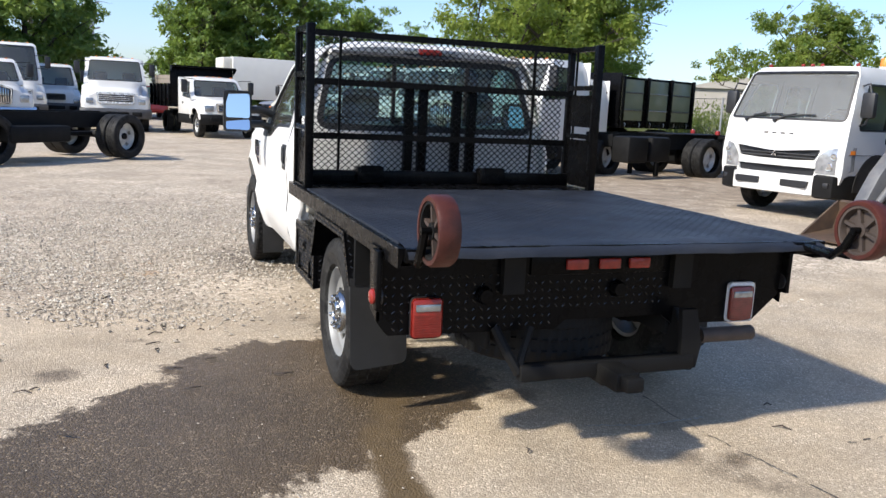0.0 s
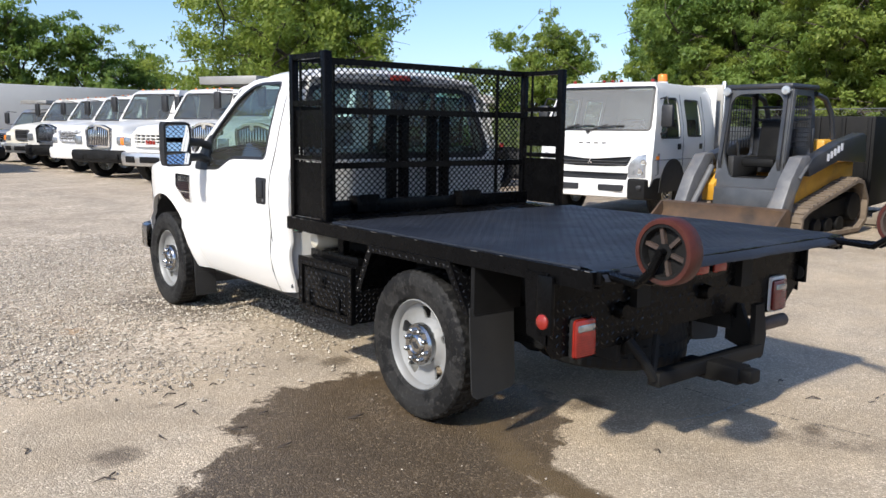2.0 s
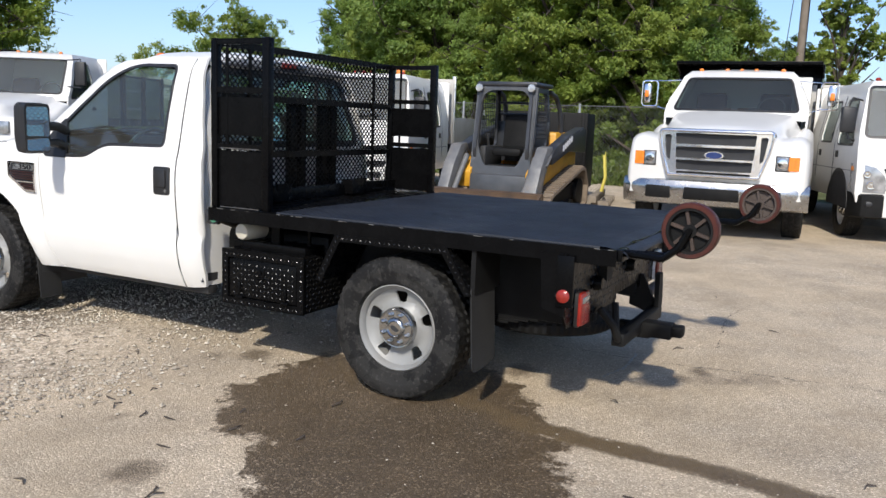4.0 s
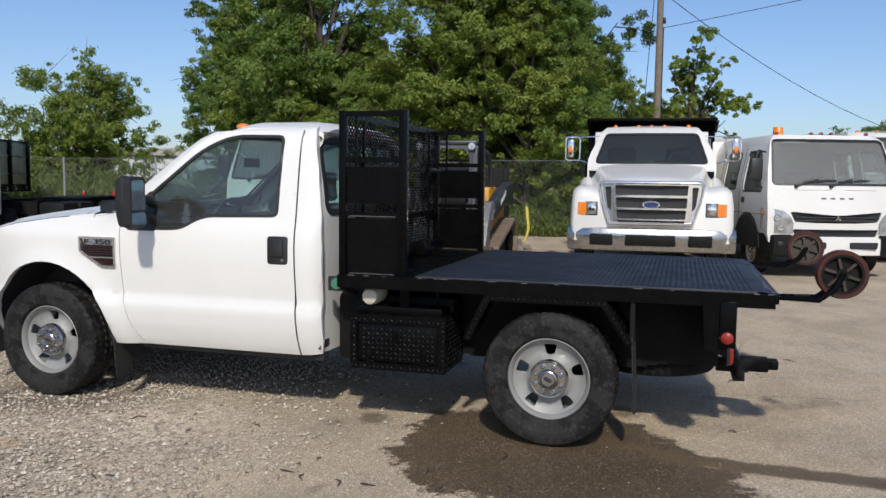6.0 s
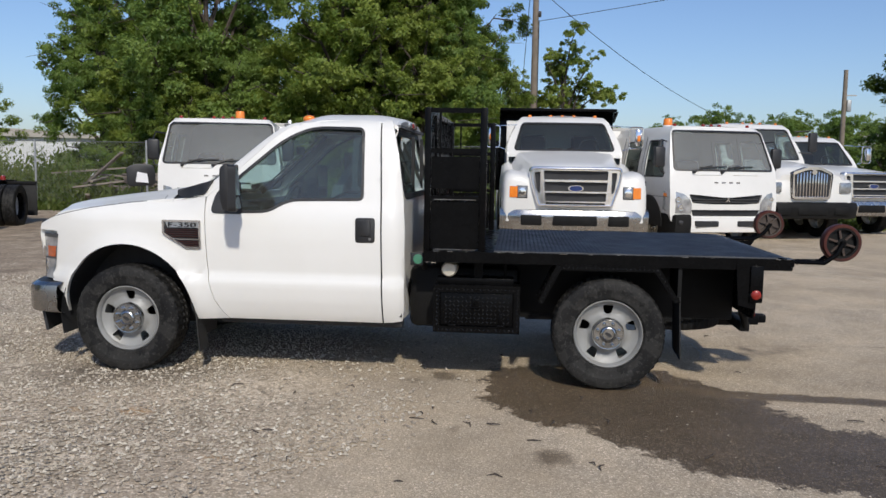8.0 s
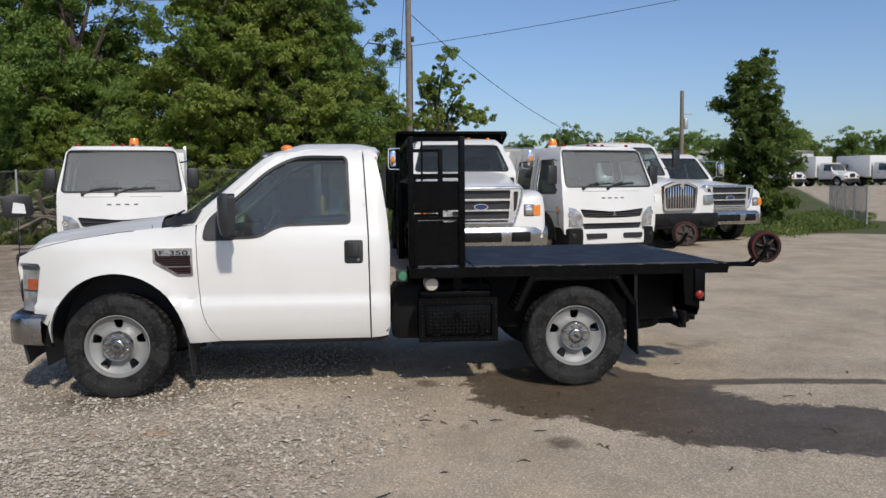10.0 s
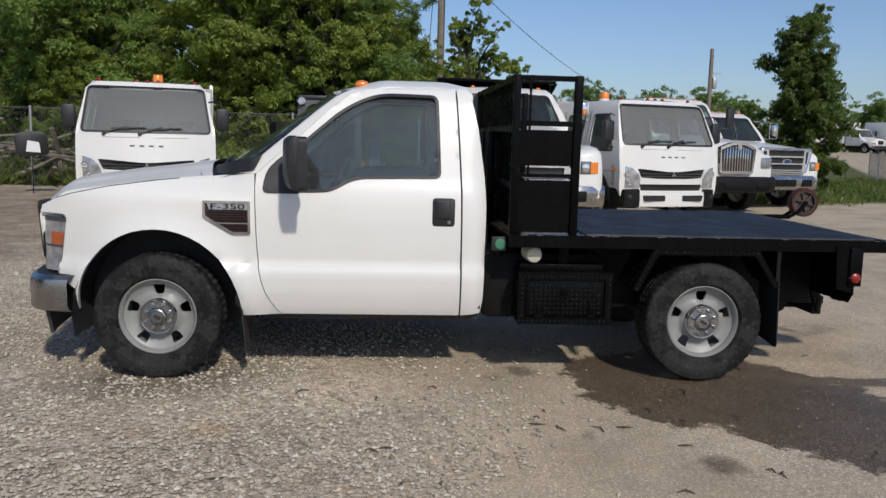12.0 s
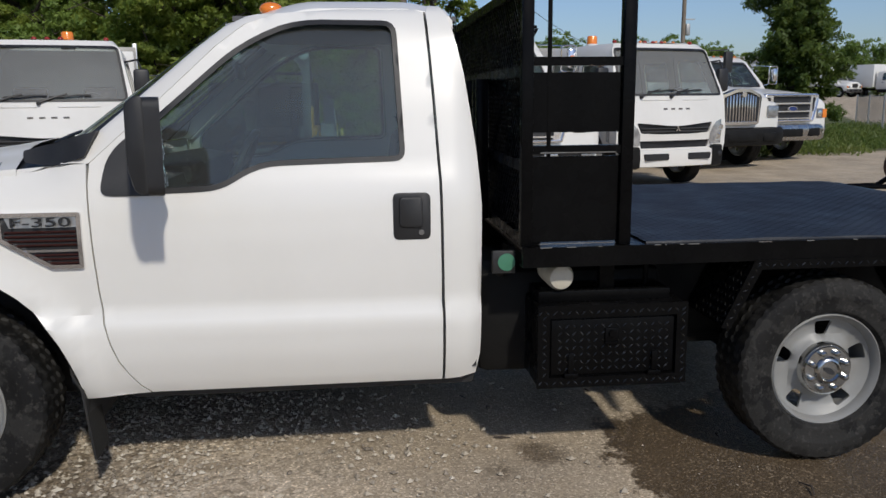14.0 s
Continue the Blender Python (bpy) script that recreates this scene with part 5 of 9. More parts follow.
part("air_tank", tb, tank_cream, truck, "cream coloured round tank end")
tb = B()
lathe(tb, [(-0.93, 0.01), (-0.928, 0.034), (-0.91, 0.038), (-0.86, 0.036)], 20, "x", m=Matrix.Translation((0, 1.335, 0.875)))
cap = part("fuel_cap", tb, green_cap, truck, "green fuel cap")
tb = B()
box(tb, -0.925, -0.90, 1.30, 1.39, 0.83, 0.92, 0.004)
tube(tb, [(-0.90, 1.335, 0.875), (-0.70, 1.32, 0.80), (-0.55, 1.25, 0.62)], 0.03, 10)
part("filler_neck", tb, plastic_black, cap)

# angular fender of the rear wheels, flaps
for s in (-1, 1):
    fb = B()
    line = [(0.49, 0.61), (0.365, 0.868), (-0.315, 0.868), (-0.465, 0.64)]
    xo, xi = s * 1.02, s * 0.66
    inn = [(0.475, 0.60), (0.352, 0.852), (-0.304, 0.852), (-0.448, 0.64)]
    prism(fb, line + inn[::-1], min(xo, xi), max(xo, xi), "x")
    rim_o = [(0.495, 0.605), (0.368, 0.872), (-0.318, 0.872), (-0.468, 0.635)]
    rim_i = [(0.455, 0.60), (0.338, 0.834), (-0.292, 0.834), (-0.43, 0.63)]
    prism(fb, rim_o + rim_i[::-1], s * 1.018, s * 1.024, "x")
    fender = part("wheel_fender", fb, black_paint, truck, "black angular tread plate fender")
    fb = B()
    for (a, b), (c, d) in zip(line, line[1:]):
        L = math.hypot(c - a, d - b)
        t, n = ((c - a) / L, (d - b) / L), (-(d - b) / L, (c - a) / L)
        if n[1] < 0:
            n = (-n[0], -n[1])
        tread_lugs(fb, 0.0, L, 0.0, 0.34, lambda u, v, h, a=a, b=b, t=t, n=n: (s * (1.015 - v), a + t[0] * u + n[0] * (h + 0.0005), b + t[1] * u + n[1] * (h + 0.0005)), 0.034, 0.013)
        tread_lugs(fb, 0.0, L, 0.0, 0.034, lambda u, v, h, a=a, b=b, t=t, n=n: (s * (1.0245 + h), a + t[0] * u - n[0] * (v + 0.002), b + t[1] * u - n[1] * (v + 0.002)), 0.030, 0.012, 0.003)
    tagged(part("tread_pattern", fb, tread_paint, fender, angle=10), kind="stuff")
    fb = B()
    sheet(rounded([(0.74, 0.67), (0.735, 0.255), (1.012, 0.228), (1.02, 0.67)], [0, 0.035, 0.05, 0], 4), [], lambda x, z: (s * x, -0.468 - 0.02 * math.sin(x * 9) * (0.7 - z) - 0.04 * (0.66 - z), z), 0.06, (0, 0.008, 0), fb)
    part("mud_flap", fb, flap_rubber, truck, "black rubber rear mud flap")
    fb = B()
    box(fb, s * 0.70, s * 1.0, -0.475, -0.45, 0.64, 0.87)
    part("flap_hanger", fb, black_flat, truck)

# tailboard with its lamps
fb = B()
TB = [(-1.03, 0.60), (-0.98, 0.535), (-0.20, 0.525), (-0.15, 0.565), (0.36, 0.565), (0.42, 0.52), (0.88, 0.51), (1.03, 0.64), (1.055, 0.905), (-1.02, 0.905)]
prism(fb, TB, -1.035, -1.025, "y")
tail = part("tailboard", fb, black_paint, truck, "black tread plate tailboard", m=pose(0, 0.075, 0))
fb = tread_lugs(B(), -1.01, 0.36, 0.615, 0.80, lambda u, v, h: (u, -1.0352 - h, v), 0.036, 0.013)
tread_lugs(fb, -0.97, -0.20, 0.54, 0.615, lambda u, v, h: (u, -1.0352 - h, v), 0.036, 0.013)
tagged(part("tread_pattern", fb, tread_paint, tail, "raised tread lozenges", angle=10), kind="stuff")
fb = B()
for s, x in ((-1, -1.02), (1, 1.045)):
    prism(fb, [(-1.035, 0.60), (-1.035, 0.905), (-0.90, 0.905), (-0.92, 0.63)], x - 0.005, x + 0.005, "x")
box(fb, -1.0, 1.03, -1.25, -1.03, 0.90, 0.915)
box(fb, -0.34, 0.36, -1.047, -1.036, 0.775, 0.865, 0.003)
for x in (-0.44, 0.32):
    box(fb, x - 0.07, x + 0.05, -1.09, -1.036, 0.868, 0.90, 0.003)
part("tail_frame", fb, black_paint, tail)
for x in (-0.12, 0.045, 0.20):
    fb = B()
    box(fb, x - 0.055, x + 0.055, -1.066, -1.048, 0.797, 0.847, 0.008)
    part("marker_lamp", fb, lens_red, tail, "small red marker lamp")
for x, lens in ((-0.815, lens_red), (0.79, lens_dark_red)):
    fb = B()
    box(fb, x - 0.070 - 0.002 * (x > 0), x + 0.066 + 0.016 * (x > 0), -1.058, -1.036, 0.520 - 0.004 * (x > 0), 0.698 + 0.014 * (x > 0), 0.02)
    lamp = part("tail_lamp", fb, plastic_black if x < 0 else sign_white, tail, "red tail lamp" if x < 0 else "red tail lamp on a white backing")
    fb = B()
    box(fb, x - 0.070, x + 0.066, -1.075, -1.05, 0.525, 0.695, 0.018)
    part("lens", fb, lens, lamp)
    fb = B()
    box(fb, x - 0.055, x + 0.055, -1.079, -1.07, 0.64, 0.672, 0.006)
    part("reverse_lens", fb, lens_clear, lamp)
    fb = B()
    for k in range(9):
        box(fb, x - 0.062, x + 0.058, -1.0775, -1.0745, 0.535 + k * 0.011, 0.539 + k * 0.011)
    part("lens_ribs", fb, lens, lamp)
for s, x in ((-1, -1.03), (1, 1.055)):
    fb = B()
    lathe(fb, [(x - s * 0.02, 0.040), (x + s * 0.010, 0.040), (x + s * 0.012, 0.034)], 20, "x", m=Matrix.Translation((0, -1.03, 0.705)))
    marker = part("side_marker", fb, plastic_black, tail, "round red side marker in a black cup")
    fb = B()
    lathe(fb, [(x + s * 0.010, 0.033), (x + s * 0.020, 0.032), (x + s * 0.028, 0.022), (x + s * 0.030, 0.002)], 20, "x", m=Matrix.Translation((0, -1.03, 0.705)))
    part("lens", fb, lens_red, marker)
    fb = B()
    box(fb, x - 0.012, x + 0.012, -1.075, -0.99, 0.65, 0.90, 0.006)
    part("side_post", fb, black_paint, tail)
for x, z in ((-0.555, 0.695), (0.10, 0.703)):
    fb = B()
    lathe(fb, [(-1.036, 0.04), (-1.06, 0.038), (-1.078, 0.03), (-1.079, 0.004)], 16, "y", m=Matrix.Translation((x, 0, z)))
    part("plug_socket", fb, black_paint, tail, "round black trailer plug socket")
# hitch, spare and tail pipe
fb = B()
box(fb, -0.42, 0.46, -1.10, -1.03, 0.335, 0.405, 0.008)
box(fb, -0.05, 0.05, -1.15, -0.95, 0.31, 0.385, 0.006)
box(fb, -0.055, 0.06, -1.27, -1.10, 0.32, 0.405, 0.010)
box(fb, -0.04, 0.045, -1.33, -1.26, 0.335, 0.40, 0.012)
tube(fb, [(-0.50, -0.98, 0.55), (-0.47, -1.05, 0.46), (-0.42, -1.07, 0.37)], 0.022, 8)
tube(fb, [(-0.42, -1.06, 0.37), (-0.35, -1.02, 0.56)], 0.018, 6)
prism(fb, [(0.40, 0.34), (0.48, 0.34), (0.50, 0.45), (0.46, 0.62), (0.38, 0.62)], -1.09, -1.06, "y")
prism(fb, [(-1.10, 0.335), (-0.9, 0.40), (-0.9, 0.60), (-0.98, 0.60)], 0.42, 0.45, "x")
part("hitch_receiver", fb, black_flat, truck, "black tow hitch receiver")
fb = B()
tube(fb, [(-0.85, 0, 0.39), (-0.16, 0, 0.385), (-0.13, 0, 0.38), (0.13, 0, 0.38), (0.16, 0, 0.385), (0.85, 0, 0.39)], 0.05, 14, radii=[0.05, 0.06, 0.16, 0.16, 0.06, 0.05])
part("rear_axle", fb, black_flat, truck)
fb = B()
box(fb, -0.95, 0.95, 3.41, 3.51, 0.34, 0.42, 0.03)
part("front_axle", fb, black_flat, truck)
fb = B()
tube(fb, [(0, 0, 0.38), (0.0, 2.4, 0.45)], 0.05, 10)
part("drive_shaft", fb, black_flat, truck)
for x in (-0.5, 0.5):
    for k in range(4):
        fb = B()
        box(fb, x - 0.035, x + 0.035, -0.65 + 0.06 * k, 0.75 - 0.06 * k, 0.455 - 0.012 * k - 0.02, 0.455 - 0.012 * k - 0.01)
        part("spring_leaf", fb, black_flat, truck)
spare = new("spare_wheel", F_TYRE.copy())
spare.data.materials[0] = black_flat
spare.parent, spare.matrix_basis = truck, pose(-0.10, -0.55, 0.46, 0, 90, 0)
spare["label"] = "black spare tyre under the bed"
fb = B()
lathe(fb, [(0.58, 0.036), (0.88, 0.037), (0.883, 0.035), (0.88, 0.031), (0.66, 0.030), (0.64, 0.002)], 20, "x", m=Matrix.Translation((0, -0.97, 0.455)))
tube(fb, [(0.585, -0.97, 0.455), (0.56, -0.90, 0.455), (0.555, -0.45, 0.50), (0.36, -0.2, 0.56), (0.34, 0.3, 0.50)], 0.04, 10)
part("tail_pipe", fb, brown_iron, truck, "dull brown tail pipe")
fb = B()
box(fb, -0.40, 0.40, 0.3, 1.3, 0.42, 0.72, 0.05)
box(fb, -0.38, 0.38, 1.5, 3.9, 0.34, 0.6, 0.05)
part("underbody", fb, cab_dark, truck)
fb = B()
box(fb, -0.72, -0.46, 0.62, 1.42, 0.35, 0.80, 0.05)
part("fuel_tank", fb, black_flat, truck, "black fuel tank beside the frame")
# added plates, not seen parts, that keep the view under the bed dark
for s in (-1, 1):
    fb = B()
    box(fb, s * 0.50, s * 0.53, -0.94, 1.25, 0.44, 0.87, 0.01)
    part("inner_panel", fb, black_flat, truck)


def roller(x, y, z, arm_from):
    """A cast wheel with a red tread on an arm at a rear corner of the bed."""
    r, w = 0.125, 0.078
    e = new("roller_wheel")
    e.parent = truck
    e["label"] = "red treaded cast iron roller wheel"
    e.matrix_basis = pose(x, y, z)
    bm = B()
    lathe(bm, [(-w / 2, r - 0.022), (-w / 2, r - 0.006), (-w / 2 + 0.01, r), (w / 2 - 0.01, r), (w / 2, r - 0.006), (w / 2, r - 0.022)], 36, "x", closed=True)
    part("tread", bm, red_tread, e, "worn red tread")
    bm = B()
    lathe(bm, [(-w / 2 + 0.004, r - 0.021), (-w / 2 + 0.004, r - 0.034), (-0.012, r - 0.04), (0.012, r - 0.04), (w / 2 - 0.004, r - 0.034), (w / 2 - 0.004, r - 0.021)], 36, "x", closed=True)
    lathe(bm, [(-w / 2 + 0.012, 0.005), (-w / 2 + 0.01, 0.03), (w / 2 - 0.01, 0.03), (w / 2 - 0.012, 0.005)], 16, "x")
    lathe(bm, [(-0.006, 0.02), (-0.006, r - 0.036), (0.006, r - 0.036), (0.006, 0.02)], 36, "x", closed=True)
    part("web", bm, black_flat if x < 0 else brown_iron, e, "ribbed iron web")
    for k in range(6):
        bm = B()
        box(bm, -w / 2 + 0.014, w / 2 - 0.014, 0.025, r - 0.035, -0.007, 0.007, m=Matrix.Rotation(2 * math.pi * k / 6 + 0.3, 4, "X"))
        part("spoke", bm, rust if x < 0 else brown_iron, e)
    bm = B()
    d = Vector(arm_from) - Vector((x, y, z))
    side = -1 if x < 0 else 1
    o = side * (w / 2 + 0.014)
    tube(bm, [(-0.065, 0, 0), (0.065, 0, 0)], 0.014, 10)
    for q in (-1, 1):
        tube(bm, [(q * 0.05, 0.0, 0), (q * 0.052 + d.x * 0.1, d.y * 0.12, d.z * 0.55), (q * 0.05 + d.x * 0.4, d.y * 0.34, d.z * 0.98), tuple(d)], 0.017, 8)
    box(bm, -0.06, 0.06, d.y - 0.02, d.y + 0.05, d.z - 0.035, d.z + 0.02, 0.005, m=Matrix.Translation((d.x, 0, 0)))
    part("arm", bm, black_paint, e, "black iron arm")


roller(-0.97, -1.503, 1.063, (-0.93, -1.19, 0.925))
roller(0.865, -1.575, 1.06, (0.93, -1.19, 0.925))


# ---- parked vehicles: each is built looking along +y, with its front bumper at y = 0 on the ground ----
def facing(x, y, azimuth, z=None):
    """A pose whose +y looks along the azimuth in degrees, counted from +x."""
    return Matrix.Translation((x, y, ground_z(x, y) if z is None else z)) @ Matrix.Rotation(radians(azimuth - 90), 4, "Z")


BIG_TYRE, BIG_RIM = tyre_mesh(0.47, 0.25, 0.29, lugs=26), disc_rim_mesh(0.295, holes=5, mat=rim_white)
MID_TYRE, MID_RIM = tyre_mesh(0.40, 0.22, 0.235, lugs=26), disc_rim_mesh(0.24, holes=5, mat=rim_white)
HUB2 = hub_mesh(0.06, 8, 0.06)


def axle_wheels(t, y, half, tyre, rim, r, dual=False, rim_in=0.06):
    for s in (-1, 1):
        if dual:
            place_wheel(t, s * (half - 0.28), y, r, s, tyre, None)
            place_wheel(t, s * half, y, r, s, tyre, rim, None, -0.05)
        else:
            place_wheel(t, s * half, y, r, s, tyre, rim, HUB2, rim_in)


def cab_shell(t, W, y_back, front, z0, zb, zr, paint, windows, tumble=0.10, shield_hole=None, front_holes=(), back_window=True, bow=0.10, front_from=None, tint=None):
    """Cab walls with real openings. front: (z, y) line of the front face; windows: side openings as (y, z) outlines."""
    tint = tint or glass_screen
    h = W / 2

    def fy(z):
        return lerp_table(front, z)

    def half(y, z):
        x = h - tumble * smooth01((z - zb) / (zr - zb)) - 0.09 * smooth01((z - zr + 0.14) / 0.14) ** 2
        return x - 0.05 * smooth01((y - fy(z) + 0.16) / 0.16) ** 2 - 0.03 * smooth01((y_back + 0.1 - y) / 0.1) - 0.03 * smooth01((z0 + 0.15 - z) / 0.15)

    zf = front_from or z0
    outline = [(y_back, z0), (fy(z0) - bow * 0.86, z0)] + [(fy(z) - bow * (half(fy(z) - bow * 0.86, z) / h) ** 2.4, z) for z, _ in front if z > z0] + [(y_back, zr)]
    for s in (-1, 1):
        side = part("cab_side", sheet(outline, windows, lambda y, z: (s * half(y, z), y, z), 0.13, (-s * 0.03, 0, 0)), paint, t, "painted cab side with its door")
        for w in windows:
            part("side_window", sheet(offset_in(w, -0.02), [], lambda y, z: (s * (half(y, z) - 0.012), y, z), 0.3), glass_dark, side, "dark side window")
            part("window_seal", sheet(offset_in(w, -0.012), [offset_in(w, 0.016)], lambda y, z: (s * (half(y, z) + 0.004), y, z), 0.12), plastic_black, side)

    def face(x, z, off=0.0):
        return (x, fy(z) - bow * (abs(x) / h) ** 2.4 + off + bow * 0.0, z)

    top = fy(zr)
    edge = []
    for z in np.linspace(zf, zr, 9):
        edge.append((half(fy(z) - bow * 0.86, z), z))
    outline = [(x, z) for x, z in edge] + [(-x, z) for x, z in edge[::-1]]
    holes = ([shield_hole] if shield_hole else []) + list(front_holes)
    f = part("cab_front", sheet(outline, holes, face, 0.12, (0, -0.03, 0)), paint, t, "painted cab front")
    if shield_hole:
        part("windshield", sheet(offset_in(shield_hole, -0.02), [], lambda x, z: face(x, z, -0.012), 0.25), tint, f, "wide dark windshield")
        part("window_seal", sheet(offset_in(shield_hole, -0.012), [offset_in(shield_hole, 0.02)], lambda x, z: face(x, z, 0.004), 0.12, (0, -0.02, 0)), plastic_black, f)
    bm = B()
    loft(bm, [[(x, y - (bow * (abs(x) / h) ** 2.4 if k == 8 else 0), zr - 0.02 + 0.05 * (1 - (abs(x) / h) ** 2) - 0.02 * (k == 8)) for x in np.linspace(-half(top - 0.1, zr) - 0.0, half(top - 0.1, zr), 11)] for k, y in enumerate(np.linspace(y_back, top + 0.005, 9))])
    part("cab_roof", bm, paint, t)
    bm = B()
    box(bm, -h + 0.03, h - 0.03, y_back - 0.02, y_back + 0.015, z0, zr - 0.01, 0.02)
    part("cab_back", bm, paint, t)
    bm = B()
    box(bm, -h + 0.08, h - 0.08, y_back + 0.03, fy(zb) - 0.1, z0 + 0.05, zb - 0.28)
    for x in (-h * 0.48, h * 0.48):
        prism(bm, rounded([(y_back + 0.15, zb - 0.3), (y_back + 0.55, zb - 0.3), (y_back + 0.42, zb + 0.30), (y_back + 0.22, zb + 0.33)], 0.06, 3), x - 0.24, x + 0.24, "x", r=0.04)
    box(bm, -h + 0.1, h - 0.1, fy(zb) - 0.42, fy(zb) - 0.16, zb - 0.3, zb - 0.03, 0.06)
    ring = [(-h * 0.48 + 0.2 * math.cos(a), fy(zb) - 0.50 - 0.1 * math.sin(a), zb + 0.05 + 0.17 * math.sin(a)) for a in np.linspace(0, 2 * math.pi, 18, endpoint=False)]
    tube(bm, ring, 0.018, 6, closed=True)
    part("cab_interior", bm, dash_grey, t, "dark cab interior with seats and wheel")
    return fy, half, face


def roof_lamps(t, xs, y, z, mat=None, r=0.035):
    for x in xs:
        bm = B()
        bmesh.ops.create_uvsphere(bm, u_segments=10, v_segments=6, radius=1.0, matrix=Matrix.Translation((x, y, z)) @ Matrix.Diagonal((r * 1.2, r, r, 1)))
        part("roof_lamp", bm, mat or lens_amber, t, "small roof marker lamp")


def frame_rails(t, y0, y1, half=0.43, z0=0.62, z1=0.84):
    for s in (-1, 1):
        bm = B()
        x = s * half
        prism(bm, [(x, z0), (x - s * 0.07, z0), (x - s * 0.07, z0 + 0.01), (x - s * 0.01, z0 + 0.01), (x - s * 0.01, z1 - 0.01), (x - s * 0.07, z1 - 0.01), (x - s * 0.07, z1), (x, z1)], y0, y1, "y")
        part("frame_rail", bm, black_flat, t, "black steel frame rail")
    k = max(2, int(abs(y1 - y0) / 1.6))
    bm = B()
    box(bm, -half + 0.01, half - 0.01, -0.04, 0.04, z0 + 0.04, z1 - 0.04)
    first = None
    for y in np.linspace(y0 + 0.1, y1 - 0.4, k):
        if first is None:
            first = part("cross_member", bm, black_flat, t, m=pose(0, y, 0))
        else:
            twin(first, t, pose(0, y, 0))


def west_mirror(t, x, y, z, h=0.42, w=0.20, mat=None, arms=True):
    s = -1 if x < 0 else 1
    bm = B()
    box(bm, x - w / 2, x + w / 2, y - 0.05, y + 0.05, z - h / 2, z + h / 2, 0.03)
    m = part("mirror", bm, mat or plastic_black, t, "tall side mirror")
    bm = B()
    box(bm, x - w / 2 + 0.02, x + w / 2 - 0.02, y - 0.054, y - 0.048, z - h / 2 + 0.03, z + h / 2 - 0.03)
    part("mirror_glass", bm, mirror_glass, m)
    if arms:
        xi = x - s * 0.42
        for dz in (h / 2 + 0.04, -h / 2 - 0.04):
            bm = B()
            tube(bm, [(xi, y - 0.1, z + dz * 0.9), (x, y, z + dz), (x, y, z + dz * 0.7)], 0.013, 6)
            part("mirror_arm", bm, mat or plastic_black, m)
    return m


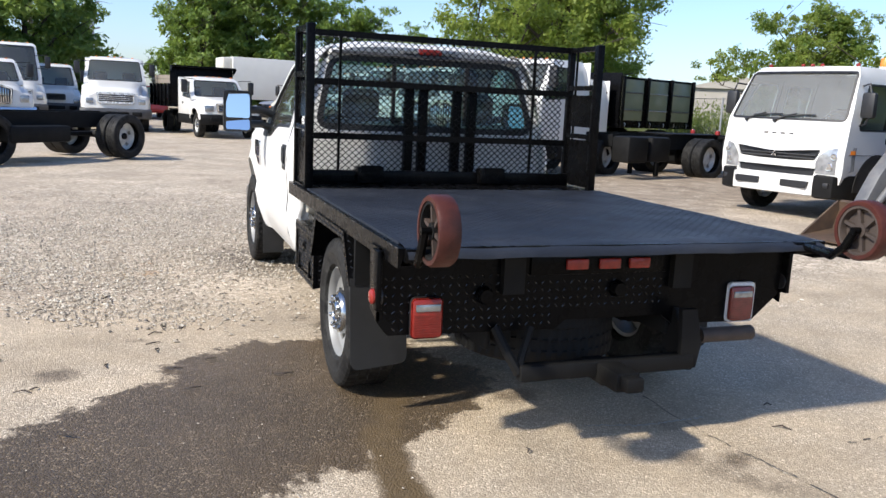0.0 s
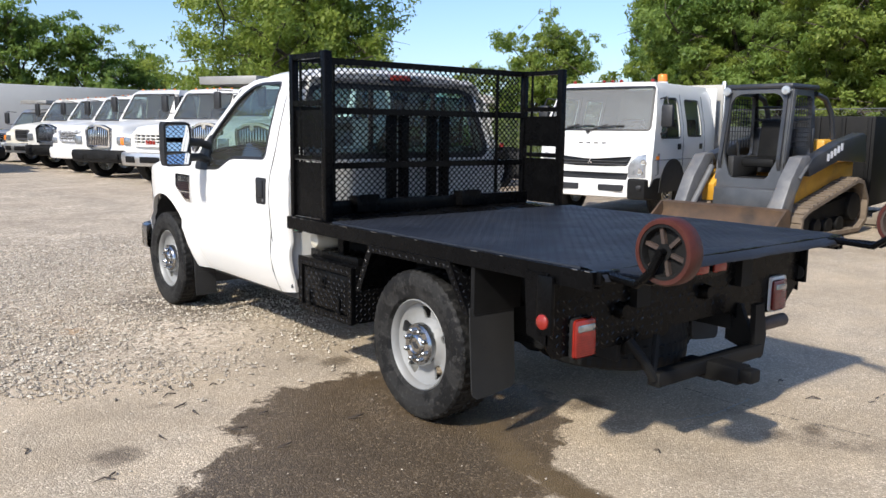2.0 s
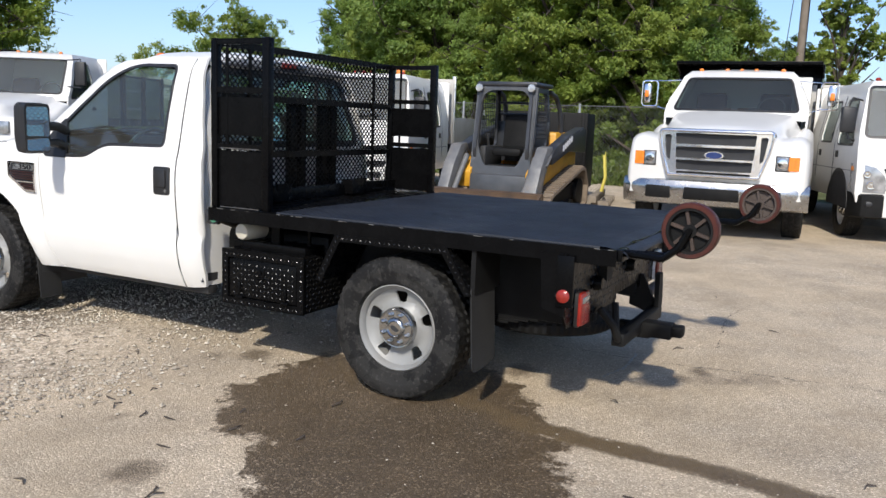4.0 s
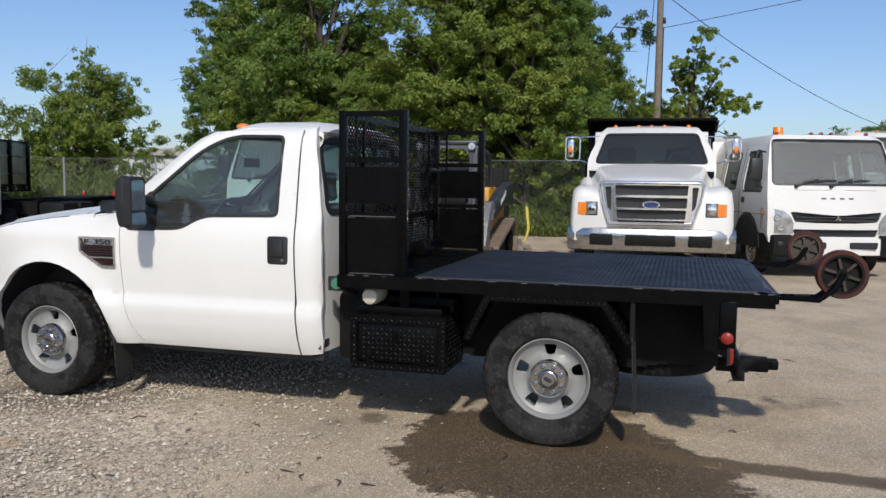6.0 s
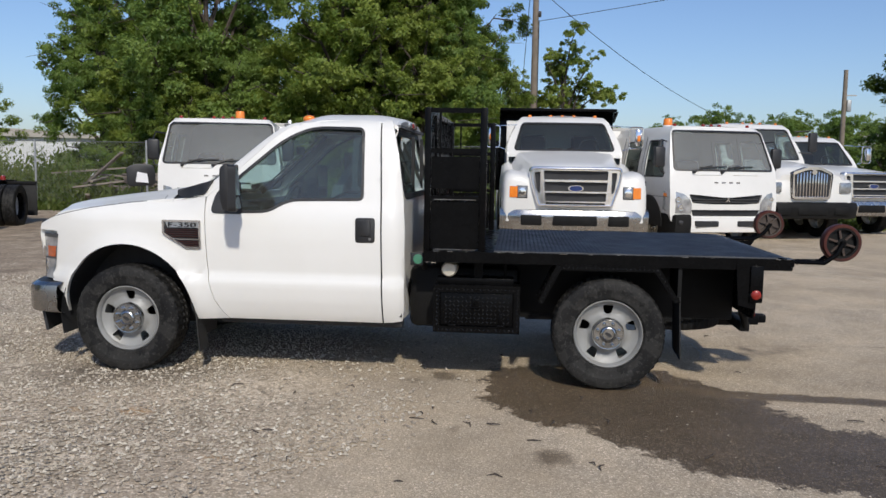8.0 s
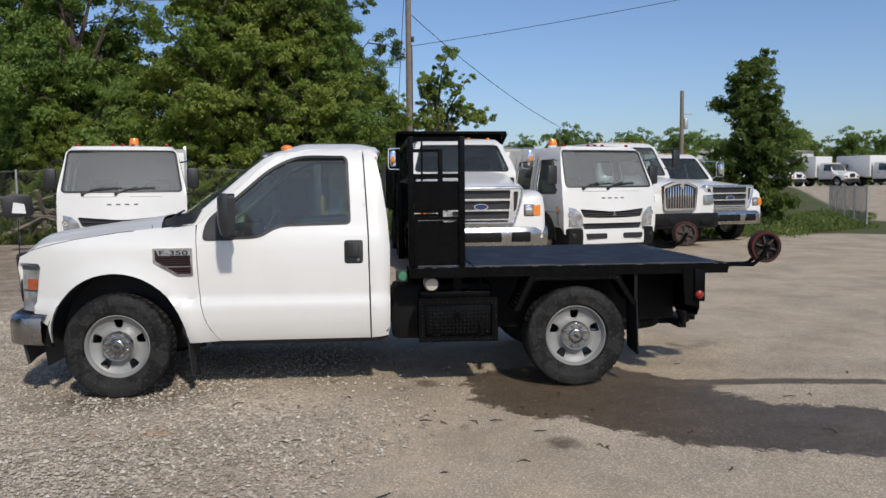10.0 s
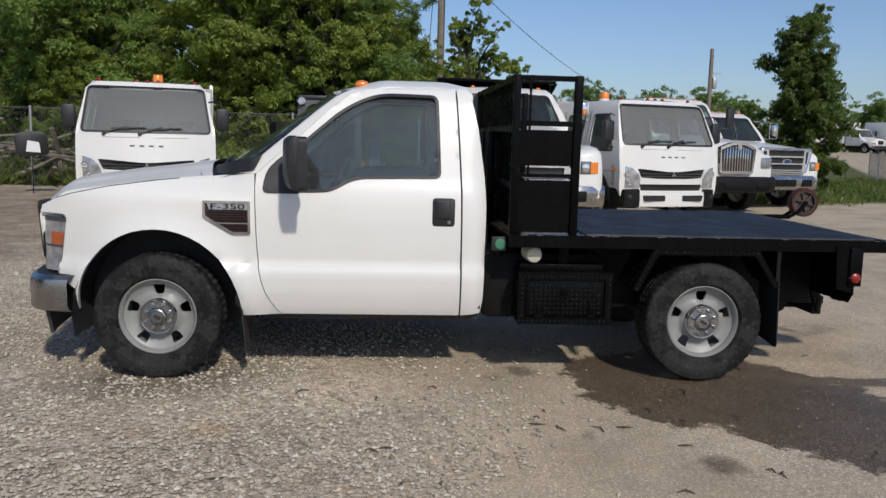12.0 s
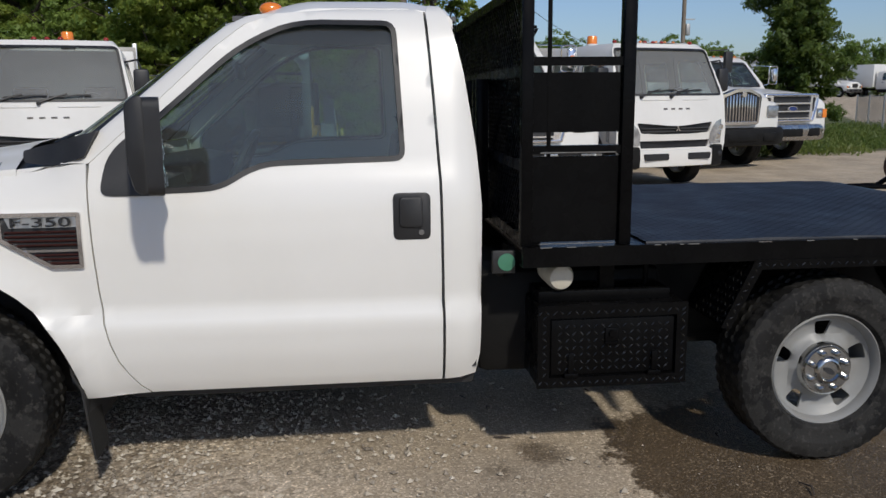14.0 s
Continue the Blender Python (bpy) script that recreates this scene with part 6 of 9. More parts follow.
def cabover(at, label):
    """A white cab-over truck with a crew cab."""
    t = thing("cabover_truck", label, "truck", at, group="cab-over trucks")
    W, zr, zb = 2.06, 2.23, 1.33
    L = 2.85
    front = [(0.45, -0.07), (0.95, -0.04), (1.44, -0.11), (2.12, -0.44), (2.23, -0.56)]
    sh = rounded([(-0.955, 1.45), (0.955, 1.45), (0.86, 2.15), (-0.86, 2.15)], 0.07, 4)
    win = [rounded([(-0.42, 1.33), (-1.22, 1.33), (-1.24, 1.98), (-0.72, 1.98)], 0.07, 3)]
    win.append(rounded([(-1.52, 1.36), (-2.15, 1.36), (-2.15, 1.97), (-1.52, 1.97)], 0.07, 3))
    slots = [rounded([(-0.71, 1.035), (-0.60, 1.028), (-0.10, 0.985), (0.10, 0.985), (0.60, 1.028), (0.71, 1.035), (0.64, 0.88), (0.3, 0.862), (-0.3, 0.862), (-0.64, 0.88)][::-1], 0.03, 3),
             rounded([(-0.63, 0.655), (0.63, 0.655), (0.66, 0.765), (-0.66, 0.765)], 0.02, 2)]
    fy, half, face = cab_shell(t, W, -L, front, 0.56, zb, zr, white_truck, win, 0.13, sh, slots, bow=0.12, tint=glass_dust_sheen)
    bm = B()
    box(bm, -0.75, 0.75, -0.22, -0.13, 0.62, 1.06)
    part("grille_backing", bm, plastic_black, t)
    bm = B()
    for z in (0.90, 0.945):
        loft(bm, [[(x, fy(z) - 0.12 * (abs(x) / 1.0) ** 2.4 + o, z + dz) for dz, o in ((-0.012, -0.03), (0, -0.005), (0.012, -0.03))] for x in np.linspace(-0.63, 0.63, 11)])
    part("grille_slats", bm, plastic_grey, t, "dark grille slats")
    bm = B()
    for k in range(3):
        a = radians(90 + 120 * k)
        prism(bm, [(0, 0.935), (0.03 * math.cos(a - 0.5), 0.935 + 0.03 * math.sin(a - 0.5)), (0.055 * math.cos(a), 0.935 + 0.055 * math.sin(a)), (0.03 * math.cos(a + 0.5), 0.935 + 0.03 * math.sin(a + 0.5))], -0.045, -0.022, "y")
    part("badge", bm, chrome, t, "three-pointed chrome badge")
    # dark bars where the maker's name stands
    for k in range(4):
        bm = B()
        x = -0.21 + 0.14 * k
        box(bm, x - 0.035, x + 0.035, face(x, 1.24)[1], face(x, 1.24)[1] + 0.006, 1.228, 1.252)
        part("name_bar", bm, steel_dull, t)
    bm = B()
    for x0, x1 in ((-0.62, -0.12), (0.12, 0.62)):
        loft(bm, [[Vector(face(x, z, o)) for z, o in ((1.365, 0.002), (1.372, 0.010), (1.38, 0.002))] for x in np.linspace(x0, x1, 5)])
    part("front_creases", bm, white_truck, t)
    # bumper: white middle and dark ends
    bm = B()
    rows = []
    for u in np.linspace(-1, 1, 17):
        x = u * 0.70
        y = 0.0 - 0.05 * abs(u) ** 2
        rows.append([(x, y - 0.1, 0.36), (x, y, 0.38), (x, y + 0.012, 0.50), (x, y, 0.625), (x, y - 0.06, 0.64)])
    loft(bm, rows)
    bump = part("bumper", bm, white_truck, t, "white bumper with dark ends")
    for s in (-1, 1):
        bm = B()
        loft(bm, [[(s * x, y - 0.10, 0.34), (s * x, y, 0.37), (s * x, y + 0.014, 0.52), (s * x, y, 0.66), (s * x, y - 0.08, 0.69)] for x, y in ((0.68, -0.04), (0.80, -0.06), (0.94, -0.11), (1.02, -0.24), (1.03, -0.50))])
        end = part("bumper_end", bm, black_flat, bump)
        bm = B()
        prism(bm, rounded([(s * 0.18, 0.475), (s * 0.60, 0.475), (s * 0.62, 0.575), (s * 0.18, 0.575)], 0.02, 2), -0.06, 0.012, "y")
        part("bumper_slot", bm, plastic_black, bump)
        bm = B()
        box(bm, s * 0.76, s * 0.90, -0.12, -0.055, 0.50, 0.58, 0.02)
        part("fog_lamp", bm, plastic_black, end)
        # headlight
        bm = B()
        loft(bm, [[(s * x, fy(z) - 0.12 * x ** 2.4 + 0.014 + dy, z) for z in np.linspace(lz, hz, 6)] for x, lz, hz, dy in ((0.66, 0.70, 0.86, 0), (0.70, 0.70, 0.95, 0), (0.80, 0.70, 1.04, 0), (0.92, 0.70, 1.07, 0), (0.985, 0.71, 1.08, -0.04), (1.028, 0.73, 1.085, -0.14), (1.034, 0.76, 1.085, -0.26))])
        lamp = part("headlight", bm, lens_bright, t, "clear swept headlamp")
        for hx, hz_, hr in ((0.84, 0.80, 0.06), (0.90, 0.945, 0.05)):
            bm = B()
            yy = fy(hz_) - 0.12 * hx ** 2.4 + 0.016
            lathe(bm, [(yy, hr), (yy + 0.004, hr * 0.9), (yy + 0.002, hr * 0.5), (yy + 0.005, 0.004)], 16, "y", m=Matrix.Translation((s * hx, 0, hz_)))
            part("reflector", bm, chrome, lamp)
        bm = B()
        loft(bm, [[(s * x, fy(z) - 0.12 * x ** 2.4 + 0.018 + dy, z) for z in (0.985, 1.045)] for x, dy in ((0.985, -0.04), (1.03, -0.14), (1.036, -0.25))])
        part("turn_signal", bm, lens_amber, lamp)
        bm = B()
        box(bm, s * 1.14 - 0.10, s * 1.14 + 0.10, -0.47, -0.36, 1.50, 1.86, 0.04)
        mir = part("mirror", bm, plastic_black, t, "black side mirror")
        bm = B()
        tube(bm, [(s * 0.96, -0.45, 1.38), (s * 1.12, -0.40, 1.42), (s * 1.16, -0.41, 1.55)], 0.016, 6)
        part("mirror_arm", bm, plastic_black, mir)
        bm = B()
        tube(bm, [(s * 0.90, -0.60, 1.95), (s * 1.10, -0.44, 1.98), (s * 1.15, -0.42, 1.84)], 0.014, 6)
        part("mirror_arm", bm, plastic_black, mir)
        # door lines, handles and arch
        bm = B()
        for y in (-1.36, -2.30):
            for z0_, z1_ in ((0.80, 1.3), (1.3, 2.05)):
                tube(bm, [(s * (half(y, z) + 0.001), y, z) for z in np.linspace(z0_, z1_, 4)], 0.006, 4)
        tube(bm, [(s * (half(y, 0.98) + 0.001), y, 0.98) for y in np.linspace(-0.25, -L + 0.2, 6)], 0.006, 4)
        part("door_seam", bm, plastic_grey, t)
        for y in (-1.20, -2.14):
            bm = B()
            box(bm, s * 1.015, s * 1.042, y - 0.07, y + 0.07, 1.14, 1.24, 0.02)
            part("door_handle", bm, plastic_black, t)
        bm = B()
        prism(bm, [(-0.98 + 0.50 * math.cos(radians(a)), 0.45 + 0.52 * math.sin(radians(a))) for a in range(0, 181, 15)], s * 0.80, s * 1.034, "x")
        part("wheel_arch", bm, cab_dark, t, "dark front wheel arch")
        bm = B()
        ang = range(0, 181, 12)
        loft(bm, [[(s * 1.037, -0.98 + r * math.cos(radians(a)), 0.45 + r * 1.03 * math.sin(radians(a))) for r in (0.49, 0.53)] for a in ang])
        bmesh.ops.solidify(bm, geom=bm.faces[:], thickness=0.012)
        part("arch_lip", bm, plastic_black, t)
        bm = B()
        x0 = 0.10 + 0.52 * (s > 0)
        tube(bm, [Vector(face(x, z)) + Vector((0, 0.03, 0)) for x, z in ((x0, 1.43), (x0 - 0.20, 1.50), (x0 - 0.34, 1.535))], 0.013, 6)
        tube(bm, [Vector(face(x0 + q, 1.50 + 0.02 * (q < -0.3))) + Vector((0, 0.022, 0)) for q in (-0.62, -0.46, -0.30, -0.12)], 0.012, 5)
        lathe(bm, [(face(x0, 1.42)[1], 0.03), (face(x0, 1.42)[1] + 0.04, 0.022)], 10, "y", m=Matrix.Translation((x0, 0, 1.42)))
        part("wiper", bm, plastic_black, t)
    roof_lamps(t, (-0.72, -0.16, 0.0, 0.16, 0.72), -0.72, 2.255, lens_red, 0.03)
    axle_wheels(t, -0.98, 0.86, MID_TYRE, MID_RIM, 0.40)
    axle_wheels(t, -4.6, 0.86, MID_TYRE, MID_RIM, 0.40, True)
    frame_rails(t, -6.2, -0.5, 0.38, 0.55, 0.75)
    bm = B()
    lathe(bm, [(2.22, 0.10), (2.34, 0.10), (2.35, 0.085)], 16, "z", m=Matrix.Translation((-0.08, -2.55, 0)))
    beacon = part("beacon", bm, sign_white, t, "amber roof beacon")
    bm = B()
    lathe(bm, [(2.35, 0.092), (2.47, 0.086), (2.485, 0.075), (2.486, 0.002)], 16, "z", m=Matrix.Translation((-0.08, -2.55, 0)))
    part("beacon_dome", bm, lens_amber, beacon)
    # aluminium body with posts
    bm = B()
    box(bm, -1.03, 1.03, -6.3, -L - 0.25, 0.85, 1.02, 0.01)
    bed = part("body_floor", bm, black_flat, t)
    bm = B()
    box(bm, -1.03, 1.03, -L - 0.31, -L - 0.25, 1.02, 2.30, 0.01)
    part("bulkhead", bm, alu_box, bed, "grey aluminium bulkhead")
    for s in (-1, 1):
        bm = B()
        box(bm, s * 1.0, s * 1.03, -6.3, -L - 0.32, 1.02, 1.55, 0.005)
        part("body_side", bm, alu_box, bed)
        bm = B()
        box(bm, s * 0.98, s * 1.05, -L - 0.36, -L - 0.28, 1.02, 2.36, 0.01)
        part("corner_post", bm, alloy, bed)
    return t


def nose(t, W, yw, r_arch, hood_l, h_front, h_cowl, paint, z_low=0.62):
    """Hood and fenders in one shell, arched over the front wheels, and closed by a face."""
    h = W / 2
    rows = []
    ys = np.linspace(-0.12, -hood_l, 20)
    for y in ys:
        f = (-0.12 - y) / (hood_l - 0.12)
        hz = h_front + (h_cowl - h_front) * f ** 0.85
        k = smooth01(f / 0.30)
        pinch = 0.28 * (1 - math.sqrt(max(0.0, 1 - (1 - min(1, f / 0.25)) ** 2)))
        w = h - pinch * 0.55
        wh = h * (0.66 + 0.10 * f)
        hz -= 0.10 * (1 - smooth01(f / 0.12))
        zf = h_front - 0.22 + 0.04 * f
        zf += (hz - 0.16 - zf) * smooth01((f - 0.55) / 0.4)
        zf = min(zf, hz - 0.15)
        dy = abs(y - yw)
        zl = z_low if dy > r_arch else max(z_low, 0.47 + math.sqrt(r_arch ** 2 - dy ** 2))
        zl = min(zl, zf - 0.03)
        sec = [(w, zl), (w + 0.01, (zl + zf) / 2), (w - 0.02, zf - 0.03), (w - 0.09, zf + 0.02), (max(wh + 0.05, w - 0.28), zf + 0.05), (wh, hz - 0.10), (wh - 0.06, hz - 0.02), (wh * 0.6, hz + 0.015), (0, hz + 0.03)]
        rows.append([(x, y, z) for x, z in sec] + [(-x, y, z) for x, z in sec[-2::-1]])
    bm = B()
    loft(bm, rows)
    vs = [bm.verts.new(p) for p in rows[0]]
    bm.faces.new(vs)
    bmesh.ops.remove_doubles(bm, verts=bm.verts[:], dist=0.0005)
    bmesh.ops.recalc_face_normals(bm, faces=bm.faces[:])
    return part("hood", bm, paint, t, "sloping hood with rounded fenders", angle=55)


def grille_horizontal(t, w0, w1, z0, z1, n, y=0.0, bar=None, frame=True, badge=True, wide=0.06):
    """Bars across, in a bright frame that narrows downwards."""
    bm = B()
    prism(bm, rounded([(-w0, z0), (w0, z0), (w1, z1), (-w1, z1)], 0.06, 3), y - 0.20, y - 0.10, "y")
    g = part("grille", bm, plastic_black, t, "black grille with bright bars")
    out = rounded([(-w0, z0), (w0, z0), (w1, z1), (-w1, z1)], 0.08, 4)
    if frame:
        bm = sheet(out, [offset_in(out, wide)], lambda x, z: (x, y - 0.02 - 0.05 * (x / w1) ** 2, z), 0.08, (0, -0.06, 0))
        part("grille_frame", bm, bar or grille_metal, g, "chrome grille surround")
    for k in range(n):
        f = (k + 1) / (n + 1)
        z, w = z0 + (z1 - z0) * f, w0 + (w1 - w0) * f - wide * 0.8
        bm = B()
        hh = (z1 - z0) / (n + 1) * 0.25
        loft(bm, [[(x, y + o - 0.05 * (x / w1) ** 2, z + dz) for dz, o in ((-hh, -0.06), (-hh * 0.75, -0.030), (-hh * 0.2, -0.018), (hh * 0.75, -0.034), (hh, -0.07))] for x in np.linspace(-w, w, 9)])
        part("grille_bar", bm, bar or grille_metal, g)
    if badge:
        bm = B()
        zc = (z0 + z1) / 2
        prism(bm, [(0.105 * math.cos(a), zc + 0.042 * math.sin(a)) for a in np.linspace(0, 2 * math.pi, 20, endpoint=False)], y - 0.03, y + 0.0, "y")
        part("badge", bm, surf_blue, g, "oval badge")
    return g


def nose_broad(t, W, yw, r_arch, hood_l, hf, hc, paint, z_low):
    """A wide hood between rounded fenders: each section runs from the wheel arch over the fender's crest and a valley to the hood."""
    h = W / 2
    rows = []
    for f in np.concatenate([np.linspace(0, 0.16, 8), np.linspace(0.19, 1, 24)]):
        y = -0.06 - f * (hood_l - 0.06)
        k = math.sqrt(max(0.0, 1 - (1 - min(1.0, f / 0.16)) ** 2))
        w = h - 0.09 * (1 - k)
        hz = hf + (hc - hf) * f ** 0.9 - 0.05 * (1 - k)
        crest = hf - 0.09 + 0.05 * math.sin(math.pi * min(1.0, f / 0.75)) - 0.10 * (1 - k)
        crest += (hz - 0.20 - crest) * smooth01((f - 0.55) / 0.45)
        wh = 0.70 + 0.20 * f
        xv = min(wh + 0.10, w - 0.20)
        valley = min(crest - 0.03, hz - 0.09)
        dy = abs(y - yw)
        zl = z_low if dy > r_arch else max(z_low, 0.47 + math.sqrt(r_arch ** 2 - dy ** 2))
        zl = min(zl, crest - 0.12)
        d = crest - zl
        sec = [(w, zl), (w + 0.015, zl + 0.35 * d), (w + 0.005, zl + 0.65 * d), (w - 0.025, crest - 0.07), (w - 0.08, crest - 0.02), (w - 0.15, crest), ((w - 0.15 + xv) / 2, (crest + valley) / 2 + 0.008), (xv, valley),
               (min(wh + 0.03, xv - 0.02), valley + 0.3 * (hz - valley)), (wh - 0.02, hz - 0.05), (wh - 0.07, hz - 0.012), (wh * 0.66, hz + 0.012), (wh * 0.33, hz + 0.026), (0, hz + 0.03)]
        rows.append([(x, y, z) for x, z in sec] + [(-x, y, z) for x, z in sec[-2::-1]])
    bm = B()
    loft(bm, rows)
    bm.faces.new([bm.verts.new(p) for p in rows[0]])
    bmesh.ops.remove_doubles(bm, verts=bm.verts[:], dist=0.0005)
    bmesh.ops.recalc_face_normals(bm, faces=bm.faces[:])
    return part("hood", bm, paint, t, "wide sloping hood between rounded fenders", angle=55)


def grille_broad(t, w0, w1, z0, z1):
    """A bright plate with four wide slots and two slanted side vents, in a rounded surround, before a dark backing."""
    out = rounded([(-w0, z0), (w0, z0), (w1 * 0.97, z0 + (z1 - z0) * 0.62), (w1, z1), (-w1, z1), (-w1 * 0.97, z0 + (z1 - z0) * 0.62)], [0.04, 0.04, 0.12, 0.10, 0.10, 0.12], 5)

    def bowed(x, z, o=0.0):
        return (x, o - 0.05 * (x / w1) ** 2, z)

    hgt = z1 - z0
    slots = []
    for a, b, w in ((0.02, 0.12, 0.47), (0.155, 0.355, 0.485), (0.40, 0.625, 0.50), (0.68, 0.90, 0.51)):
        slots.append(rounded([(-w, z0 + a * hgt), (w, z0 + a * hgt), (w + 0.01, z0 + b * hgt), (-w - 0.01, z0 + b * hgt)], 0.016, 2))
    for q in (-1, 1):
        v = [(q * 0.575, z0 + 0.33 * hgt), (q * 0.625, z0 + 0.40 * hgt), (q * 0.665, z0 + 0.86 * hgt), (q * 0.575, z0 + 0.86 * hgt)]
        slots.append(rounded(v if q > 0 else v[::-1], 0.02, 2))
    bm = B()
    prism(bm, offset_in(out, 0.03), -0.058, -0.040, "y")
    g = part("grille", bm, plastic_black, t, "black grille behind heavy chrome bars")
    part("grille_plate", sheet(offset_in(out, 0.045), slots, lambda x, z: bowed(x, z, 0.034), 0.05, (0, -0.05, 0)), bright_chrome, g, "bright slotted grille plate")
    bm = B()
    rings = []
    for f, o in ((0.0, -0.07), (0.04, 0.02), (0.3, 0.058), (0.6, 0.066), (0.9, 0.048), (1.0, 0.01)):
        rings.append([bowed(x, z, o) for x, z in (offset_in(dense(out, 0.06), 0.055 * f) if f else dense(out, 0.06))])
    loft(bm, rings, close=True)
    part("grille_frame", bm, bright_chrome, g, "heavy chrome surround")
    zc = z0 + hgt * 0.47
    for r, y0, y1, m in ((1.0, -0.03, 0.042, bright_chrome), (0.84, 0.042, 0.048, surf_blue)):
        bm = B()
        prism(bm, [(0.125 * r * math.cos(a), zc + 0.052 * r * math.sin(a)) for a in np.linspace(0, 2 * math.pi, 24, endpoint=False)], y0, y1, "y")
        part("badge", bm, m, g, "oval badge")
    return g


def block_lamps(t, x0, x1, x2, z0, z1, y):
    """A clear headlamp beside an amber corner lamp, in a dark bezel."""
    for s in (-1, 1):
        bm = B()
        box(bm, s * (x0 - 0.015), s * (x1 + 0.02), y - 0.10, y + 0.004, z0 - 0.014, z1 + 0.014, 0.012)
        lamp = part("headlight", bm, plastic_black, t, "headlamp in a dark bezel")
        bm = B()
        box(bm, s * x0, s * x1, y - 0.05, y + 0.016, z0, z1, 0.014)
        part("lens", bm, lens_clear, lamp, "clear headlamp lens")
        bm = B()
        lathe(bm, [(y + 0.017, 0.062), (y + 0.020, 0.05), (y + 0.0185, 0.02), (y + 0.021, 0.002)], 18, "y", m=Matrix.Translation((s * (x0 + x1) / 2, 0, (z0 + z1) / 2)))
        part("reflector", bm, chrome, lamp)
        bm = B()
        loft(bm, [[(s * x, y + o, z) for z in (z0, (z0 + z1) / 2, z1)] for x, o in ((x1 + 0.006, -0.06), (x1 + 0.006, 0.014), (x2 - 0.03, 0.002), (x2, -0.04), (x2 + 0.012, -0.16))])
        part("turn_signal", bm, lens_amber, lamp, "amber corner lamp")


def loop_mirror(t, s, xc, y, z0, z1, lamp=True):
    """A tall mirror head inside a bright tube loop braced to the door."""
    bm = B()
    xi, xo = xc - 0.10, xc + 0.14
    tube(bm, [(s * x, y, z) for x, z in rounded([(xi, z0), (xo, z0), (xo, z1), (xi, z1)], 0.05, 3)], 0.014, 8, closed=True)
    m = part("mirror", bm, chrome, t, "tall side mirror in a chrome tube loop")
    bm = B()
    box(bm, s * (xc - 0.005), s * (xc + 0.115), y - 0.06, y + 0.05, z0 + 0.05, z1 - 0.04, 0.035)
    head = part("mirror_head", bm, chrome, m)
    if lamp:
        bm = B()
        box(bm, s * (xc + 0.03), s * (xc + 0.09), y + 0.045, y + 0.065, (z0 + z1) / 2 - 0.06, (z0 + z1) / 2 + 0.05, 0.012)
        part("amber_lamp", bm, lens_amber, head)
    bm = B()
    box(bm, s * (xc + 0.005), s * (xc + 0.105), y - 0.066, y - 0.058, z0 + 0.08, z1 - 0.07)
    part("mirror_glass", bm, mirror_glass, head)
    for za, zb_, dy in ((z1, z1 + 0.03, -0.25), (z0, z0 - 0.10, -0.15)):
        bm = B()
        tube(bm, [(s * xi, y, za), (s * (xi - 0.32), y + dy, zb_)], 0.008, 6)
        part("mirror_brace", bm, chrome, m)
    return m


def grille_vertical(t, w, z0, z1, n, y=0.0):
    """Upright bright bars in a bright frame with a peaked top."""
    out = rounded([(-w * 0.9, z0), (w * 0.9, z0), (w, z1 - 0.12), (0.16, z1), (-0.16, z1), (-w, z1 - 0.12)], 0.07, 3)
    bm = B()
    prism(bm, out, y - 0.16, y - 0.06, "y")
    g = part("grille", bm, plastic_black, t, "chrome grille of upright bars")
    part("grille_frame", sheet(out, [offset_in(out, 0.055)], lambda x, z: (x, y - 0.01 - 0.06 * (x / w) ** 2, z), 0.08, (0, -0.06, 0)), chrome, g)
    for k in range(n):
        x = -w * 0.84 + 2 * w * 0.84 * k / (n - 1)
        bm = B()
        box(bm, x - w * 0.035, x + w * 0.035, y - 0.08 - 0.05 * (x / w) ** 2, y - 0.035 - 0.05 * (x / w) ** 2, z0 + 0.05, z1 - 0.08 - 0.10 * max(0, abs(x) / w - 0.15), 0.008)
        part("grille_bar", bm, grille_metal, g)
    bm = B()
    prism(bm, [(0.055 * math.cos(a), z1 - 0.10 + 0.055 * math.sin(a)) for a in np.linspace(0, 2 * math.pi, 16, endpoint=False)], y - 0.03, y + 0.005, "y")
    part("badge", bm, chrome, g)
    return g


def straight_bumper(t, W, z0, z1, mat, slots=True):
    bm = B()
    rows = []
    for u in np.linspace(-1, 1, 19):
        x = u * W / 2
        y = 0.02 - 0.16 * abs(u) ** 5
        d = z1 - z0
        rows.append([(x, y - 0.10, z0), (x, y - 0.03, z0 + 0.02), (x, y - 0.005, z0 + 0.3 * d), (x, y + 0.014, z0 + 0.62 * d), (x, y + 0.008, z0 + 0.76 * d), (x, y - 0.022, z1 - 0.025), (x, y - 0.10, z1)])
    loft(bm, rows)
    b = part("bumper", bm, mat, t, "full-width front bumper")
    if slots:
        for x0, x1 in ((-W * 0.36, -W * 0.22), (-W * 0.15, W * 0.15), (W * 0.22, W * 0.36)):
            bm = B()
            box(bm, x0, x1, -0.02, 0.036, z0 + 0.09, z1 - 0.10, 0.02)
            part("bumper_slot", bm, black_flat, b)
    return b


def headlamps(t, x, z, w, h, y, amber=True):
    for s in (-1, 1):
        bm = B()
        box(bm, s * x - w / 2, s * x + w / 2, y - 0.10, y + 0.01, z - h / 2, z + h / 2, 0.03)
        lamp = part("headlight", bm, lens_clear, t, "clear headlamp")
        if amber:
            bm = B()
            xa = s * (x + w / 2 + 0.075)
            box(bm, xa - 0.07, xa + 0.07, y - 0.16, y - 0.015, z - h / 2 + 0.005, z + h / 2 - 0.005, 0.03)
            part("turn_signal", bm, lens_amber, lamp, "amber corner lamp")


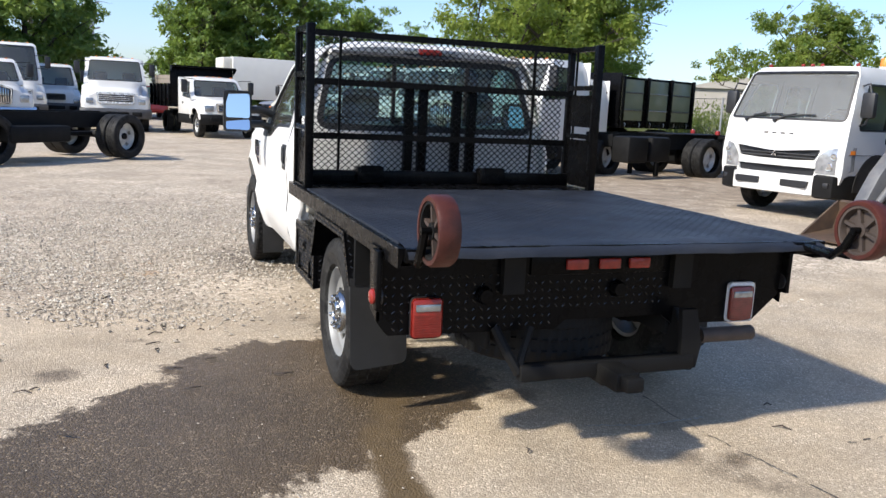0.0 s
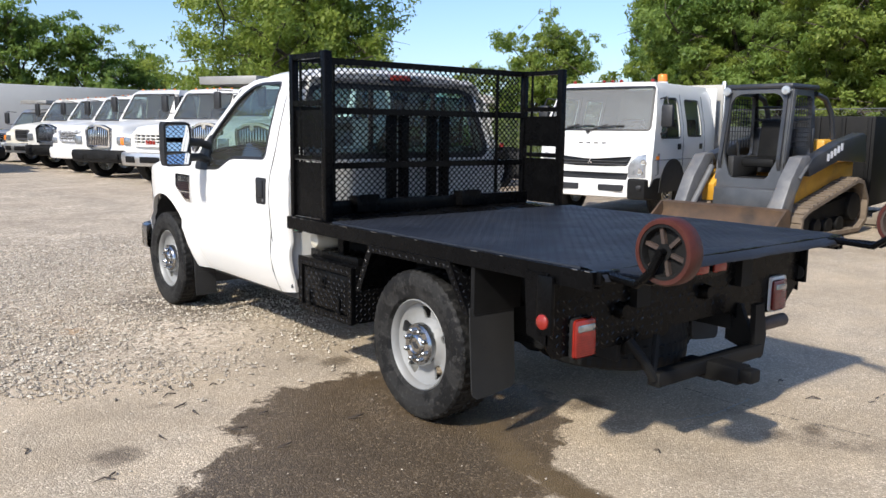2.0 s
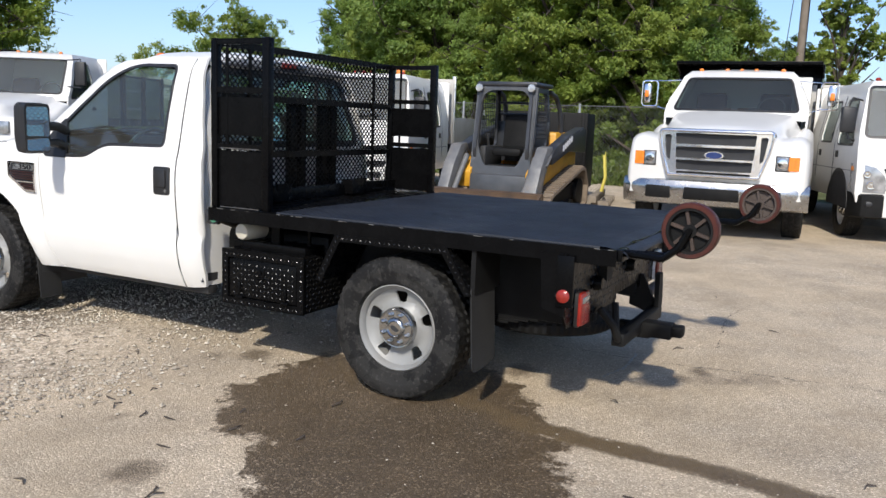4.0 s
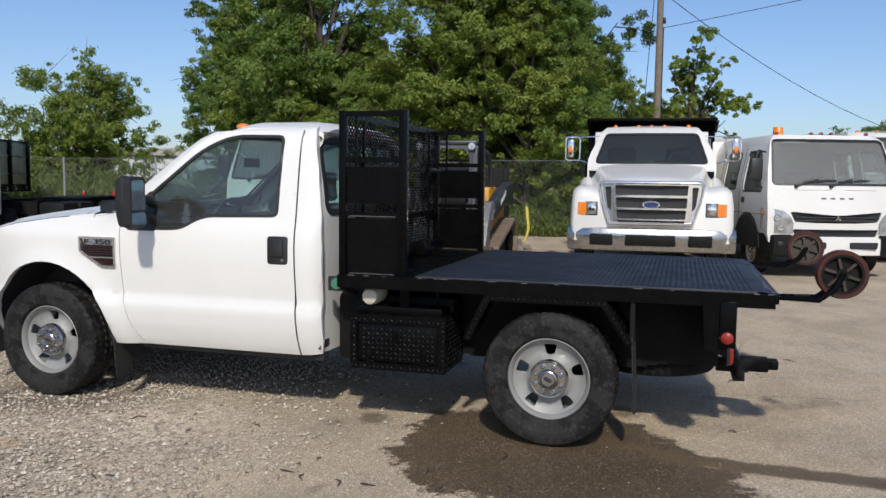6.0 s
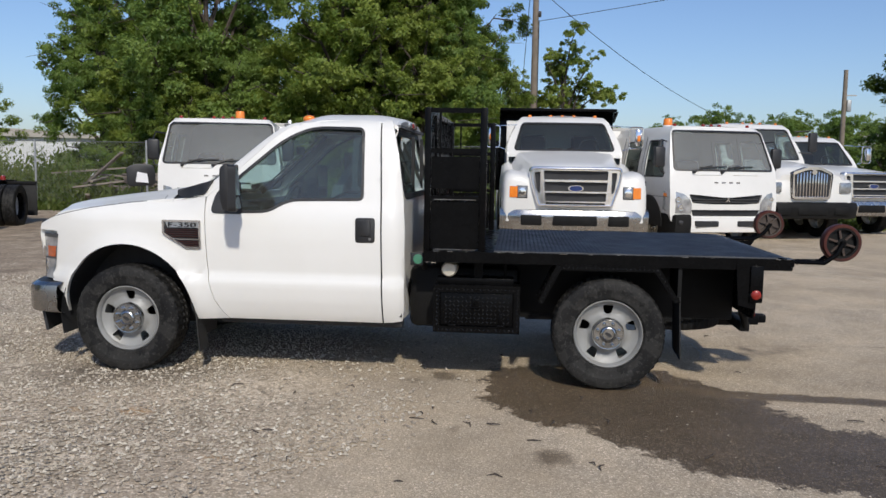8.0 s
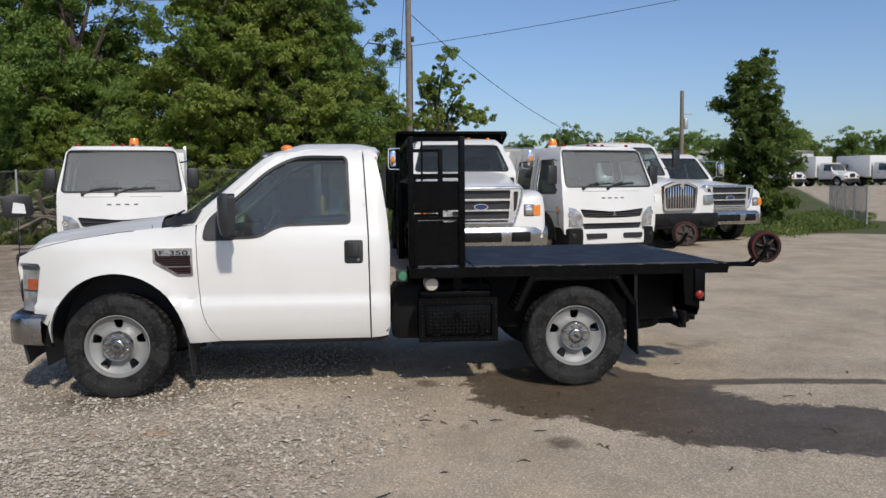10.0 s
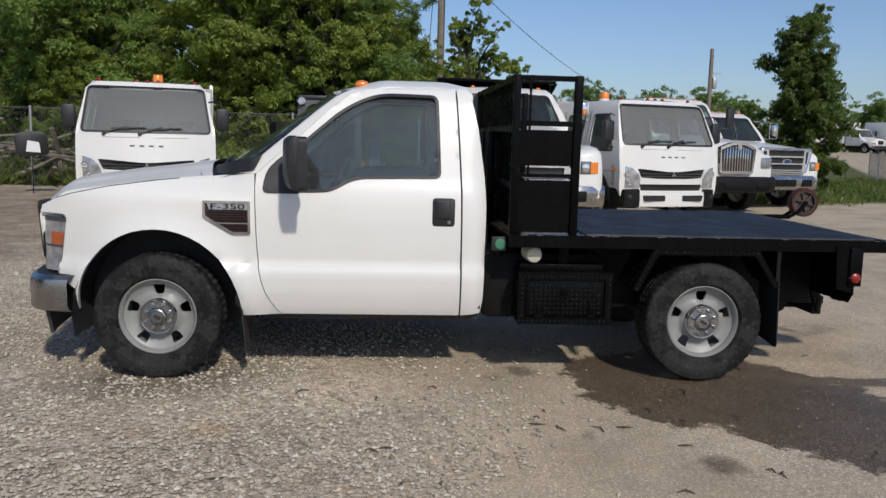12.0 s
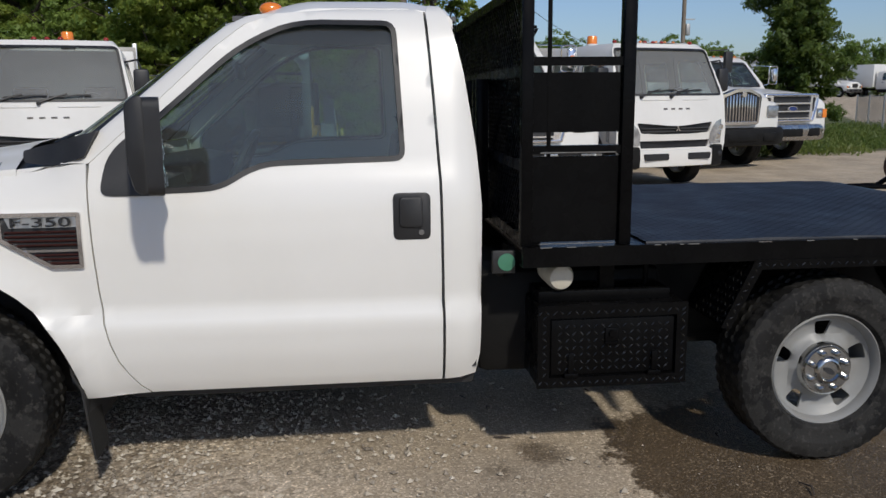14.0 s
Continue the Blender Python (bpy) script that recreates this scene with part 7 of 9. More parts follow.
def conventional(name, label, at, W=2.15, H=2.45, hood_l=1.75, hf=1.42, hc=1.62, cab_l=1.75, paint=None, grille="bars", bumper=None, tyres="big", wb=5.0, bump_z=(0.45, 0.80), lamps=True, tail=7.5, group="", cab_w=None, dual=True, tumble=0.13):
    """A truck with a hood in front of its cab."""
    paint = paint or white_truck
    t = thing(name, label, "truck", at, group=group)
    tyre, rim, r = (BIG_TYRE, BIG_RIM, 0.47) if tyres == "big" else (MID_TYRE, MID_RIM, 0.40)
    ya = -1.05 if tyres == "big" else -0.92
    if grille == "broad":
        nose_broad(t, W, ya, r + 0.10, hood_l, hf, hc, paint, bump_z[0] + 0.15)
    else:
        nose(t, W, ya, r + 0.10, hood_l, hf, hc, paint, z_low=bump_z[0] + 0.15)
    cw = cab_w or W * 0.93
    zb = hc + 0.03
    front = [(0.7, -hood_l + 0.12), (hc - 0.02, -hood_l + 0.10), (H - 0.10, -hood_l - 0.42), (H, -hood_l - 0.58)]
    h = cw / 2
    sh = rounded([(-h + 0.13, hc + 0.03), (h - 0.13, hc + 0.03), (h - 0.09 - tumble, H - 0.12), (-h + 0.09 + tumble, H - 0.12)], 0.07, 3)
    yb = -hood_l - cab_l
    win = [rounded([(-hood_l - 0.15, zb - 0.08), (-hood_l - 1.1, zb - 0.02), (-hood_l - 1.1, H - 0.17), (-hood_l - 0.58, H - 0.17)], 0.06, 3)]
    cab_shell(t, cw, yb, front, 0.72, zb, H, paint, win, tumble, sh, bow=0.16, front_from=hc - 0.1, tint=glass_dark if grille == "broad" else None)
    straight_bumper(t, W * 1.03, bump_z[0], bump_z[1], bumper or bumper_chrome, slots=bumper is not white_truck)
    bz = bump_z[1] + 0.06
    if grille == "broad":
        grille_broad(t, 0.61, 0.765, bz - 0.03, hf + 0.02)
        block_lamps(t, 0.785, 0.93, 1.09, hf - 0.49, hf - 0.31, -0.055)
    elif grille == "upright":
        grille_vertical(t, 0.48, bz, hf + 0.06, 13, 0.0)
        headlamps(t, 0.80, hf - 0.36, 0.26, 0.22, -0.08, amber=False)
    elif grille == "wide":
        grille_horizontal(t, 0.60, 0.64, bz + 0.10, hf - 0.10, 5, badge=False, bar=bright_trim)
        headlamps(t, 0.86, hf - 0.40, 0.24, 0.18, -0.10, amber=False)
    elif grille == "grid":
        g = grille_horizontal(t, 0.62, 0.62, bz + 0.08, hf - 0.10, 4, badge=False, bar=paint)
        for k in range(7):
            bm = B()
            x = -0.48 + 0.16 * k
            box(bm, x - 0.012, x + 0.012, -0.07, -0.03, bz + 0.12, hf - 0.14)
            part("grille_upright", bm, paint, g)
        bm = B()
        for k in range(3):
            box(bm, -0.16 + 0.11 * k, -0.08 + 0.11 * k, -0.03, -0.01, hf - 0.42, hf - 0.32)
        part("name_bars", bm, lens_red, g, "red bars")
        headlamps(t, 0.86, hf - 0.36, 0.22, 0.20, -0.08)
    elif grille == "square":
        grille_horizontal(t, 0.36, 0.36, bz + 0.06, hf - 0.12, 5, badge=False, bar=plastic_grey)
        headlamps(t, 0.78, hf - 0.42, 0.24, 0.20, -0.10)
    else:
        grille_horizontal(t, 0.50, 0.54, bz, hf - 0.06, 3, badge=False)
        headlamps(t, 0.76, hf - 0.24, 0.30, 0.20, -0.08, amber=False)
    if lamps:
        roof_lamps(t, (-0.62, -0.22, 0, 0.22, 0.62), -hood_l - 0.66, H + 0.015, lens_amber, 0.032)
    for s in (-1, 1):
        if grille == "broad":
            loop_mirror(t, s, cw / 2 + 0.24, -hood_l - 0.10, (hc + H) / 2 - 0.26, (hc + H) / 2 + 0.14, lamp=W > 2.3)
        else:
            west_mirror(t, s * (cw / 2 + 0.22), -hood_l - 0.12, (hc + H) / 2 + 0.02, 0.44, 0.20, plastic_black)
        bm = B()
        box(bm, s * cw / 2 - 0.012, s * cw / 2 + 0.014, -hood_l - 1.16, -hood_l - 1.0, hc - 0.25, hc - 0.18, 0.015)
        part("door_handle", bm, plastic_black, t)
        bm = B()
        prism(bm, [(ya + (r + 0.10) * math.cos(radians(a)), 0.47 + (r + 0.10) * math.sin(radians(a))) for a in range(0, 181, 15)], s * 0.55, s * (W / 2 - 0.13), "x")
        part("wheel_well", bm, cab_dark, t)
        bm = B()
        box(bm, s * 0.55, s * (cw / 2 + 0.02), yb + 0.15, -hood_l + 0.05, 0.42, 0.74, 0.03)
        part("step_tank", bm, black_flat, t)
        bm = B()
        tube(bm, [(s * 0.05, -hood_l + 0.02, hc + 0.06), (s * 0.55, -hood_l - 0.05, hc + 0.07)], 0.012, 5)
        part("wiper", bm, plastic_black, t)
    axle_wheels(t, ya, W / 2 - 0.17, tyre, rim, r)
    axle_wheels(t, ya - wb, W / 2 - 0.16, tyre, rim, r, dual)
    frame_rails(t, -tail, -0.6)
    t["back"] = yb
    return t


def dump_body(t, y0, y1, W=2.3, z0=0.95, z1=1.9, head=2.6, mat=None, cab_guard=0.5, ribs=6):
    mat = mat or black_paint
    bm = B()
    box(bm, -W / 2, W / 2, y1, y0, z0, z0 + 0.10, 0.01)
    b = part("dump_body", bm, mat, t, "black steel dump body")
    for s in (-1, 1):
        bm = B()
        x = s * W / 2
        box(bm, x - s * 0.04, x, y1, y0, z0 + 0.10, z1, 0.006)
        part("body_side", bm, mat, b)
        for k in range(ribs):
            bm = B()
            y = y1 + 0.1 + (y0 - y1 - 0.2) * k / (ribs - 1)
            box(bm, x, x + s * 0.06, y - 0.05, y + 0.05, z0, z1 + 0.02, 0.006)
            part("body_rib", bm, mat, b)
    bm = B()
    box(bm, -W / 2, W / 2, y0 - 0.05, y0, z0 + 0.10, head, 0.006)
    if cab_guard:
        box(bm, -W / 2, W / 2, y0, y0 + cab_guard, head - 0.05, head, 0.006)
        for s in (-1, 1):
            prism(bm, [(y0, head - 0.25), (y0 + cab_guard, head - 0.05), (y0, head - 0.05)], s * W / 2 - 0.03, s * W / 2 + 0.0, "x")
    part("headboard", bm, mat, b)
    bm = B()
    box(bm, -W / 2, W / 2, y1 - 0.05, y1, z0 + 0.05, z1, 0.006)
    part("tailgate", bm, mat, b)
    return b


# the row by the fence
cabover(facing(6.9, 5.72, 192.5), "white crew-cab cab-over truck with a grey aluminium body")
cabover(facing(8.06, -3.02, 197.0), "white crew-cab cab-over truck with an amber beacon")
dump_a = conventional("dump_truck", "white dump truck with a broad chrome grille and black dump body", facing(6.80, -0.28, 182.6), W=2.36, H=2.43, hood_l=1.95, hf=1.47, hc=1.76, cab_l=1.7, grille="broad", bumper=bumper_chrome, bump_z=(0.44, 0.80), wb=4.4, tail=6.8, cab_w=2.12, tumble=0.20)
dump_body(dump_a, dump_a["back"] - 0.25, -6.6, 2.34, 0.98, 2.0, 2.66)
conventional("white_truck", "white conventional truck with an upright chrome grille and black bumper", facing(10.85, -5.40, 196), W=2.2, H=2.5, hood_l=1.8, hf=1.46, hc=1.66, grille="upright", bumper=black_flat, group="conventional trucks")
conventional("white_truck", "white conventional truck with a barred grille and chrome bumper", facing(12.3, -7.15, 197), W=2.2, H=2.25, hood_l=1.75, hf=1.40, hc=1.55, grille="broad", bumper=bumper_chrome, bump_z=(0.44, 0.80), group="conventional trucks", tumble=0.18)
# bare chassis in front of the green dump body
conventional("white_truck", "white conventional truck with an upright chrome grille and black bumper", facing(3.67, 11.4, 205), W=2.25, H=2.5, hood_l=1.8, hf=1.48, hc=1.70, cab_l=1.74, grille="upright", bumper=black_flat, wb=3.4, tail=4.7, group="conventional trucks")
ch = thing("truck_chassis", "long bare black truck frame on dual rear wheels", "truck chassis", facing(4.28, 11.06, 194), group="truck frames")
frame_rails(ch, -7.3, -3.4, 0.43, 0.66, 1.0)
for y_, z_ in ((-4.3, 0.42), (-3.6, 0.40)):
    for s_ in (-1, 1):
        bm = B()
        box(bm, s_ * 0.50, s_ * 1.02, y_ - 0.32, y_ + 0.30, z_, 0.96, 0.06)
        part("side_tank", bm, black_flat, ch, "black tank hung beside the frame")
axle_wheels(ch, -6.0, 0.95, BIG_TYRE, BIG_RIM, 0.48, True)
bm = B()
tube(bm, [(-0.85, -6.0, 0.48), (-0.16, -6.0, 0.48), (-0.13, -6.0, 0.48), (0.13, -6.0, 0.48), (0.16, -6.0, 0.48), (0.85, -6.0, 0.48)], 0.08, 12, radii=[0.07, 0.08, 0.2, 0.2, 0.08, 0.07])
part("axle", bm, black_flat, ch)
bm = B()
box(bm, -0.5, 0.5, -7.32, -5.2, 1.0, 1.025, 0.004)
part("deck_board", bm, black_flat, ch, "thin black plate along the frame")
bm = B()
box(bm, -0.55, 0.55, -7.36, -7.28, 0.66, 1.02, 0.01)
part("rear_beam", bm, black_flat, ch)
for s_ in (-1, 1):
    bm = B()
    box(bm, s_ * 0.62, s_ * 1.12, -6.92, -6.90, 0.22, 0.98, 0.004)
    part("mud_flap", bm, flap_rubber, ch)
    bm = B()
    box(bm, s_ * 0.43, s_ * 1.12, -6.93, -6.87, 0.93, 1.0, 0.006)
    part("flap_arm", bm, black_flat, ch)
    bm = B()
    box(bm, s_ * 0.36, s_ * 0.44, -4.95, -4.85, 0.02, 0.72, 0.01)
    part("stand", bm, black_flat, ch)
for x in (-0.37, 0.37):
    bm = B()
    lathe(bm, [(1.02, 0.06), (1.08, 0.06), (1.12, 0.045), (1.13, 0.005)], 12, "z", m=Matrix.Translation((x, -7.0, 0)))
    part("red_cap", bm, lens_red, ch, "small red cap")
gd = conventional("stake_truck", "white truck with a black and green panelled dump body", facing(7.5, 16.6, 201), W=2.15, H=2.3, hood_l=1.5, hf=1.30, hc=1.48, cab_l=1.6, grille="upright", bumper=black_flat, wb=4.8, tail=7.4)
db = dump_body(gd, gd["back"] - 0.3, -7.2, 2.3, 0.98, 2.45, 2.55, cab_guard=0, ribs=4)
for s in (-1, 1):
    for k in range(3):
        y = -7.1 + 1.25 * k
        bm = B()
        box(bm, s * 1.152, s * 1.165, y + 0.12, y + 1.15, 1.20, 2.38, 0.01)
        gp = part("panel", bm, green_panel, db, "olive green side panel")
        bm = B()
        for z in (1.50, 2.0):
            tube(bm, [(s * 1.185, y + 0.14, z), (s * 1.185, y + 1.12, z)], 0.02, 6)
        part("panel_rail", bm, galvanised if k % 2 else steel_dull, gp)
        bm = B()
        for q in (0.25, 0.95):
            tube(bm, [(s * 1.18, y + q, 1.02), (s * 1.21, y + q, 1.08), (s * 1.18, y + q, 1.14)], 0.012, 5)
        part("tie_hook", bm, galvanised, gp)

# the row at the far end
FA = 205.0
row_label = "conventional trucks"
ib = conventional("white_truck", "white conventional truck with a chrome grille and dark bumper", facing(4.3, 15.2, FA), W=2.2, H=2.52, hood_l=1.8, hf=1.48, hc=1.70, grille="upright", bumper=black_flat, group=row_label)
dump_body(ib, ib["back"] - 0.25, -6.6, 2.3, 0.98, 2.0, 2.75)
ga = conventional("white_truck", "white medium truck with a white gridded grille and red mark", facing(3.7, 17.1, FA), W=2.2, H=2.45, hood_l=1.7, hf=1.42, hc=1.62, grille="grid", bumper=alloy, group=row_label)
bm = B()
box(bm, -1.0, 1.0, -4.6, -2.9, 2.62, 2.84, 0.02)
for s in (-0.9, 0.9):
    tube(bm, [(s, -3.7, 0.9), (s, -3.7, 2.65)], 0.04, 6)
part("roof_box", bm, alu_box, ga, "aluminium box carried above the cab")
conventional("white_truck", "white conventional truck with a short chrome grille", facing(3.3, 20.1, FA), W=2.2, H=2.5, hood_l=1.7, hf=1.42, hc=1.62, grille="upright", bumper=black_flat, group=row_label)
conventional("white_truck", "white medium truck with a dark slatted grille", facing(3.4, 22.9, FA), W=2.2, H=2.4, hood_l=1.6, hf=1.40, hc=1.58, grille="wide", bumper=white_truck, group=row_label)
conventional("white_truck", "white conventional truck with an upright grille and black bumper", facing(3.35, 25.9, FA), W=2.2, H=2.4, hood_l=1.7, hf=1.42, hc=1.62, grille="upright", bumper=black_flat, group=row_label)
conventional("white_truck", "cream medium truck with a square tan grille", facing(3.27, 28.9, FA), W=2.15, H=2.4, hood_l=1.6, hf=1.40, hc=1.58, grille="square", bumper=alloy, paint=cream_paint, group=row_label)
sv = conventional("silver_truck", "silver pickup truck with an aluminium rack over its roof", facing(3.0, 32.0, FA + 4), W=2.0, H=2.05, hood_l=1.5, hf=1.18, hc=1.32, grille="bars", bumper=alloy, paint=silver_paint, tyres="mid", lamps=False, tail=6, wb=3.9)
bm = B()
box(bm, -0.7, 0.7, -6.0, -1.9, 2.28, 2.42, 0.01)
for s in (-0.6, 0.6):
    for y in (-2.6, -5.6):
        tube(bm, [(s, y, 0.95), (s, y, 2.3)], 0.03, 6)
part("ladder_rack", bm, alu_box, sv)
small_dump = conventional("small_dump_truck", "white pickup dump truck with a wooden-sided dump bed", facing(0.95, 24.3, 283), W=2.05, H=2.02, hood_l=1.45, hf=1.22, hc=1.34, grille="bars", bumper=black_flat, tyres="mid", tail=6.3, wb=3.9)
dump_body(small_dump, small_dump["back"] - 0.2, -6.2, 2.3, 0.95, 1.75, 2.42, cab_guard=0.35)
for s in (-1, 1):
    for z in (1.76, 1.92):
        bm = B()
        box(bm, s * 1.12 - 0.02, s * 1.12 + 0.02, -6.1, small_dump["back"] - 0.3, z, z + 0.15, 0.004)
        part("side_board", bm, raw_wood, small_dump, "weathered wooden side board")
conventional("white_truck", "white conventional truck with a wide slatted grille", facing(-2.75, 27.2, 272), W=2.3, H=2.62, hood_l=1.7, hf=1.45, hc=1.75, grille="wide", bumper=plastic_grey, group="conventional trucks")
conventional("white_truck", "white truck with a chrome grille among parked trucks", facing(-6.1, 24.6, 285), W=2.2, H=2.3, hood_l=1.7, hf=1.40, hc=1.55, grille="upright", bumper=chrome, group="conventional trucks")
conventional("white_truck", "white van-nosed truck half hidden behind others", facing(-5.2, 33.5, 280), W=2.1, H=2.4, hood_l=1.4, hf=1.30, hc=1.5, grille="square", bumper=plastic_grey, group="conventional trucks")
# step van
conventional("step_van", "white step van with a tall flat cab and square grille", facing(-6.3, 30.0, 280), W=2.2, H=3.05, hood_l=1.05, hf=1.42, hc=1.62, cab_l=5.5, grille="wide", bumper=plastic_grey, tail=7.0, wb=4.6)
# bare chassis seen from behind its wheels
t = thing("truck_chassis", "bare black truck frame on dual wheels on gravel", "truck chassis", facing(-10.5, 16.9, 180), group="truck frames")
t.matrix_world = facing(-8.25, 9.6, 228)
frame_rails(t, -8.6, -0.3, 0.43, 0.66, 0.98)
axle_wheels(t, -7.95, 0.92, BIG_TYRE, BIG_RIM, 0.49, True)
for s_ in (-1, 1):
    place_wheel(t, s_ * 0.62, -4.9, 0.47, s_, BIG_TYRE, None)
bm = B()
box(bm, -0.8, 0.8, -6.6, -5.2, 0.4, 0.72, 0.05)
tube(bm, [(-0.9, -7.95, 0.49), (0.9, -7.95, 0.49)], 0.07, 10)
tube(bm, [(0.0, -7.95, 0.5), (0.0, -1.6, 0.62)], 0.05, 8)
part("fuel_tank", bm, black_flat, t)


def suv(at):
    t = thing("red_suv", "red sport utility vehicle parked beyond the trucks", "car", at)
    bm = B()
    secs = []
    for y, w, z0, z1 in ((0.0, 0.75, 0.45, 0.75), (-0.12, 0.9, 0.35, 0.95), (-1.2, 0.93, 0.35, 1.05), (-2.4, 0.93, 0.35, 1.08), (-4.4, 0.9, 0.4, 1.05), (-4.55, 0.8, 0.5, 0.9)):
        secs.append([(-w, y, z0), (-w - 0.02, y, (z0 + z1) / 2), (-w + 0.05, y, z1), (w - 0.05, y, z1), (w + 0.02, y, (z0 + z1) / 2), (w, y, z0)])
    loft(bm, secs, close=True, caps=True)
    part("body", bm, red_paint, t)
    bm = B()
    loft(bm, [[(-w, y, 1.04), (-w * 0.82, y, z), (w * 0.82, y, z), (w, y, 1.04)] for y, w, z in ((-1.25, 0.86, 1.10), (-1.85, 0.86, 1.66), (-4.0, 0.85, 1.68), (-4.45, 0.84, 1.10))], caps=True)
    part("greenhouse", bm, glass_dark, t, "dark windows")
    bm = B()
    box(bm, -0.70, 0.70, -4.0, -1.85, 1.66, 1.72, 0.03)
    part("roof", bm, red_paint, t)
    axle_wheels(t, -0.9, 0.82, MID_TYRE, MID_RIM, 0.38)
    axle_wheels(t, -3.6, 0.82, MID_TYRE, MID_RIM, 0.38)


suv(facing(-1.5, 41.5, 275))
# long white trailer with a cooling unit at its front
t = thing("box_trailer", "long white refrigerated box trailer", "trailer", facing(3.6, 55.0, 190))
bm = B()
box(bm, -1.3, 1.3, -15.0, -0.1, 1.15, 3.95, 0.03)
body = part("trailer_body", bm, facade_white, t, "white trailer box")
for k in range(14):
    bm = B()
    y = -0.6 - k * 1.05
    box(bm, 1.3, 1.315, y - 0.02, y + 0.02, 1.2, 3.9)
    part("side_rib", bm, facade_white, body)
bm = B()
box(bm, -1.0, 1.0, -0.1, 0.5, 2.6, 3.9, 0.1)
part("cooling_unit", bm, cream_paint, t, "cream cooling unit")
axle_wheels(t, -13.0, 1.1, BIG_TYRE, BIG_RIM, 0.47, True)
axle_wheels(t, -14.1, 1.1, BIG_TYRE, BIG_RIM, 0.47, True)
bm = B()
for s in (-0.6, 0.6):
    box(bm, s - 0.06, s + 0.06, -3.1, -2.95, 0.0, 1.15)
part("landing_gear", bm, black_flat, t)


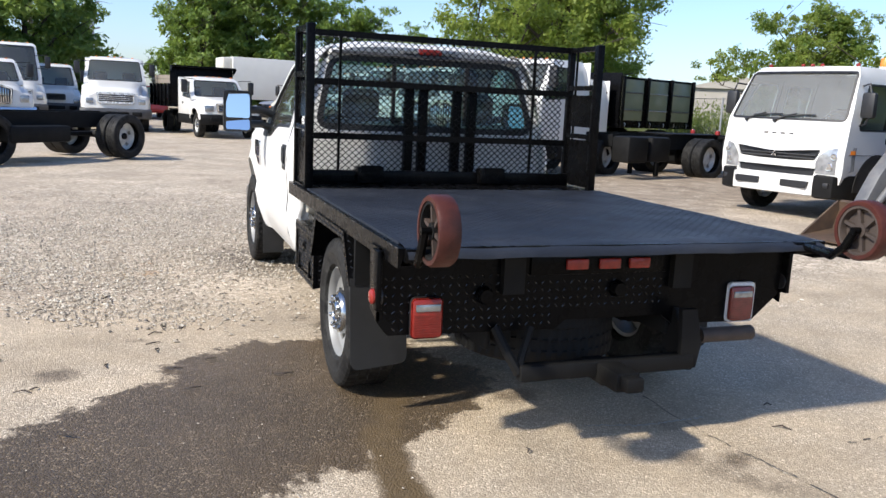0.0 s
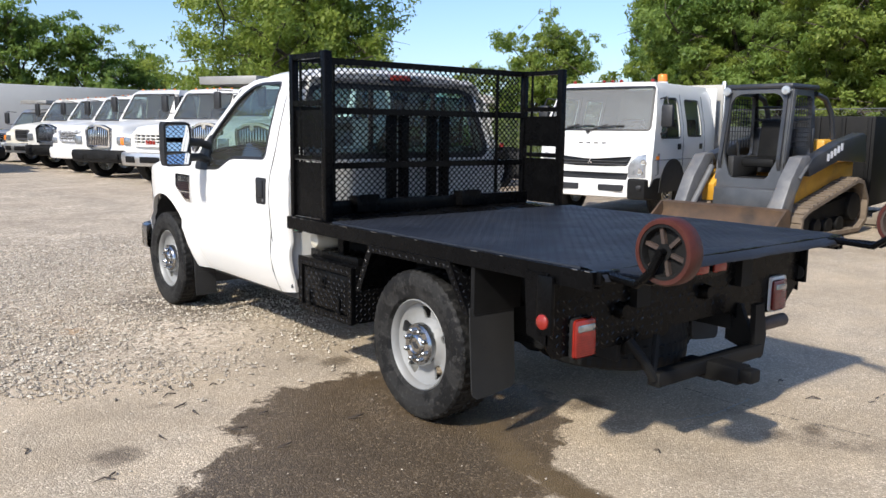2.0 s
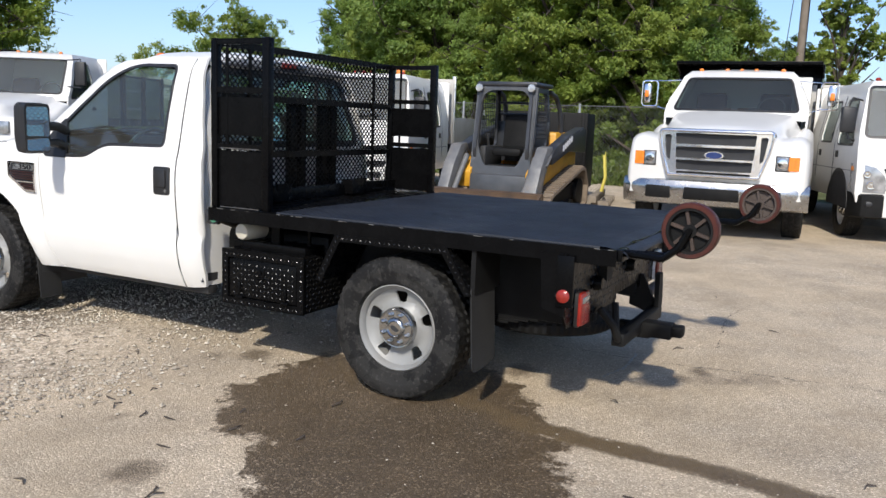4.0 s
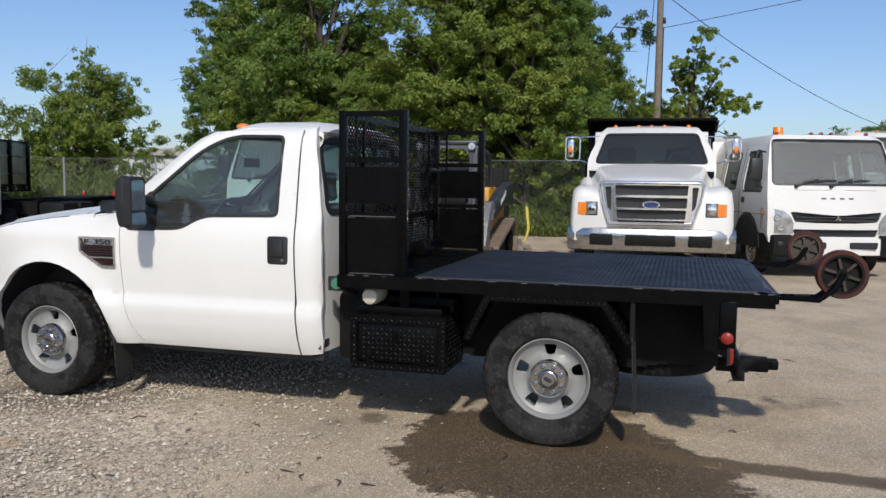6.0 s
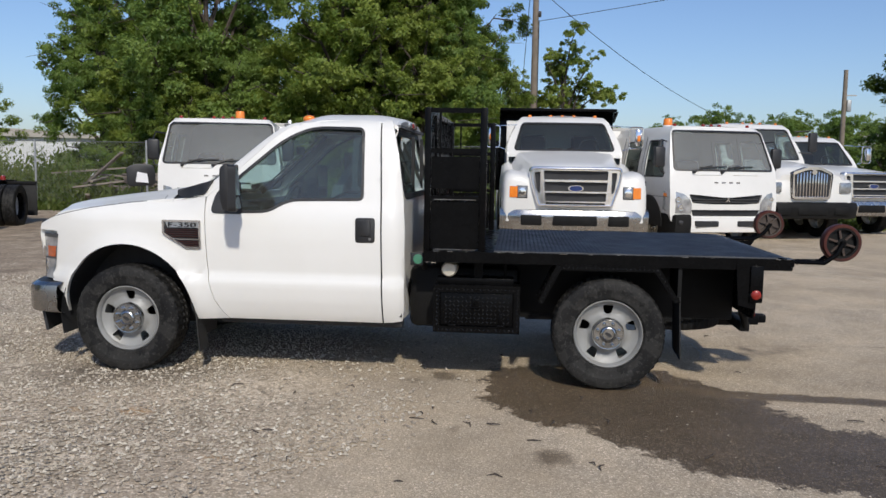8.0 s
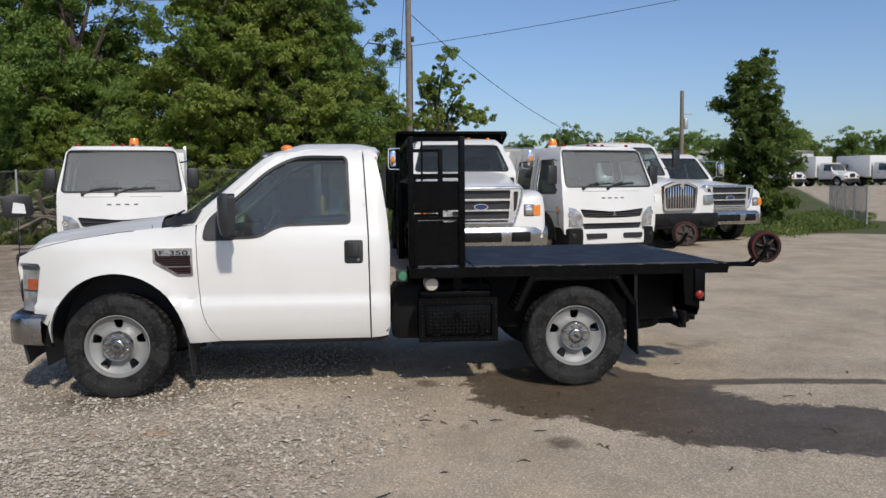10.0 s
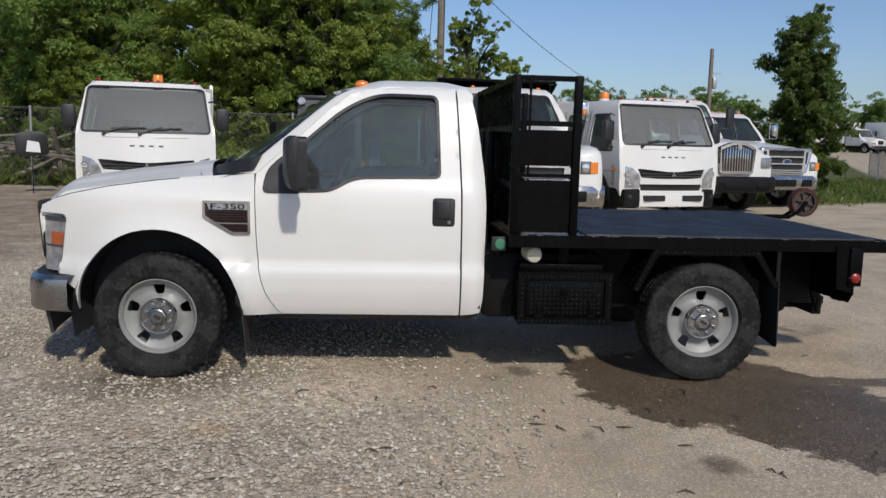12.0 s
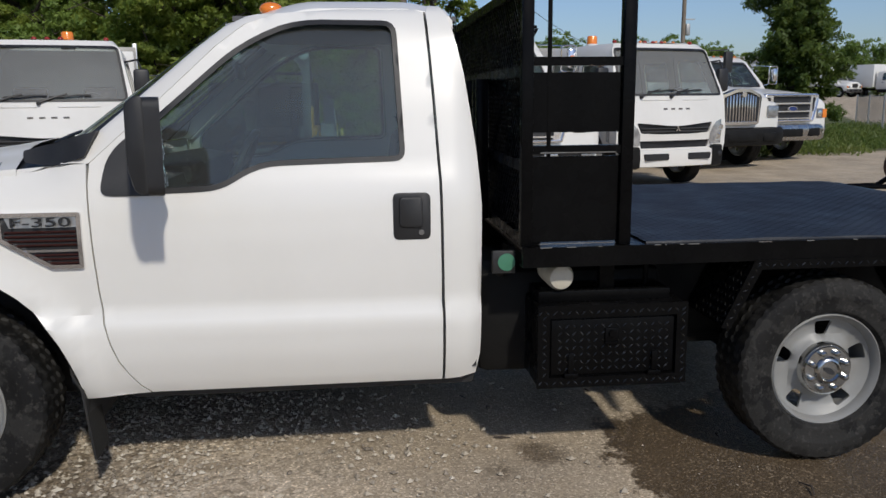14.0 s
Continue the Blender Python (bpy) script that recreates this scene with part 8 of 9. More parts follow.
# ---- compact track loader ----
def track_loader(at):
    t = thing("track_loader", "grey and yellow compact track loader with a rusty bucket", "loader", at)
    # cab
    for s in (-1, 1):
        bm = B()
        o = rounded([(-0.86, 0.80), (0.02, 0.80), (0.10, 1.05), (-0.06, 2.05), (-0.80, 2.05), (-0.90, 1.5)], 0.05, 3)
        hole = rounded([(-0.78, 1.10), (-0.06, 1.10), (-0.13, 1.95), (-0.74, 1.95)], 0.08, 4)
        sheet(o, [hole], lambda y, z: (s * (0.46 - 0.02 * (z - 1)), y, z), 0.12, (-s * 0.05, 0, 0), bm)
        part("cab_side", bm, machine_dark, t)
        bm = B()
        for q in range(10):
            y = -0.76 + 0.075 * q
            tube(bm, [(s * 0.445, y, 1.22), (s * 0.445, y, 1.92)], 0.006, 4)
        for q in range(11):
            z = 1.25 + 0.065 * q
            tube(bm, [(s * 0.445, -0.78, z), (s * 0.445, -0.10, z)], 0.006, 4)
        tagged(part("side_screen", bm, cab_dark, t, "dark wire side screen"), kind="stuff")
        bm = B()
        loft(bm, [[(s * 0.43, 0.06 - 0.13 * (z - 0.8), z), (s * 0.50, 0.05 - 0.13 * (z - 0.8), z), (s * 0.50, -0.03 - 0.13 * (z - 0.8), z), (s * 0.43, -0.02 - 0.13 * (z - 0.8), z)] for z in (0.55, 1.0, 2.02)], close=True, caps=True)
        part("cab_post", bm, machine_grey, t)
        bm = B()
        lathe(bm, [(-0.03, 0.045), (0.05, 0.062), (0.062, 0.055), (0.064, 0.003)], 16, "y", m=Matrix.Translation((s * 0.43, -0.05, 2.0)))
        part("work_lamp", bm, lens_bright, t, "round white work lamp")
        # lift arm
        bm = B()
        arm = [(-1.78, 1.02), (-1.75, 1.42), (-1.62, 1.45), (-0.9, 1.32), (-0.10, 1.10), (0.02, 0.98), (-0.05, 0.86), (-0.9, 1.06)]
        prism(bm, arm, s * 0.66, s * 0.82, "x", r=0.012)
        part("lift_arm", bm, machine_dark, t, "dark grey lift arm")
        bm = B()
        for k in range(5):
            box(bm, s * 0.822, s * 0.826, -0.98 + 0.10 * k, -0.91 + 0.10 * k, 1.20 - 0.035 * k, 1.30 - 0.035 * k)
        part("name_bars", bm, sign_white, t)
        bm = B()
        prism(bm, [(0.36, 0.30), (0.60, 0.26), (0.64, 0.42), (0.42, 0.82), (0.16, 1.12), (-0.06, 1.14), (-0.16, 1.02), (0.06, 0.90), (0.26, 0.62)], s * 0.62, s * 0.80, "x", r=0.014)
        knee = part("arm_knee", bm, machine_light, t, "worn grey arm knee")
        bm = B()
        tube(bm, [(s * 0.81, 0.02, 1.00), (s * 0.81, 0.22, 0.84)], 0.022, 8)
        part("pin_bar", bm, steel_dull, knee)
        bm = B()
        tube(bm, [(s * 0.58, 0.02, 1.02), (s * 0.585, 0.12, 0.80), (s * 0.57, 0.40, 0.42)], 0.013, 6)
        part("hose", bm, plastic_black, knee)
        bm = B()
        tube(bm, [(s * 0.57, 0.05, 0.95), (s * 0.57, 0.50, 0.42)], 0.045, 10)
        tube(bm, [(s * 0.57, 0.40, 0.53), (s * 0.57, 0.68, 0.22)], 0.025, 8)
        part("cylinder", bm, machine_light, t)
        # track
        bm = B()
        loop = [(0.30, 0.18), (0.10, 0.04), (-1.50, 0.04), (-1.74, 0.18), (-1.76, 0.50), (-1.56, 0.76), (-1.38, 0.80), (0.10, 0.44), (0.28, 0.34)]
        dl = dense(loop, 0.055)
        inn = offset_in(dl, 0.05) if True else dl
        n = len(dl)
        for k in range(n):
            a, b = dl[k], dl[(k + 1) % n]
            c, d = inn[(k + 1) % n], inn[k]
            e = 0.018 if k % 2 else 0.0
            prism(bm, [a, b, c, d], s * 0.52, s * 0.92, "x")
            if k % 2:
                nx2, ny2 = (a[0] - d[0]) * 0.4, (a[1] - d[1]) * 0.4
                prism(bm, [(a[0] + nx2, a[1] + ny2), (b[0] + nx2, b[1] + ny2), b, a], s * 0.53, s * 0.91, "x")
        part("track", bm, mud, t, "muddy rubber track")
        bm = B()
        for y, z, r in ((-1.42, 0.40, 0.20), (0.10, 0.22, 0.15), (-0.3, 0.17, 0.11), (-0.65, 0.17, 0.11), (-1.0, 0.17, 0.11)):
            bm = B()
            lathe(bm, [(s * 0.60, r), (s * 0.86, r), (s * 0.87, r * 0.4)], 18, "x", m=Matrix.Translation((0, y, z)))
            part("track_roller", bm, black_flat, t)
        bm = B()
        prism(bm, [(-1.4, 0.3), (0.1, 0.2), (0.1, 0.36), (-1.35, 0.55)], s * 0.62, s * 0.8, "x")
        part("track_frame", bm, black_flat, t)
        bm = B()
        prism(bm, [(-1.75, 0.82), (-1.2, 0.78), (0.12, 0.46), (0.16, 0.70), (-0.05, 0.88), (-0.6, 0.98), (-1.75, 1.05)], s * 0.46, s * 0.66, "x", r=0.01)
        part("side_body", bm, yellow_paint, t, "yellow side of the body")
    bm = B()
    box(bm, -0.50, 0.50, -0.86, -0.05, 2.03, 2.10, 0.03)
    part("cab_roof", bm, machine_dark, t)
    bm = B()
    o = rounded([(-0.50, 0.62), (0.50, 0.62), (0.48, 2.09), (-0.48, 2.09)], 0.06, 3)
    hole = rounded([(-0.27, 0.80), (0.27, 0.80), (0.41, 1.12), (0.385, 1.97), (-0.385, 1.97), (-0.41, 1.12)], [0.06, 0.06, 0.12, 0.20, 0.20, 0.12], 6)
    sheet(o, [hole], lambda x, z: (x, 0.075 - 0.13 * (z - 0.8), z), 0.12, (0, -0.04, 0), bm)
    part("cab_front", bm, machine_grey, t, "dark cab front with a rounded doorway")
    bm = B()
    box(bm, -0.45, 0.45, -0.84, 0.0, 0.76, 0.80)
    for s in (-1, 1):
        box(bm, s * 0.32, s * 0.42, -0.80, -0.10, 0.80, 1.10, 0.02)
    part("cab_floor", bm, cab_dark, t)
    bm = B()
    box(bm, -0.46, 0.46, -0.88, -0.82, 0.85, 1.50, 0.01)
    for z in (1.62, 1.80):
        tube(bm, [(-0.45, -0.85, z), (0.45, -0.85, z)], 0.02, 6)
    part("cab_rear_guard", bm, machine_dark, t)
    for s in (-1, 1):
        bm = B()
        tube(bm, [(s * 0.44, -0.86, 1.98), (s * 0.46, -1.12, 1.92), (s * 0.48, -1.30, 1.72), (s * 0.50, -1.36, 1.35)], 0.04, 8)
        part("rear_hoop", bm, machine_dark, t)
    bm = B()
    box(bm, -0.52, 0.52, -1.90, -1.08, 0.40, 1.35, 0.05)
    part("engine_cover", bm, yellow_paint, t)
    bm = B()
    prism(bm, [(0.0, 0.30), (0.18, 0.30), (0.15, 0.66), (0.0, 0.72)], -0.46, 0.46, "x", r=0.01)
    part("front_plate", bm, machine_grey, t, "worn grey front plate")
    bm = B()
    box(bm, -0.25, 0.25, -0.65, -0.15, 0.95, 1.08, 0.05)
    prism(bm, rounded([(-0.72, 1.05), (-0.55, 1.05), (-0.62, 1.62), (-0.76, 1.60)], 0.05, 3), -0.22, 0.22, "x", r=0.03)
    part("seat", bm, black_flat, t, "black operator seat")
    for s in (-0.34, 0.34):
        bm = B()
        tube(bm, [(s, -0.30, 1.0), (s, -0.2, 1.30)], 0.02, 6)
        part("lever", bm, cab_dark, t)
    bm = B()
    box(bm, -0.42, 0.42, 0.19, 0.23, 0.30, 0.40, 0.01)
    part("coupler", bm, yellow_paint, t)
    # bucket
    bm = B()
    prof = [(0.62, 0.10), (0.60, 0.42), (0.66, 0.47), (0.74, 0.45), (0.72, 0.34), (0.80, 0.11), (1.34, 0.03), (1.34, 0.015), (0.75, 0.02)]
    prism(bm, prof, -0.92, 0.92, "x")
    for s in (-1, 1):
        prism(bm, [(0.64, 0.06), (0.64, 0.45), (0.75, 0.46), (1.28, 0.05), (1.28, 0.02), (0.75, 0.02)], s * 0.90, s * 0.93, "x")
    part("bucket", bm, bucket_rust, t, "wide rusty steel bucket")
    return t


track_loader(facing(7.1, 2.95, 182))
# black steel box on a pallet behind the loader, with a yellow strap
t = thing("steel_box", "black steel box with a yellow strap, on a wooden skid", "container", facing(9.55, 3.1, 192))
bm = B()
box(bm, -0.68, 1.0, -1.4, 0.0, 0.28, 1.68, 0.02)
b_ = part("box_body", bm, black_flat, t)
for k in range(5):
    bm = B()
    box(bm, -0.6 + 0.37 * k - 0.03, -0.6 + 0.37 * k + 0.03, 0.0, 0.04, 0.30, 1.66, 0.005)
    part("box_rib", bm, black_flat, b_)
for k in range(4):
    bm = B()
    box(bm, -1.15, 1.15, -1.5 + 0.45 * k, -1.3 + 0.45 * k, 0.02, 0.12, 0.005)
    part("skid_board", bm, raw_wood, t, "weathered timber skid")
for s in (-0.9, 0.0, 0.9):
    bm = B()
    box(bm, s - 0.06, s + 0.06, -1.5, 0.5, 0.12, 0.24, 0.005)
    part("skid_beam", bm, raw_wood, t, "weathered timber skid")
bm = B()
box(bm, -1.02, -1.01, -0.3, -0.24, 0.25, 1.0)
tube(bm, [(-1.0, 0.05, 0.3), (-1.06, 0.1, 0.55), (-1.02, 0.05, 0.95)], 0.03, 5)
part("strap", bm, strap_yellow, t)


# ---- trees ----
def leaf_material(name, a, b, c):
    m = bpy.data.materials.new(name)
    m.use_nodes = True
    nt = m.node_tree
    p = nt.nodes["Principled BSDF"]
    p.inputs["Roughness"].default_value, p.inputs["Specular IOR Level"].default_value = 0.5, 0.35
    g = nt.nodes.new("ShaderNodeNewGeometry")
    col = ramp(nt, g.outputs["Random Per Island"], [(0.0, a), (0.55, b), (1.0, c)])
    big, clump = noise_of(nt, g.outputs["Position"], 0.42, 3), noise_of(nt, g.outputs["Position"], 1.7, 2)
    col = mix(nt, ramp(nt, big, [(0.42, 0.0), (0.60, 0.6)]), col, c)
    col = mix(nt, ramp(nt, clump, [(0.42, 0.32), (0.55, 0.0)]), col, a)
    nt.links.new(col, p.inputs["Base Color"])
    t = node(nt, "ShaderNodeBsdfTranslucent")
    nt.links.new(mix(nt, 0.5, col, (0.26, 0.34, 0.04)), t.inputs[0])
    mx = nt.nodes.new("ShaderNodeMixShader")
    mx.inputs[0].default_value = 0.52
    nt.links.new(p.outputs[0], mx.inputs[1])
    nt.links.new(t.outputs[0], mx.inputs[2])
    nt.links.new(mx.outputs[0], nt.nodes["Material Output"].inputs[0])
    return m


leaf_a = leaf_material("leaves", (0.078, 0.148, 0.038), (0.16, 0.26, 0.060), (0.29, 0.38, 0.09))
leaf_b = leaf_material("yellow_green_leaves", (0.100, 0.168, 0.034), (0.205, 0.29, 0.055), (0.36, 0.41, 0.085))
leaf_c = leaf_material("dark_leaves", (0.048, 0.086, 0.024), (0.098, 0.15, 0.036), (0.17, 0.22, 0.054))
weed_leaf = leaf_material("weeds", (0.08, 0.125, 0.03), (0.14, 0.19, 0.045), (0.22, 0.24, 0.075))


def leaves_mesh(name, centres, radii, count, size, mat, rng, squash=0.8, droop=0.25, sprays=9):
    """Small leaves in sprays; the sprays sit on and in round clumps, denser towards their skins."""
    n_c = len(centres)
    d = rng.normal(size=(n_c, sprays, 3))
    d /= np.linalg.norm(d, axis=2)[..., None]
    far = radii[:, None] * (0.45 + 0.62 * rng.random((n_c, sprays)) ** 0.6)
    mid = (centres[:, None] + d * far[..., None] * np.array([1, 1, squash])).reshape(-1, 3)
    out = d.reshape(-1, 3)
    rad = (radii[:, None] * (0.20 + 0.26 * rng.random((n_c, sprays)))).ravel()
    w = rad ** 2
    pick = rng.choice(len(mid), count, p=w / w.sum())
    e = rng.normal(size=(count, 3))
    e /= np.linalg.norm(e, axis=1)[:, None]
    p = mid[pick] + e * (rad[pick] * (0.25 + 0.75 * rng.random(count) ** 0.5) * (1 + 0.2 * rng.normal(size=count)))[:, None] * np.array([1, 1, 0.7])
    nrm = out[pick] * 0.45 + e * 0.35 + rng.normal(size=(count, 3)) * 0.5 + np.array([0, 0, 0.5])
    nrm /= np.linalg.norm(nrm, axis=1)[:, None]
    a = np.cross(nrm, rng.normal(size=(count, 3)))
    a /= np.linalg.norm(a, axis=1)[:, None]
    a[:, 2] -= droop
    b = np.cross(nrm, a)
    s = size * (0.6 + 0.8 * rng.random(count))[:, None]
    v = np.empty((count, 3, 3))
    v[:, 0], v[:, 1], v[:, 2] = p - a * s, p + b * s * 0.75 - a * s * 0.1, p + a * s - b * s * 0.35
    me = bpy.data.meshes.new(name)
    me.vertices.add(count * 3)
    me.vertices.foreach_set("co", v.ravel())
    me.loops.add(count * 3)
    me.loops.foreach_set("vertex_index", np.arange(count * 3))
    me.polygons.add(count)
    me.polygons.foreach_set("loop_start", np.arange(0, count * 3, 3))
    me.polygons.foreach_set("loop_total", np.full(count, 3))
    me.update()
    me.materials.append(mat)
    return me


def tree(name, label, at, height, width, mat, seed, leaves=14000, size=0.11, low=0.12, limbs=13, shape=1.0, category="tree", clump=0.16):
    """A trunk that forks into limbs, with clumps of leaves at and along them."""
    rng = np.random.default_rng(seed)
    rnd = random.Random(seed)
    t = thing(name, label, category, at)
    bm = B()
    lean = Vector((rnd.uniform(-0.05, 0.05), rnd.uniform(-0.05, 0.05), 0))
    r0 = height * 0.018
    trunk = [Vector((lean.x * z + 0.04 * math.sin(z * 1.3 + seed), lean.y * z + 0.04 * math.cos(z * 1.1), z)) for z in np.linspace(-0.1, height * 0.9, 9)]
    tube(bm, trunk, r0, 8, radii=[r0 * (1.25 - 1.1 * k / 8) for k in range(9)])
    cen, rad = [], []
    for k in range(limbs):
        f = low + (0.92 - low) * (k + 0.5) / limbs
        z = f * height
        base = trunk[min(8, int(f * 0.85 * 8))]
        az = k * 2.4 + rnd.uniform(-0.5, 0.5)
        g = math.sin(math.pi * min(1, max(0.05, (f - low * 0.6) / (1.0 - low * 0.6)) ** (0.62 * shape))) ** 0.55
        reach = width / 2 * g * rnd.uniform(0.62, 1.05)
        end = Vector((math.cos(az) * reach, math.sin(az) * reach, z + rnd.uniform(0.0, 0.12) * height))
        pts = [base, base.lerp(end, 0.5) + Vector((0, 0, 0.04 * height)), end]
        tube(bm, pts, 0.05, 5, radii=[r0 * 0.5, r0 * 0.28, r0 * 0.08])
        for q in range(4):
            w = rnd.uniform(0.35, 1.05)
            c = base.lerp(end, w) + Vector((rnd.gauss(0, 1), rnd.gauss(0, 1), rnd.gauss(0, 0.8))) * width * 0.085
            cen.append(tuple(c))
            rad.append(width * clump * rnd.uniform(0.55, 1.15))
            twig = c + Vector((rnd.gauss(0, 1), rnd.gauss(0, 1), rnd.gauss(0.6, 0.7))) * width * 0.10
            tube(bm, [base.lerp(end, min(w, 0.95)), c, twig], 0.02, 4, radii=[r0 * 0.2, r0 * 0.12, r0 * 0.03])
    for q in range(5):
        cen.append((lean.x * height + rnd.gauss(0, width * 0.08), lean.y * height + rnd.gauss(0, width * 0.08), height * rnd.uniform(0.78, 0.95)))
        rad.append(width * clump * rnd.uniform(0.5, 0.9))
    part("trunk", bm, bark, t, "grey-brown trunk and limbs")
    crown = new("crown", leaves_mesh("crown", np.array(cen), np.array(rad), leaves, size, mat, rng))
    crown.parent = t
    crown["label"] = "uneven leafy crown"
    return t


def put_tree(x, y, turn=0.0, scale=1.0):
    return Matrix.Translation((x, y, ground_z(x, y))) @ Matrix.Rotation(radians(turn), 4, "Z") @ Matrix.Scale(scale, 4)


def again(t, x, y, turn, scale):
    o = copy_thing(t, put_tree(x, y, turn, 1.0))
    o.scale = (scale, scale, scale)
    return o


wall_a = tree("tree", "tall dense green broadleaf tree behind the fence", put_tree(19.1, 10.5), 9.4, 5.6, leaf_a, 3, 100000, 0.058, 0.02, 20)
wall_b = tree("tree", "tall yellow-green broadleaf tree behind the fence", put_tree(18.4, 5.9), 8.2, 5.2, leaf_b, 8, 95000, 0.058, 0.02, 20)
wall_c = tree("tree", "tall dark green broadleaf tree behind the fence", put_tree(19.8, 4.4), 9.8, 5.0, leaf_c, 14, 90000, 0.058, 0.04, 20)
for model, x, y, turn, size in ((wall_b, 20.6, 12.6, 200, 1.10), (wall_a, 20.8, 13.2, 95, 0.72), (wall_a, 21.4, 6.4, 250, 1.10), (wall_b, 18.0, 3.6, 90, 0.78), (wall_a, 19.0, 2.5, 30, 0.74), (wall_b, 20.2, 1.5, 310, 0.60),
                                (wall_c, 23.5, 3.4, 160, 0.9), (wall_a, 18.2, 8.8, 170, 0.52), (wall_c, 22.6, 10.2, 40, 0.72), (wall_a, 28.0, 18.8, 20, 1.0), (wall_b, 17.4, 6.6, 260, 0.5), (wall_b, 17.6, 10.6, 20, 0.48)):
    again(model, x, y, turn, size)
tree("tree", "slim light green tree behind the utility pole", put_tree(24.2, -1.1), 6.0, 3.4, leaf_b, 23, 26000, 0.06, 0.20, 18, clump=0.12)
again(wall_b, 25.5, 0.6, 80, 0.55)
tree("tree", "tall vine-covered dark green tree by the gate", put_tree(20.5, -11.75), 5.9, 2.1, leaf_c, 25, 60000, 0.06, 0.0, 24, shape=0.8, clump=0.30)
tree("tree", "rounded light green tree standing alone", put_tree(27.2, 27.0), 6.4, 7.2, leaf_b, 31, 70000, 0.072, 0.0, 22, clump=0.14)
big = tree("tree", "broad tall green tree with a loose crown", put_tree(21.0, 40.5), 14.0, 14.5, leaf_b, 37, 90000, 0.12, 0.04, 24)
again(big, 27.0, 52.0, 140, 0.8)
far_t = tree("tree", "distant dark green tree behind the trailers", put_tree(3.0, 72.0), 11.5, 10.0, leaf_a, 41, 20000, 0.19, 0.03, 17)
for x, y, turn, s in ((7.5, 74, 50, 1.05), (12.5, 73, 110, 0.98), (17.5, 72, 170, 0.85), (22.5, 74, 230, 0.7), (-8.0, 71, 290, 0.75), (4.5, 78, 340, 1.1), (-22.0, 60, 30, 1.25), (-30.0, 62, 200, 1.3), (-15.5, 74, 200, 0.62), (26, 78, 10, 0.6), (-7.8, 46.0, 75, 0.92), (-12.0, 44.0, 205, 1.1), (-18.0, 40.0, 20, 1.1)):
    again(far_t, x, y, turn, s)
for k in range(2, 13):
    again(far_t, 92 + 6 * math.sin(k * 2.1), 2 - 6.2 * k, 47 * k, 0.56 + 0.10 * math.sin(k * 1.7 + 1))
for x, y, turn, s in ((60, -20, 0, 0.42), (66, -26, 90, 0.44), (75, -20, 200, 0.46), (85, -34, 60, 0.54), (70, -13, 120, 0.36), (72, -33, 30, 0.42), (92, -50, 220, 0.52), (94, -60, 70, 0.60), (90, -46, 170, 0.50), (102, -56, 20, 0.66), (100, -68, 20, 0.60)):
    again(far_t, x, y, turn, s)


# ---- fence, poles, wires, weeds ----
def fence(x0, y0, x1, y1, h=1.9):
    t = thing("chain_link_fence", "grey chain-link fence with thin steel posts", "fence")
    L = math.hypot(x1 - x0, y1 - y0)
    d = Vector(((x1 - x0) / L, (y1 - y0) / L, 0))
    n = int(L / 3.0)
    for k in range(n + 1):
        bm = B()
        p = Vector((x0, y0, 0)) + d * (L * k / n)
        z = ground_z(p.x, p.y)
        tube(bm, [(p.x, p.y, z - 0.05), (p.x, p.y, z + h + 0.05)], 0.03, 8)
        part("post", bm, galvanised, t)
    zz = ground_z((x0 + x1) / 2, (y0 + y1) / 2)
    bm = B()
    tube(bm, [(x0, y0, zz + h), (x1, y1, zz + h)], 0.011, 6)
    part("top_rail", bm, fence_wire, t)
    me = bpy.data.meshes.new("mesh")
    vs, fs = [], []
    nrm = Vector((-d.y, d.x, 0))
    step = 0.085
    w = 0.0015
    for sgn in (1, -1):
        a = -h if sgn > 0 else 0.0
        while a < (L if sgn > 0 else L + h):
            b = a + sgn * h
            u0, z0, u1, z1 = a, 0.0, b, h
            if u0 < 0:
                z0, u0 = -u0 * 1.0, 0.0
            if u0 > L:
                z0, u0 = (u0 - L), L
            if u1 > L:
                z1, u1 = h - (u1 - L), L
            if u1 < 0:
                z1, u1 = h + u1, 0.0
            if z1 > z0:
                p, q = Vector((x0, y0, zz + z0)) + d * u0, Vector((x0, y0, zz + z1)) + d * u1
                o = len(vs)
                e = Vector((0, 0, w))
                vs += [p - e - nrm * w, p + e, p + nrm * w, q - e - nrm * w, q + e, q + nrm * w]
                fs += [(o, o + 1, o + 4, o + 3), (o + 1, o + 2, o + 5, o + 4), (o + 2, o, o + 3, o + 5)]
            a += step
    me.from_pydata([tuple(v) for v in vs], [], fs)
    me.materials.append(fence_wire)
    o = new("wire_mesh", me)
    o.parent = t
    tagged(o, "woven steel wire mesh", kind="stuff")


fence(15.0, 30.0, 15.1, 1.2)
fence(17.2, -13.8, 30.0, -20.0, 1.3)


def pole(x, y, h, lean=0.0, r=0.13):
    t = thing("utility_pole", "weathered wooden utility pole", "pole", Matrix.Translation((x, y, ground_z(x, y))))
    bm = B()
    tube(bm, [(0, 0, -0.1), (lean * 0.5, 0, h * 0.5), (lean, 0, h)], r, 12, radii=[r, r * 0.9, r * 0.78])
    part("pole_shaft", bm, pole_wood, t)
    return t


def wire(a, b, sag, r=0.012):
    t = thing("overhead_cable", "black overhead cable hanging between poles", "cable")
    bm = B()
    a, b = Vector(a), Vector(b)
    tube(bm, [a.lerp(b, k / 20) - Vector((0, 0, sag * 4 * (k / 20) * (1 - k / 20))) for k in range(21)], r, 5)
    part("cable_line", bm, plastic_black, t)


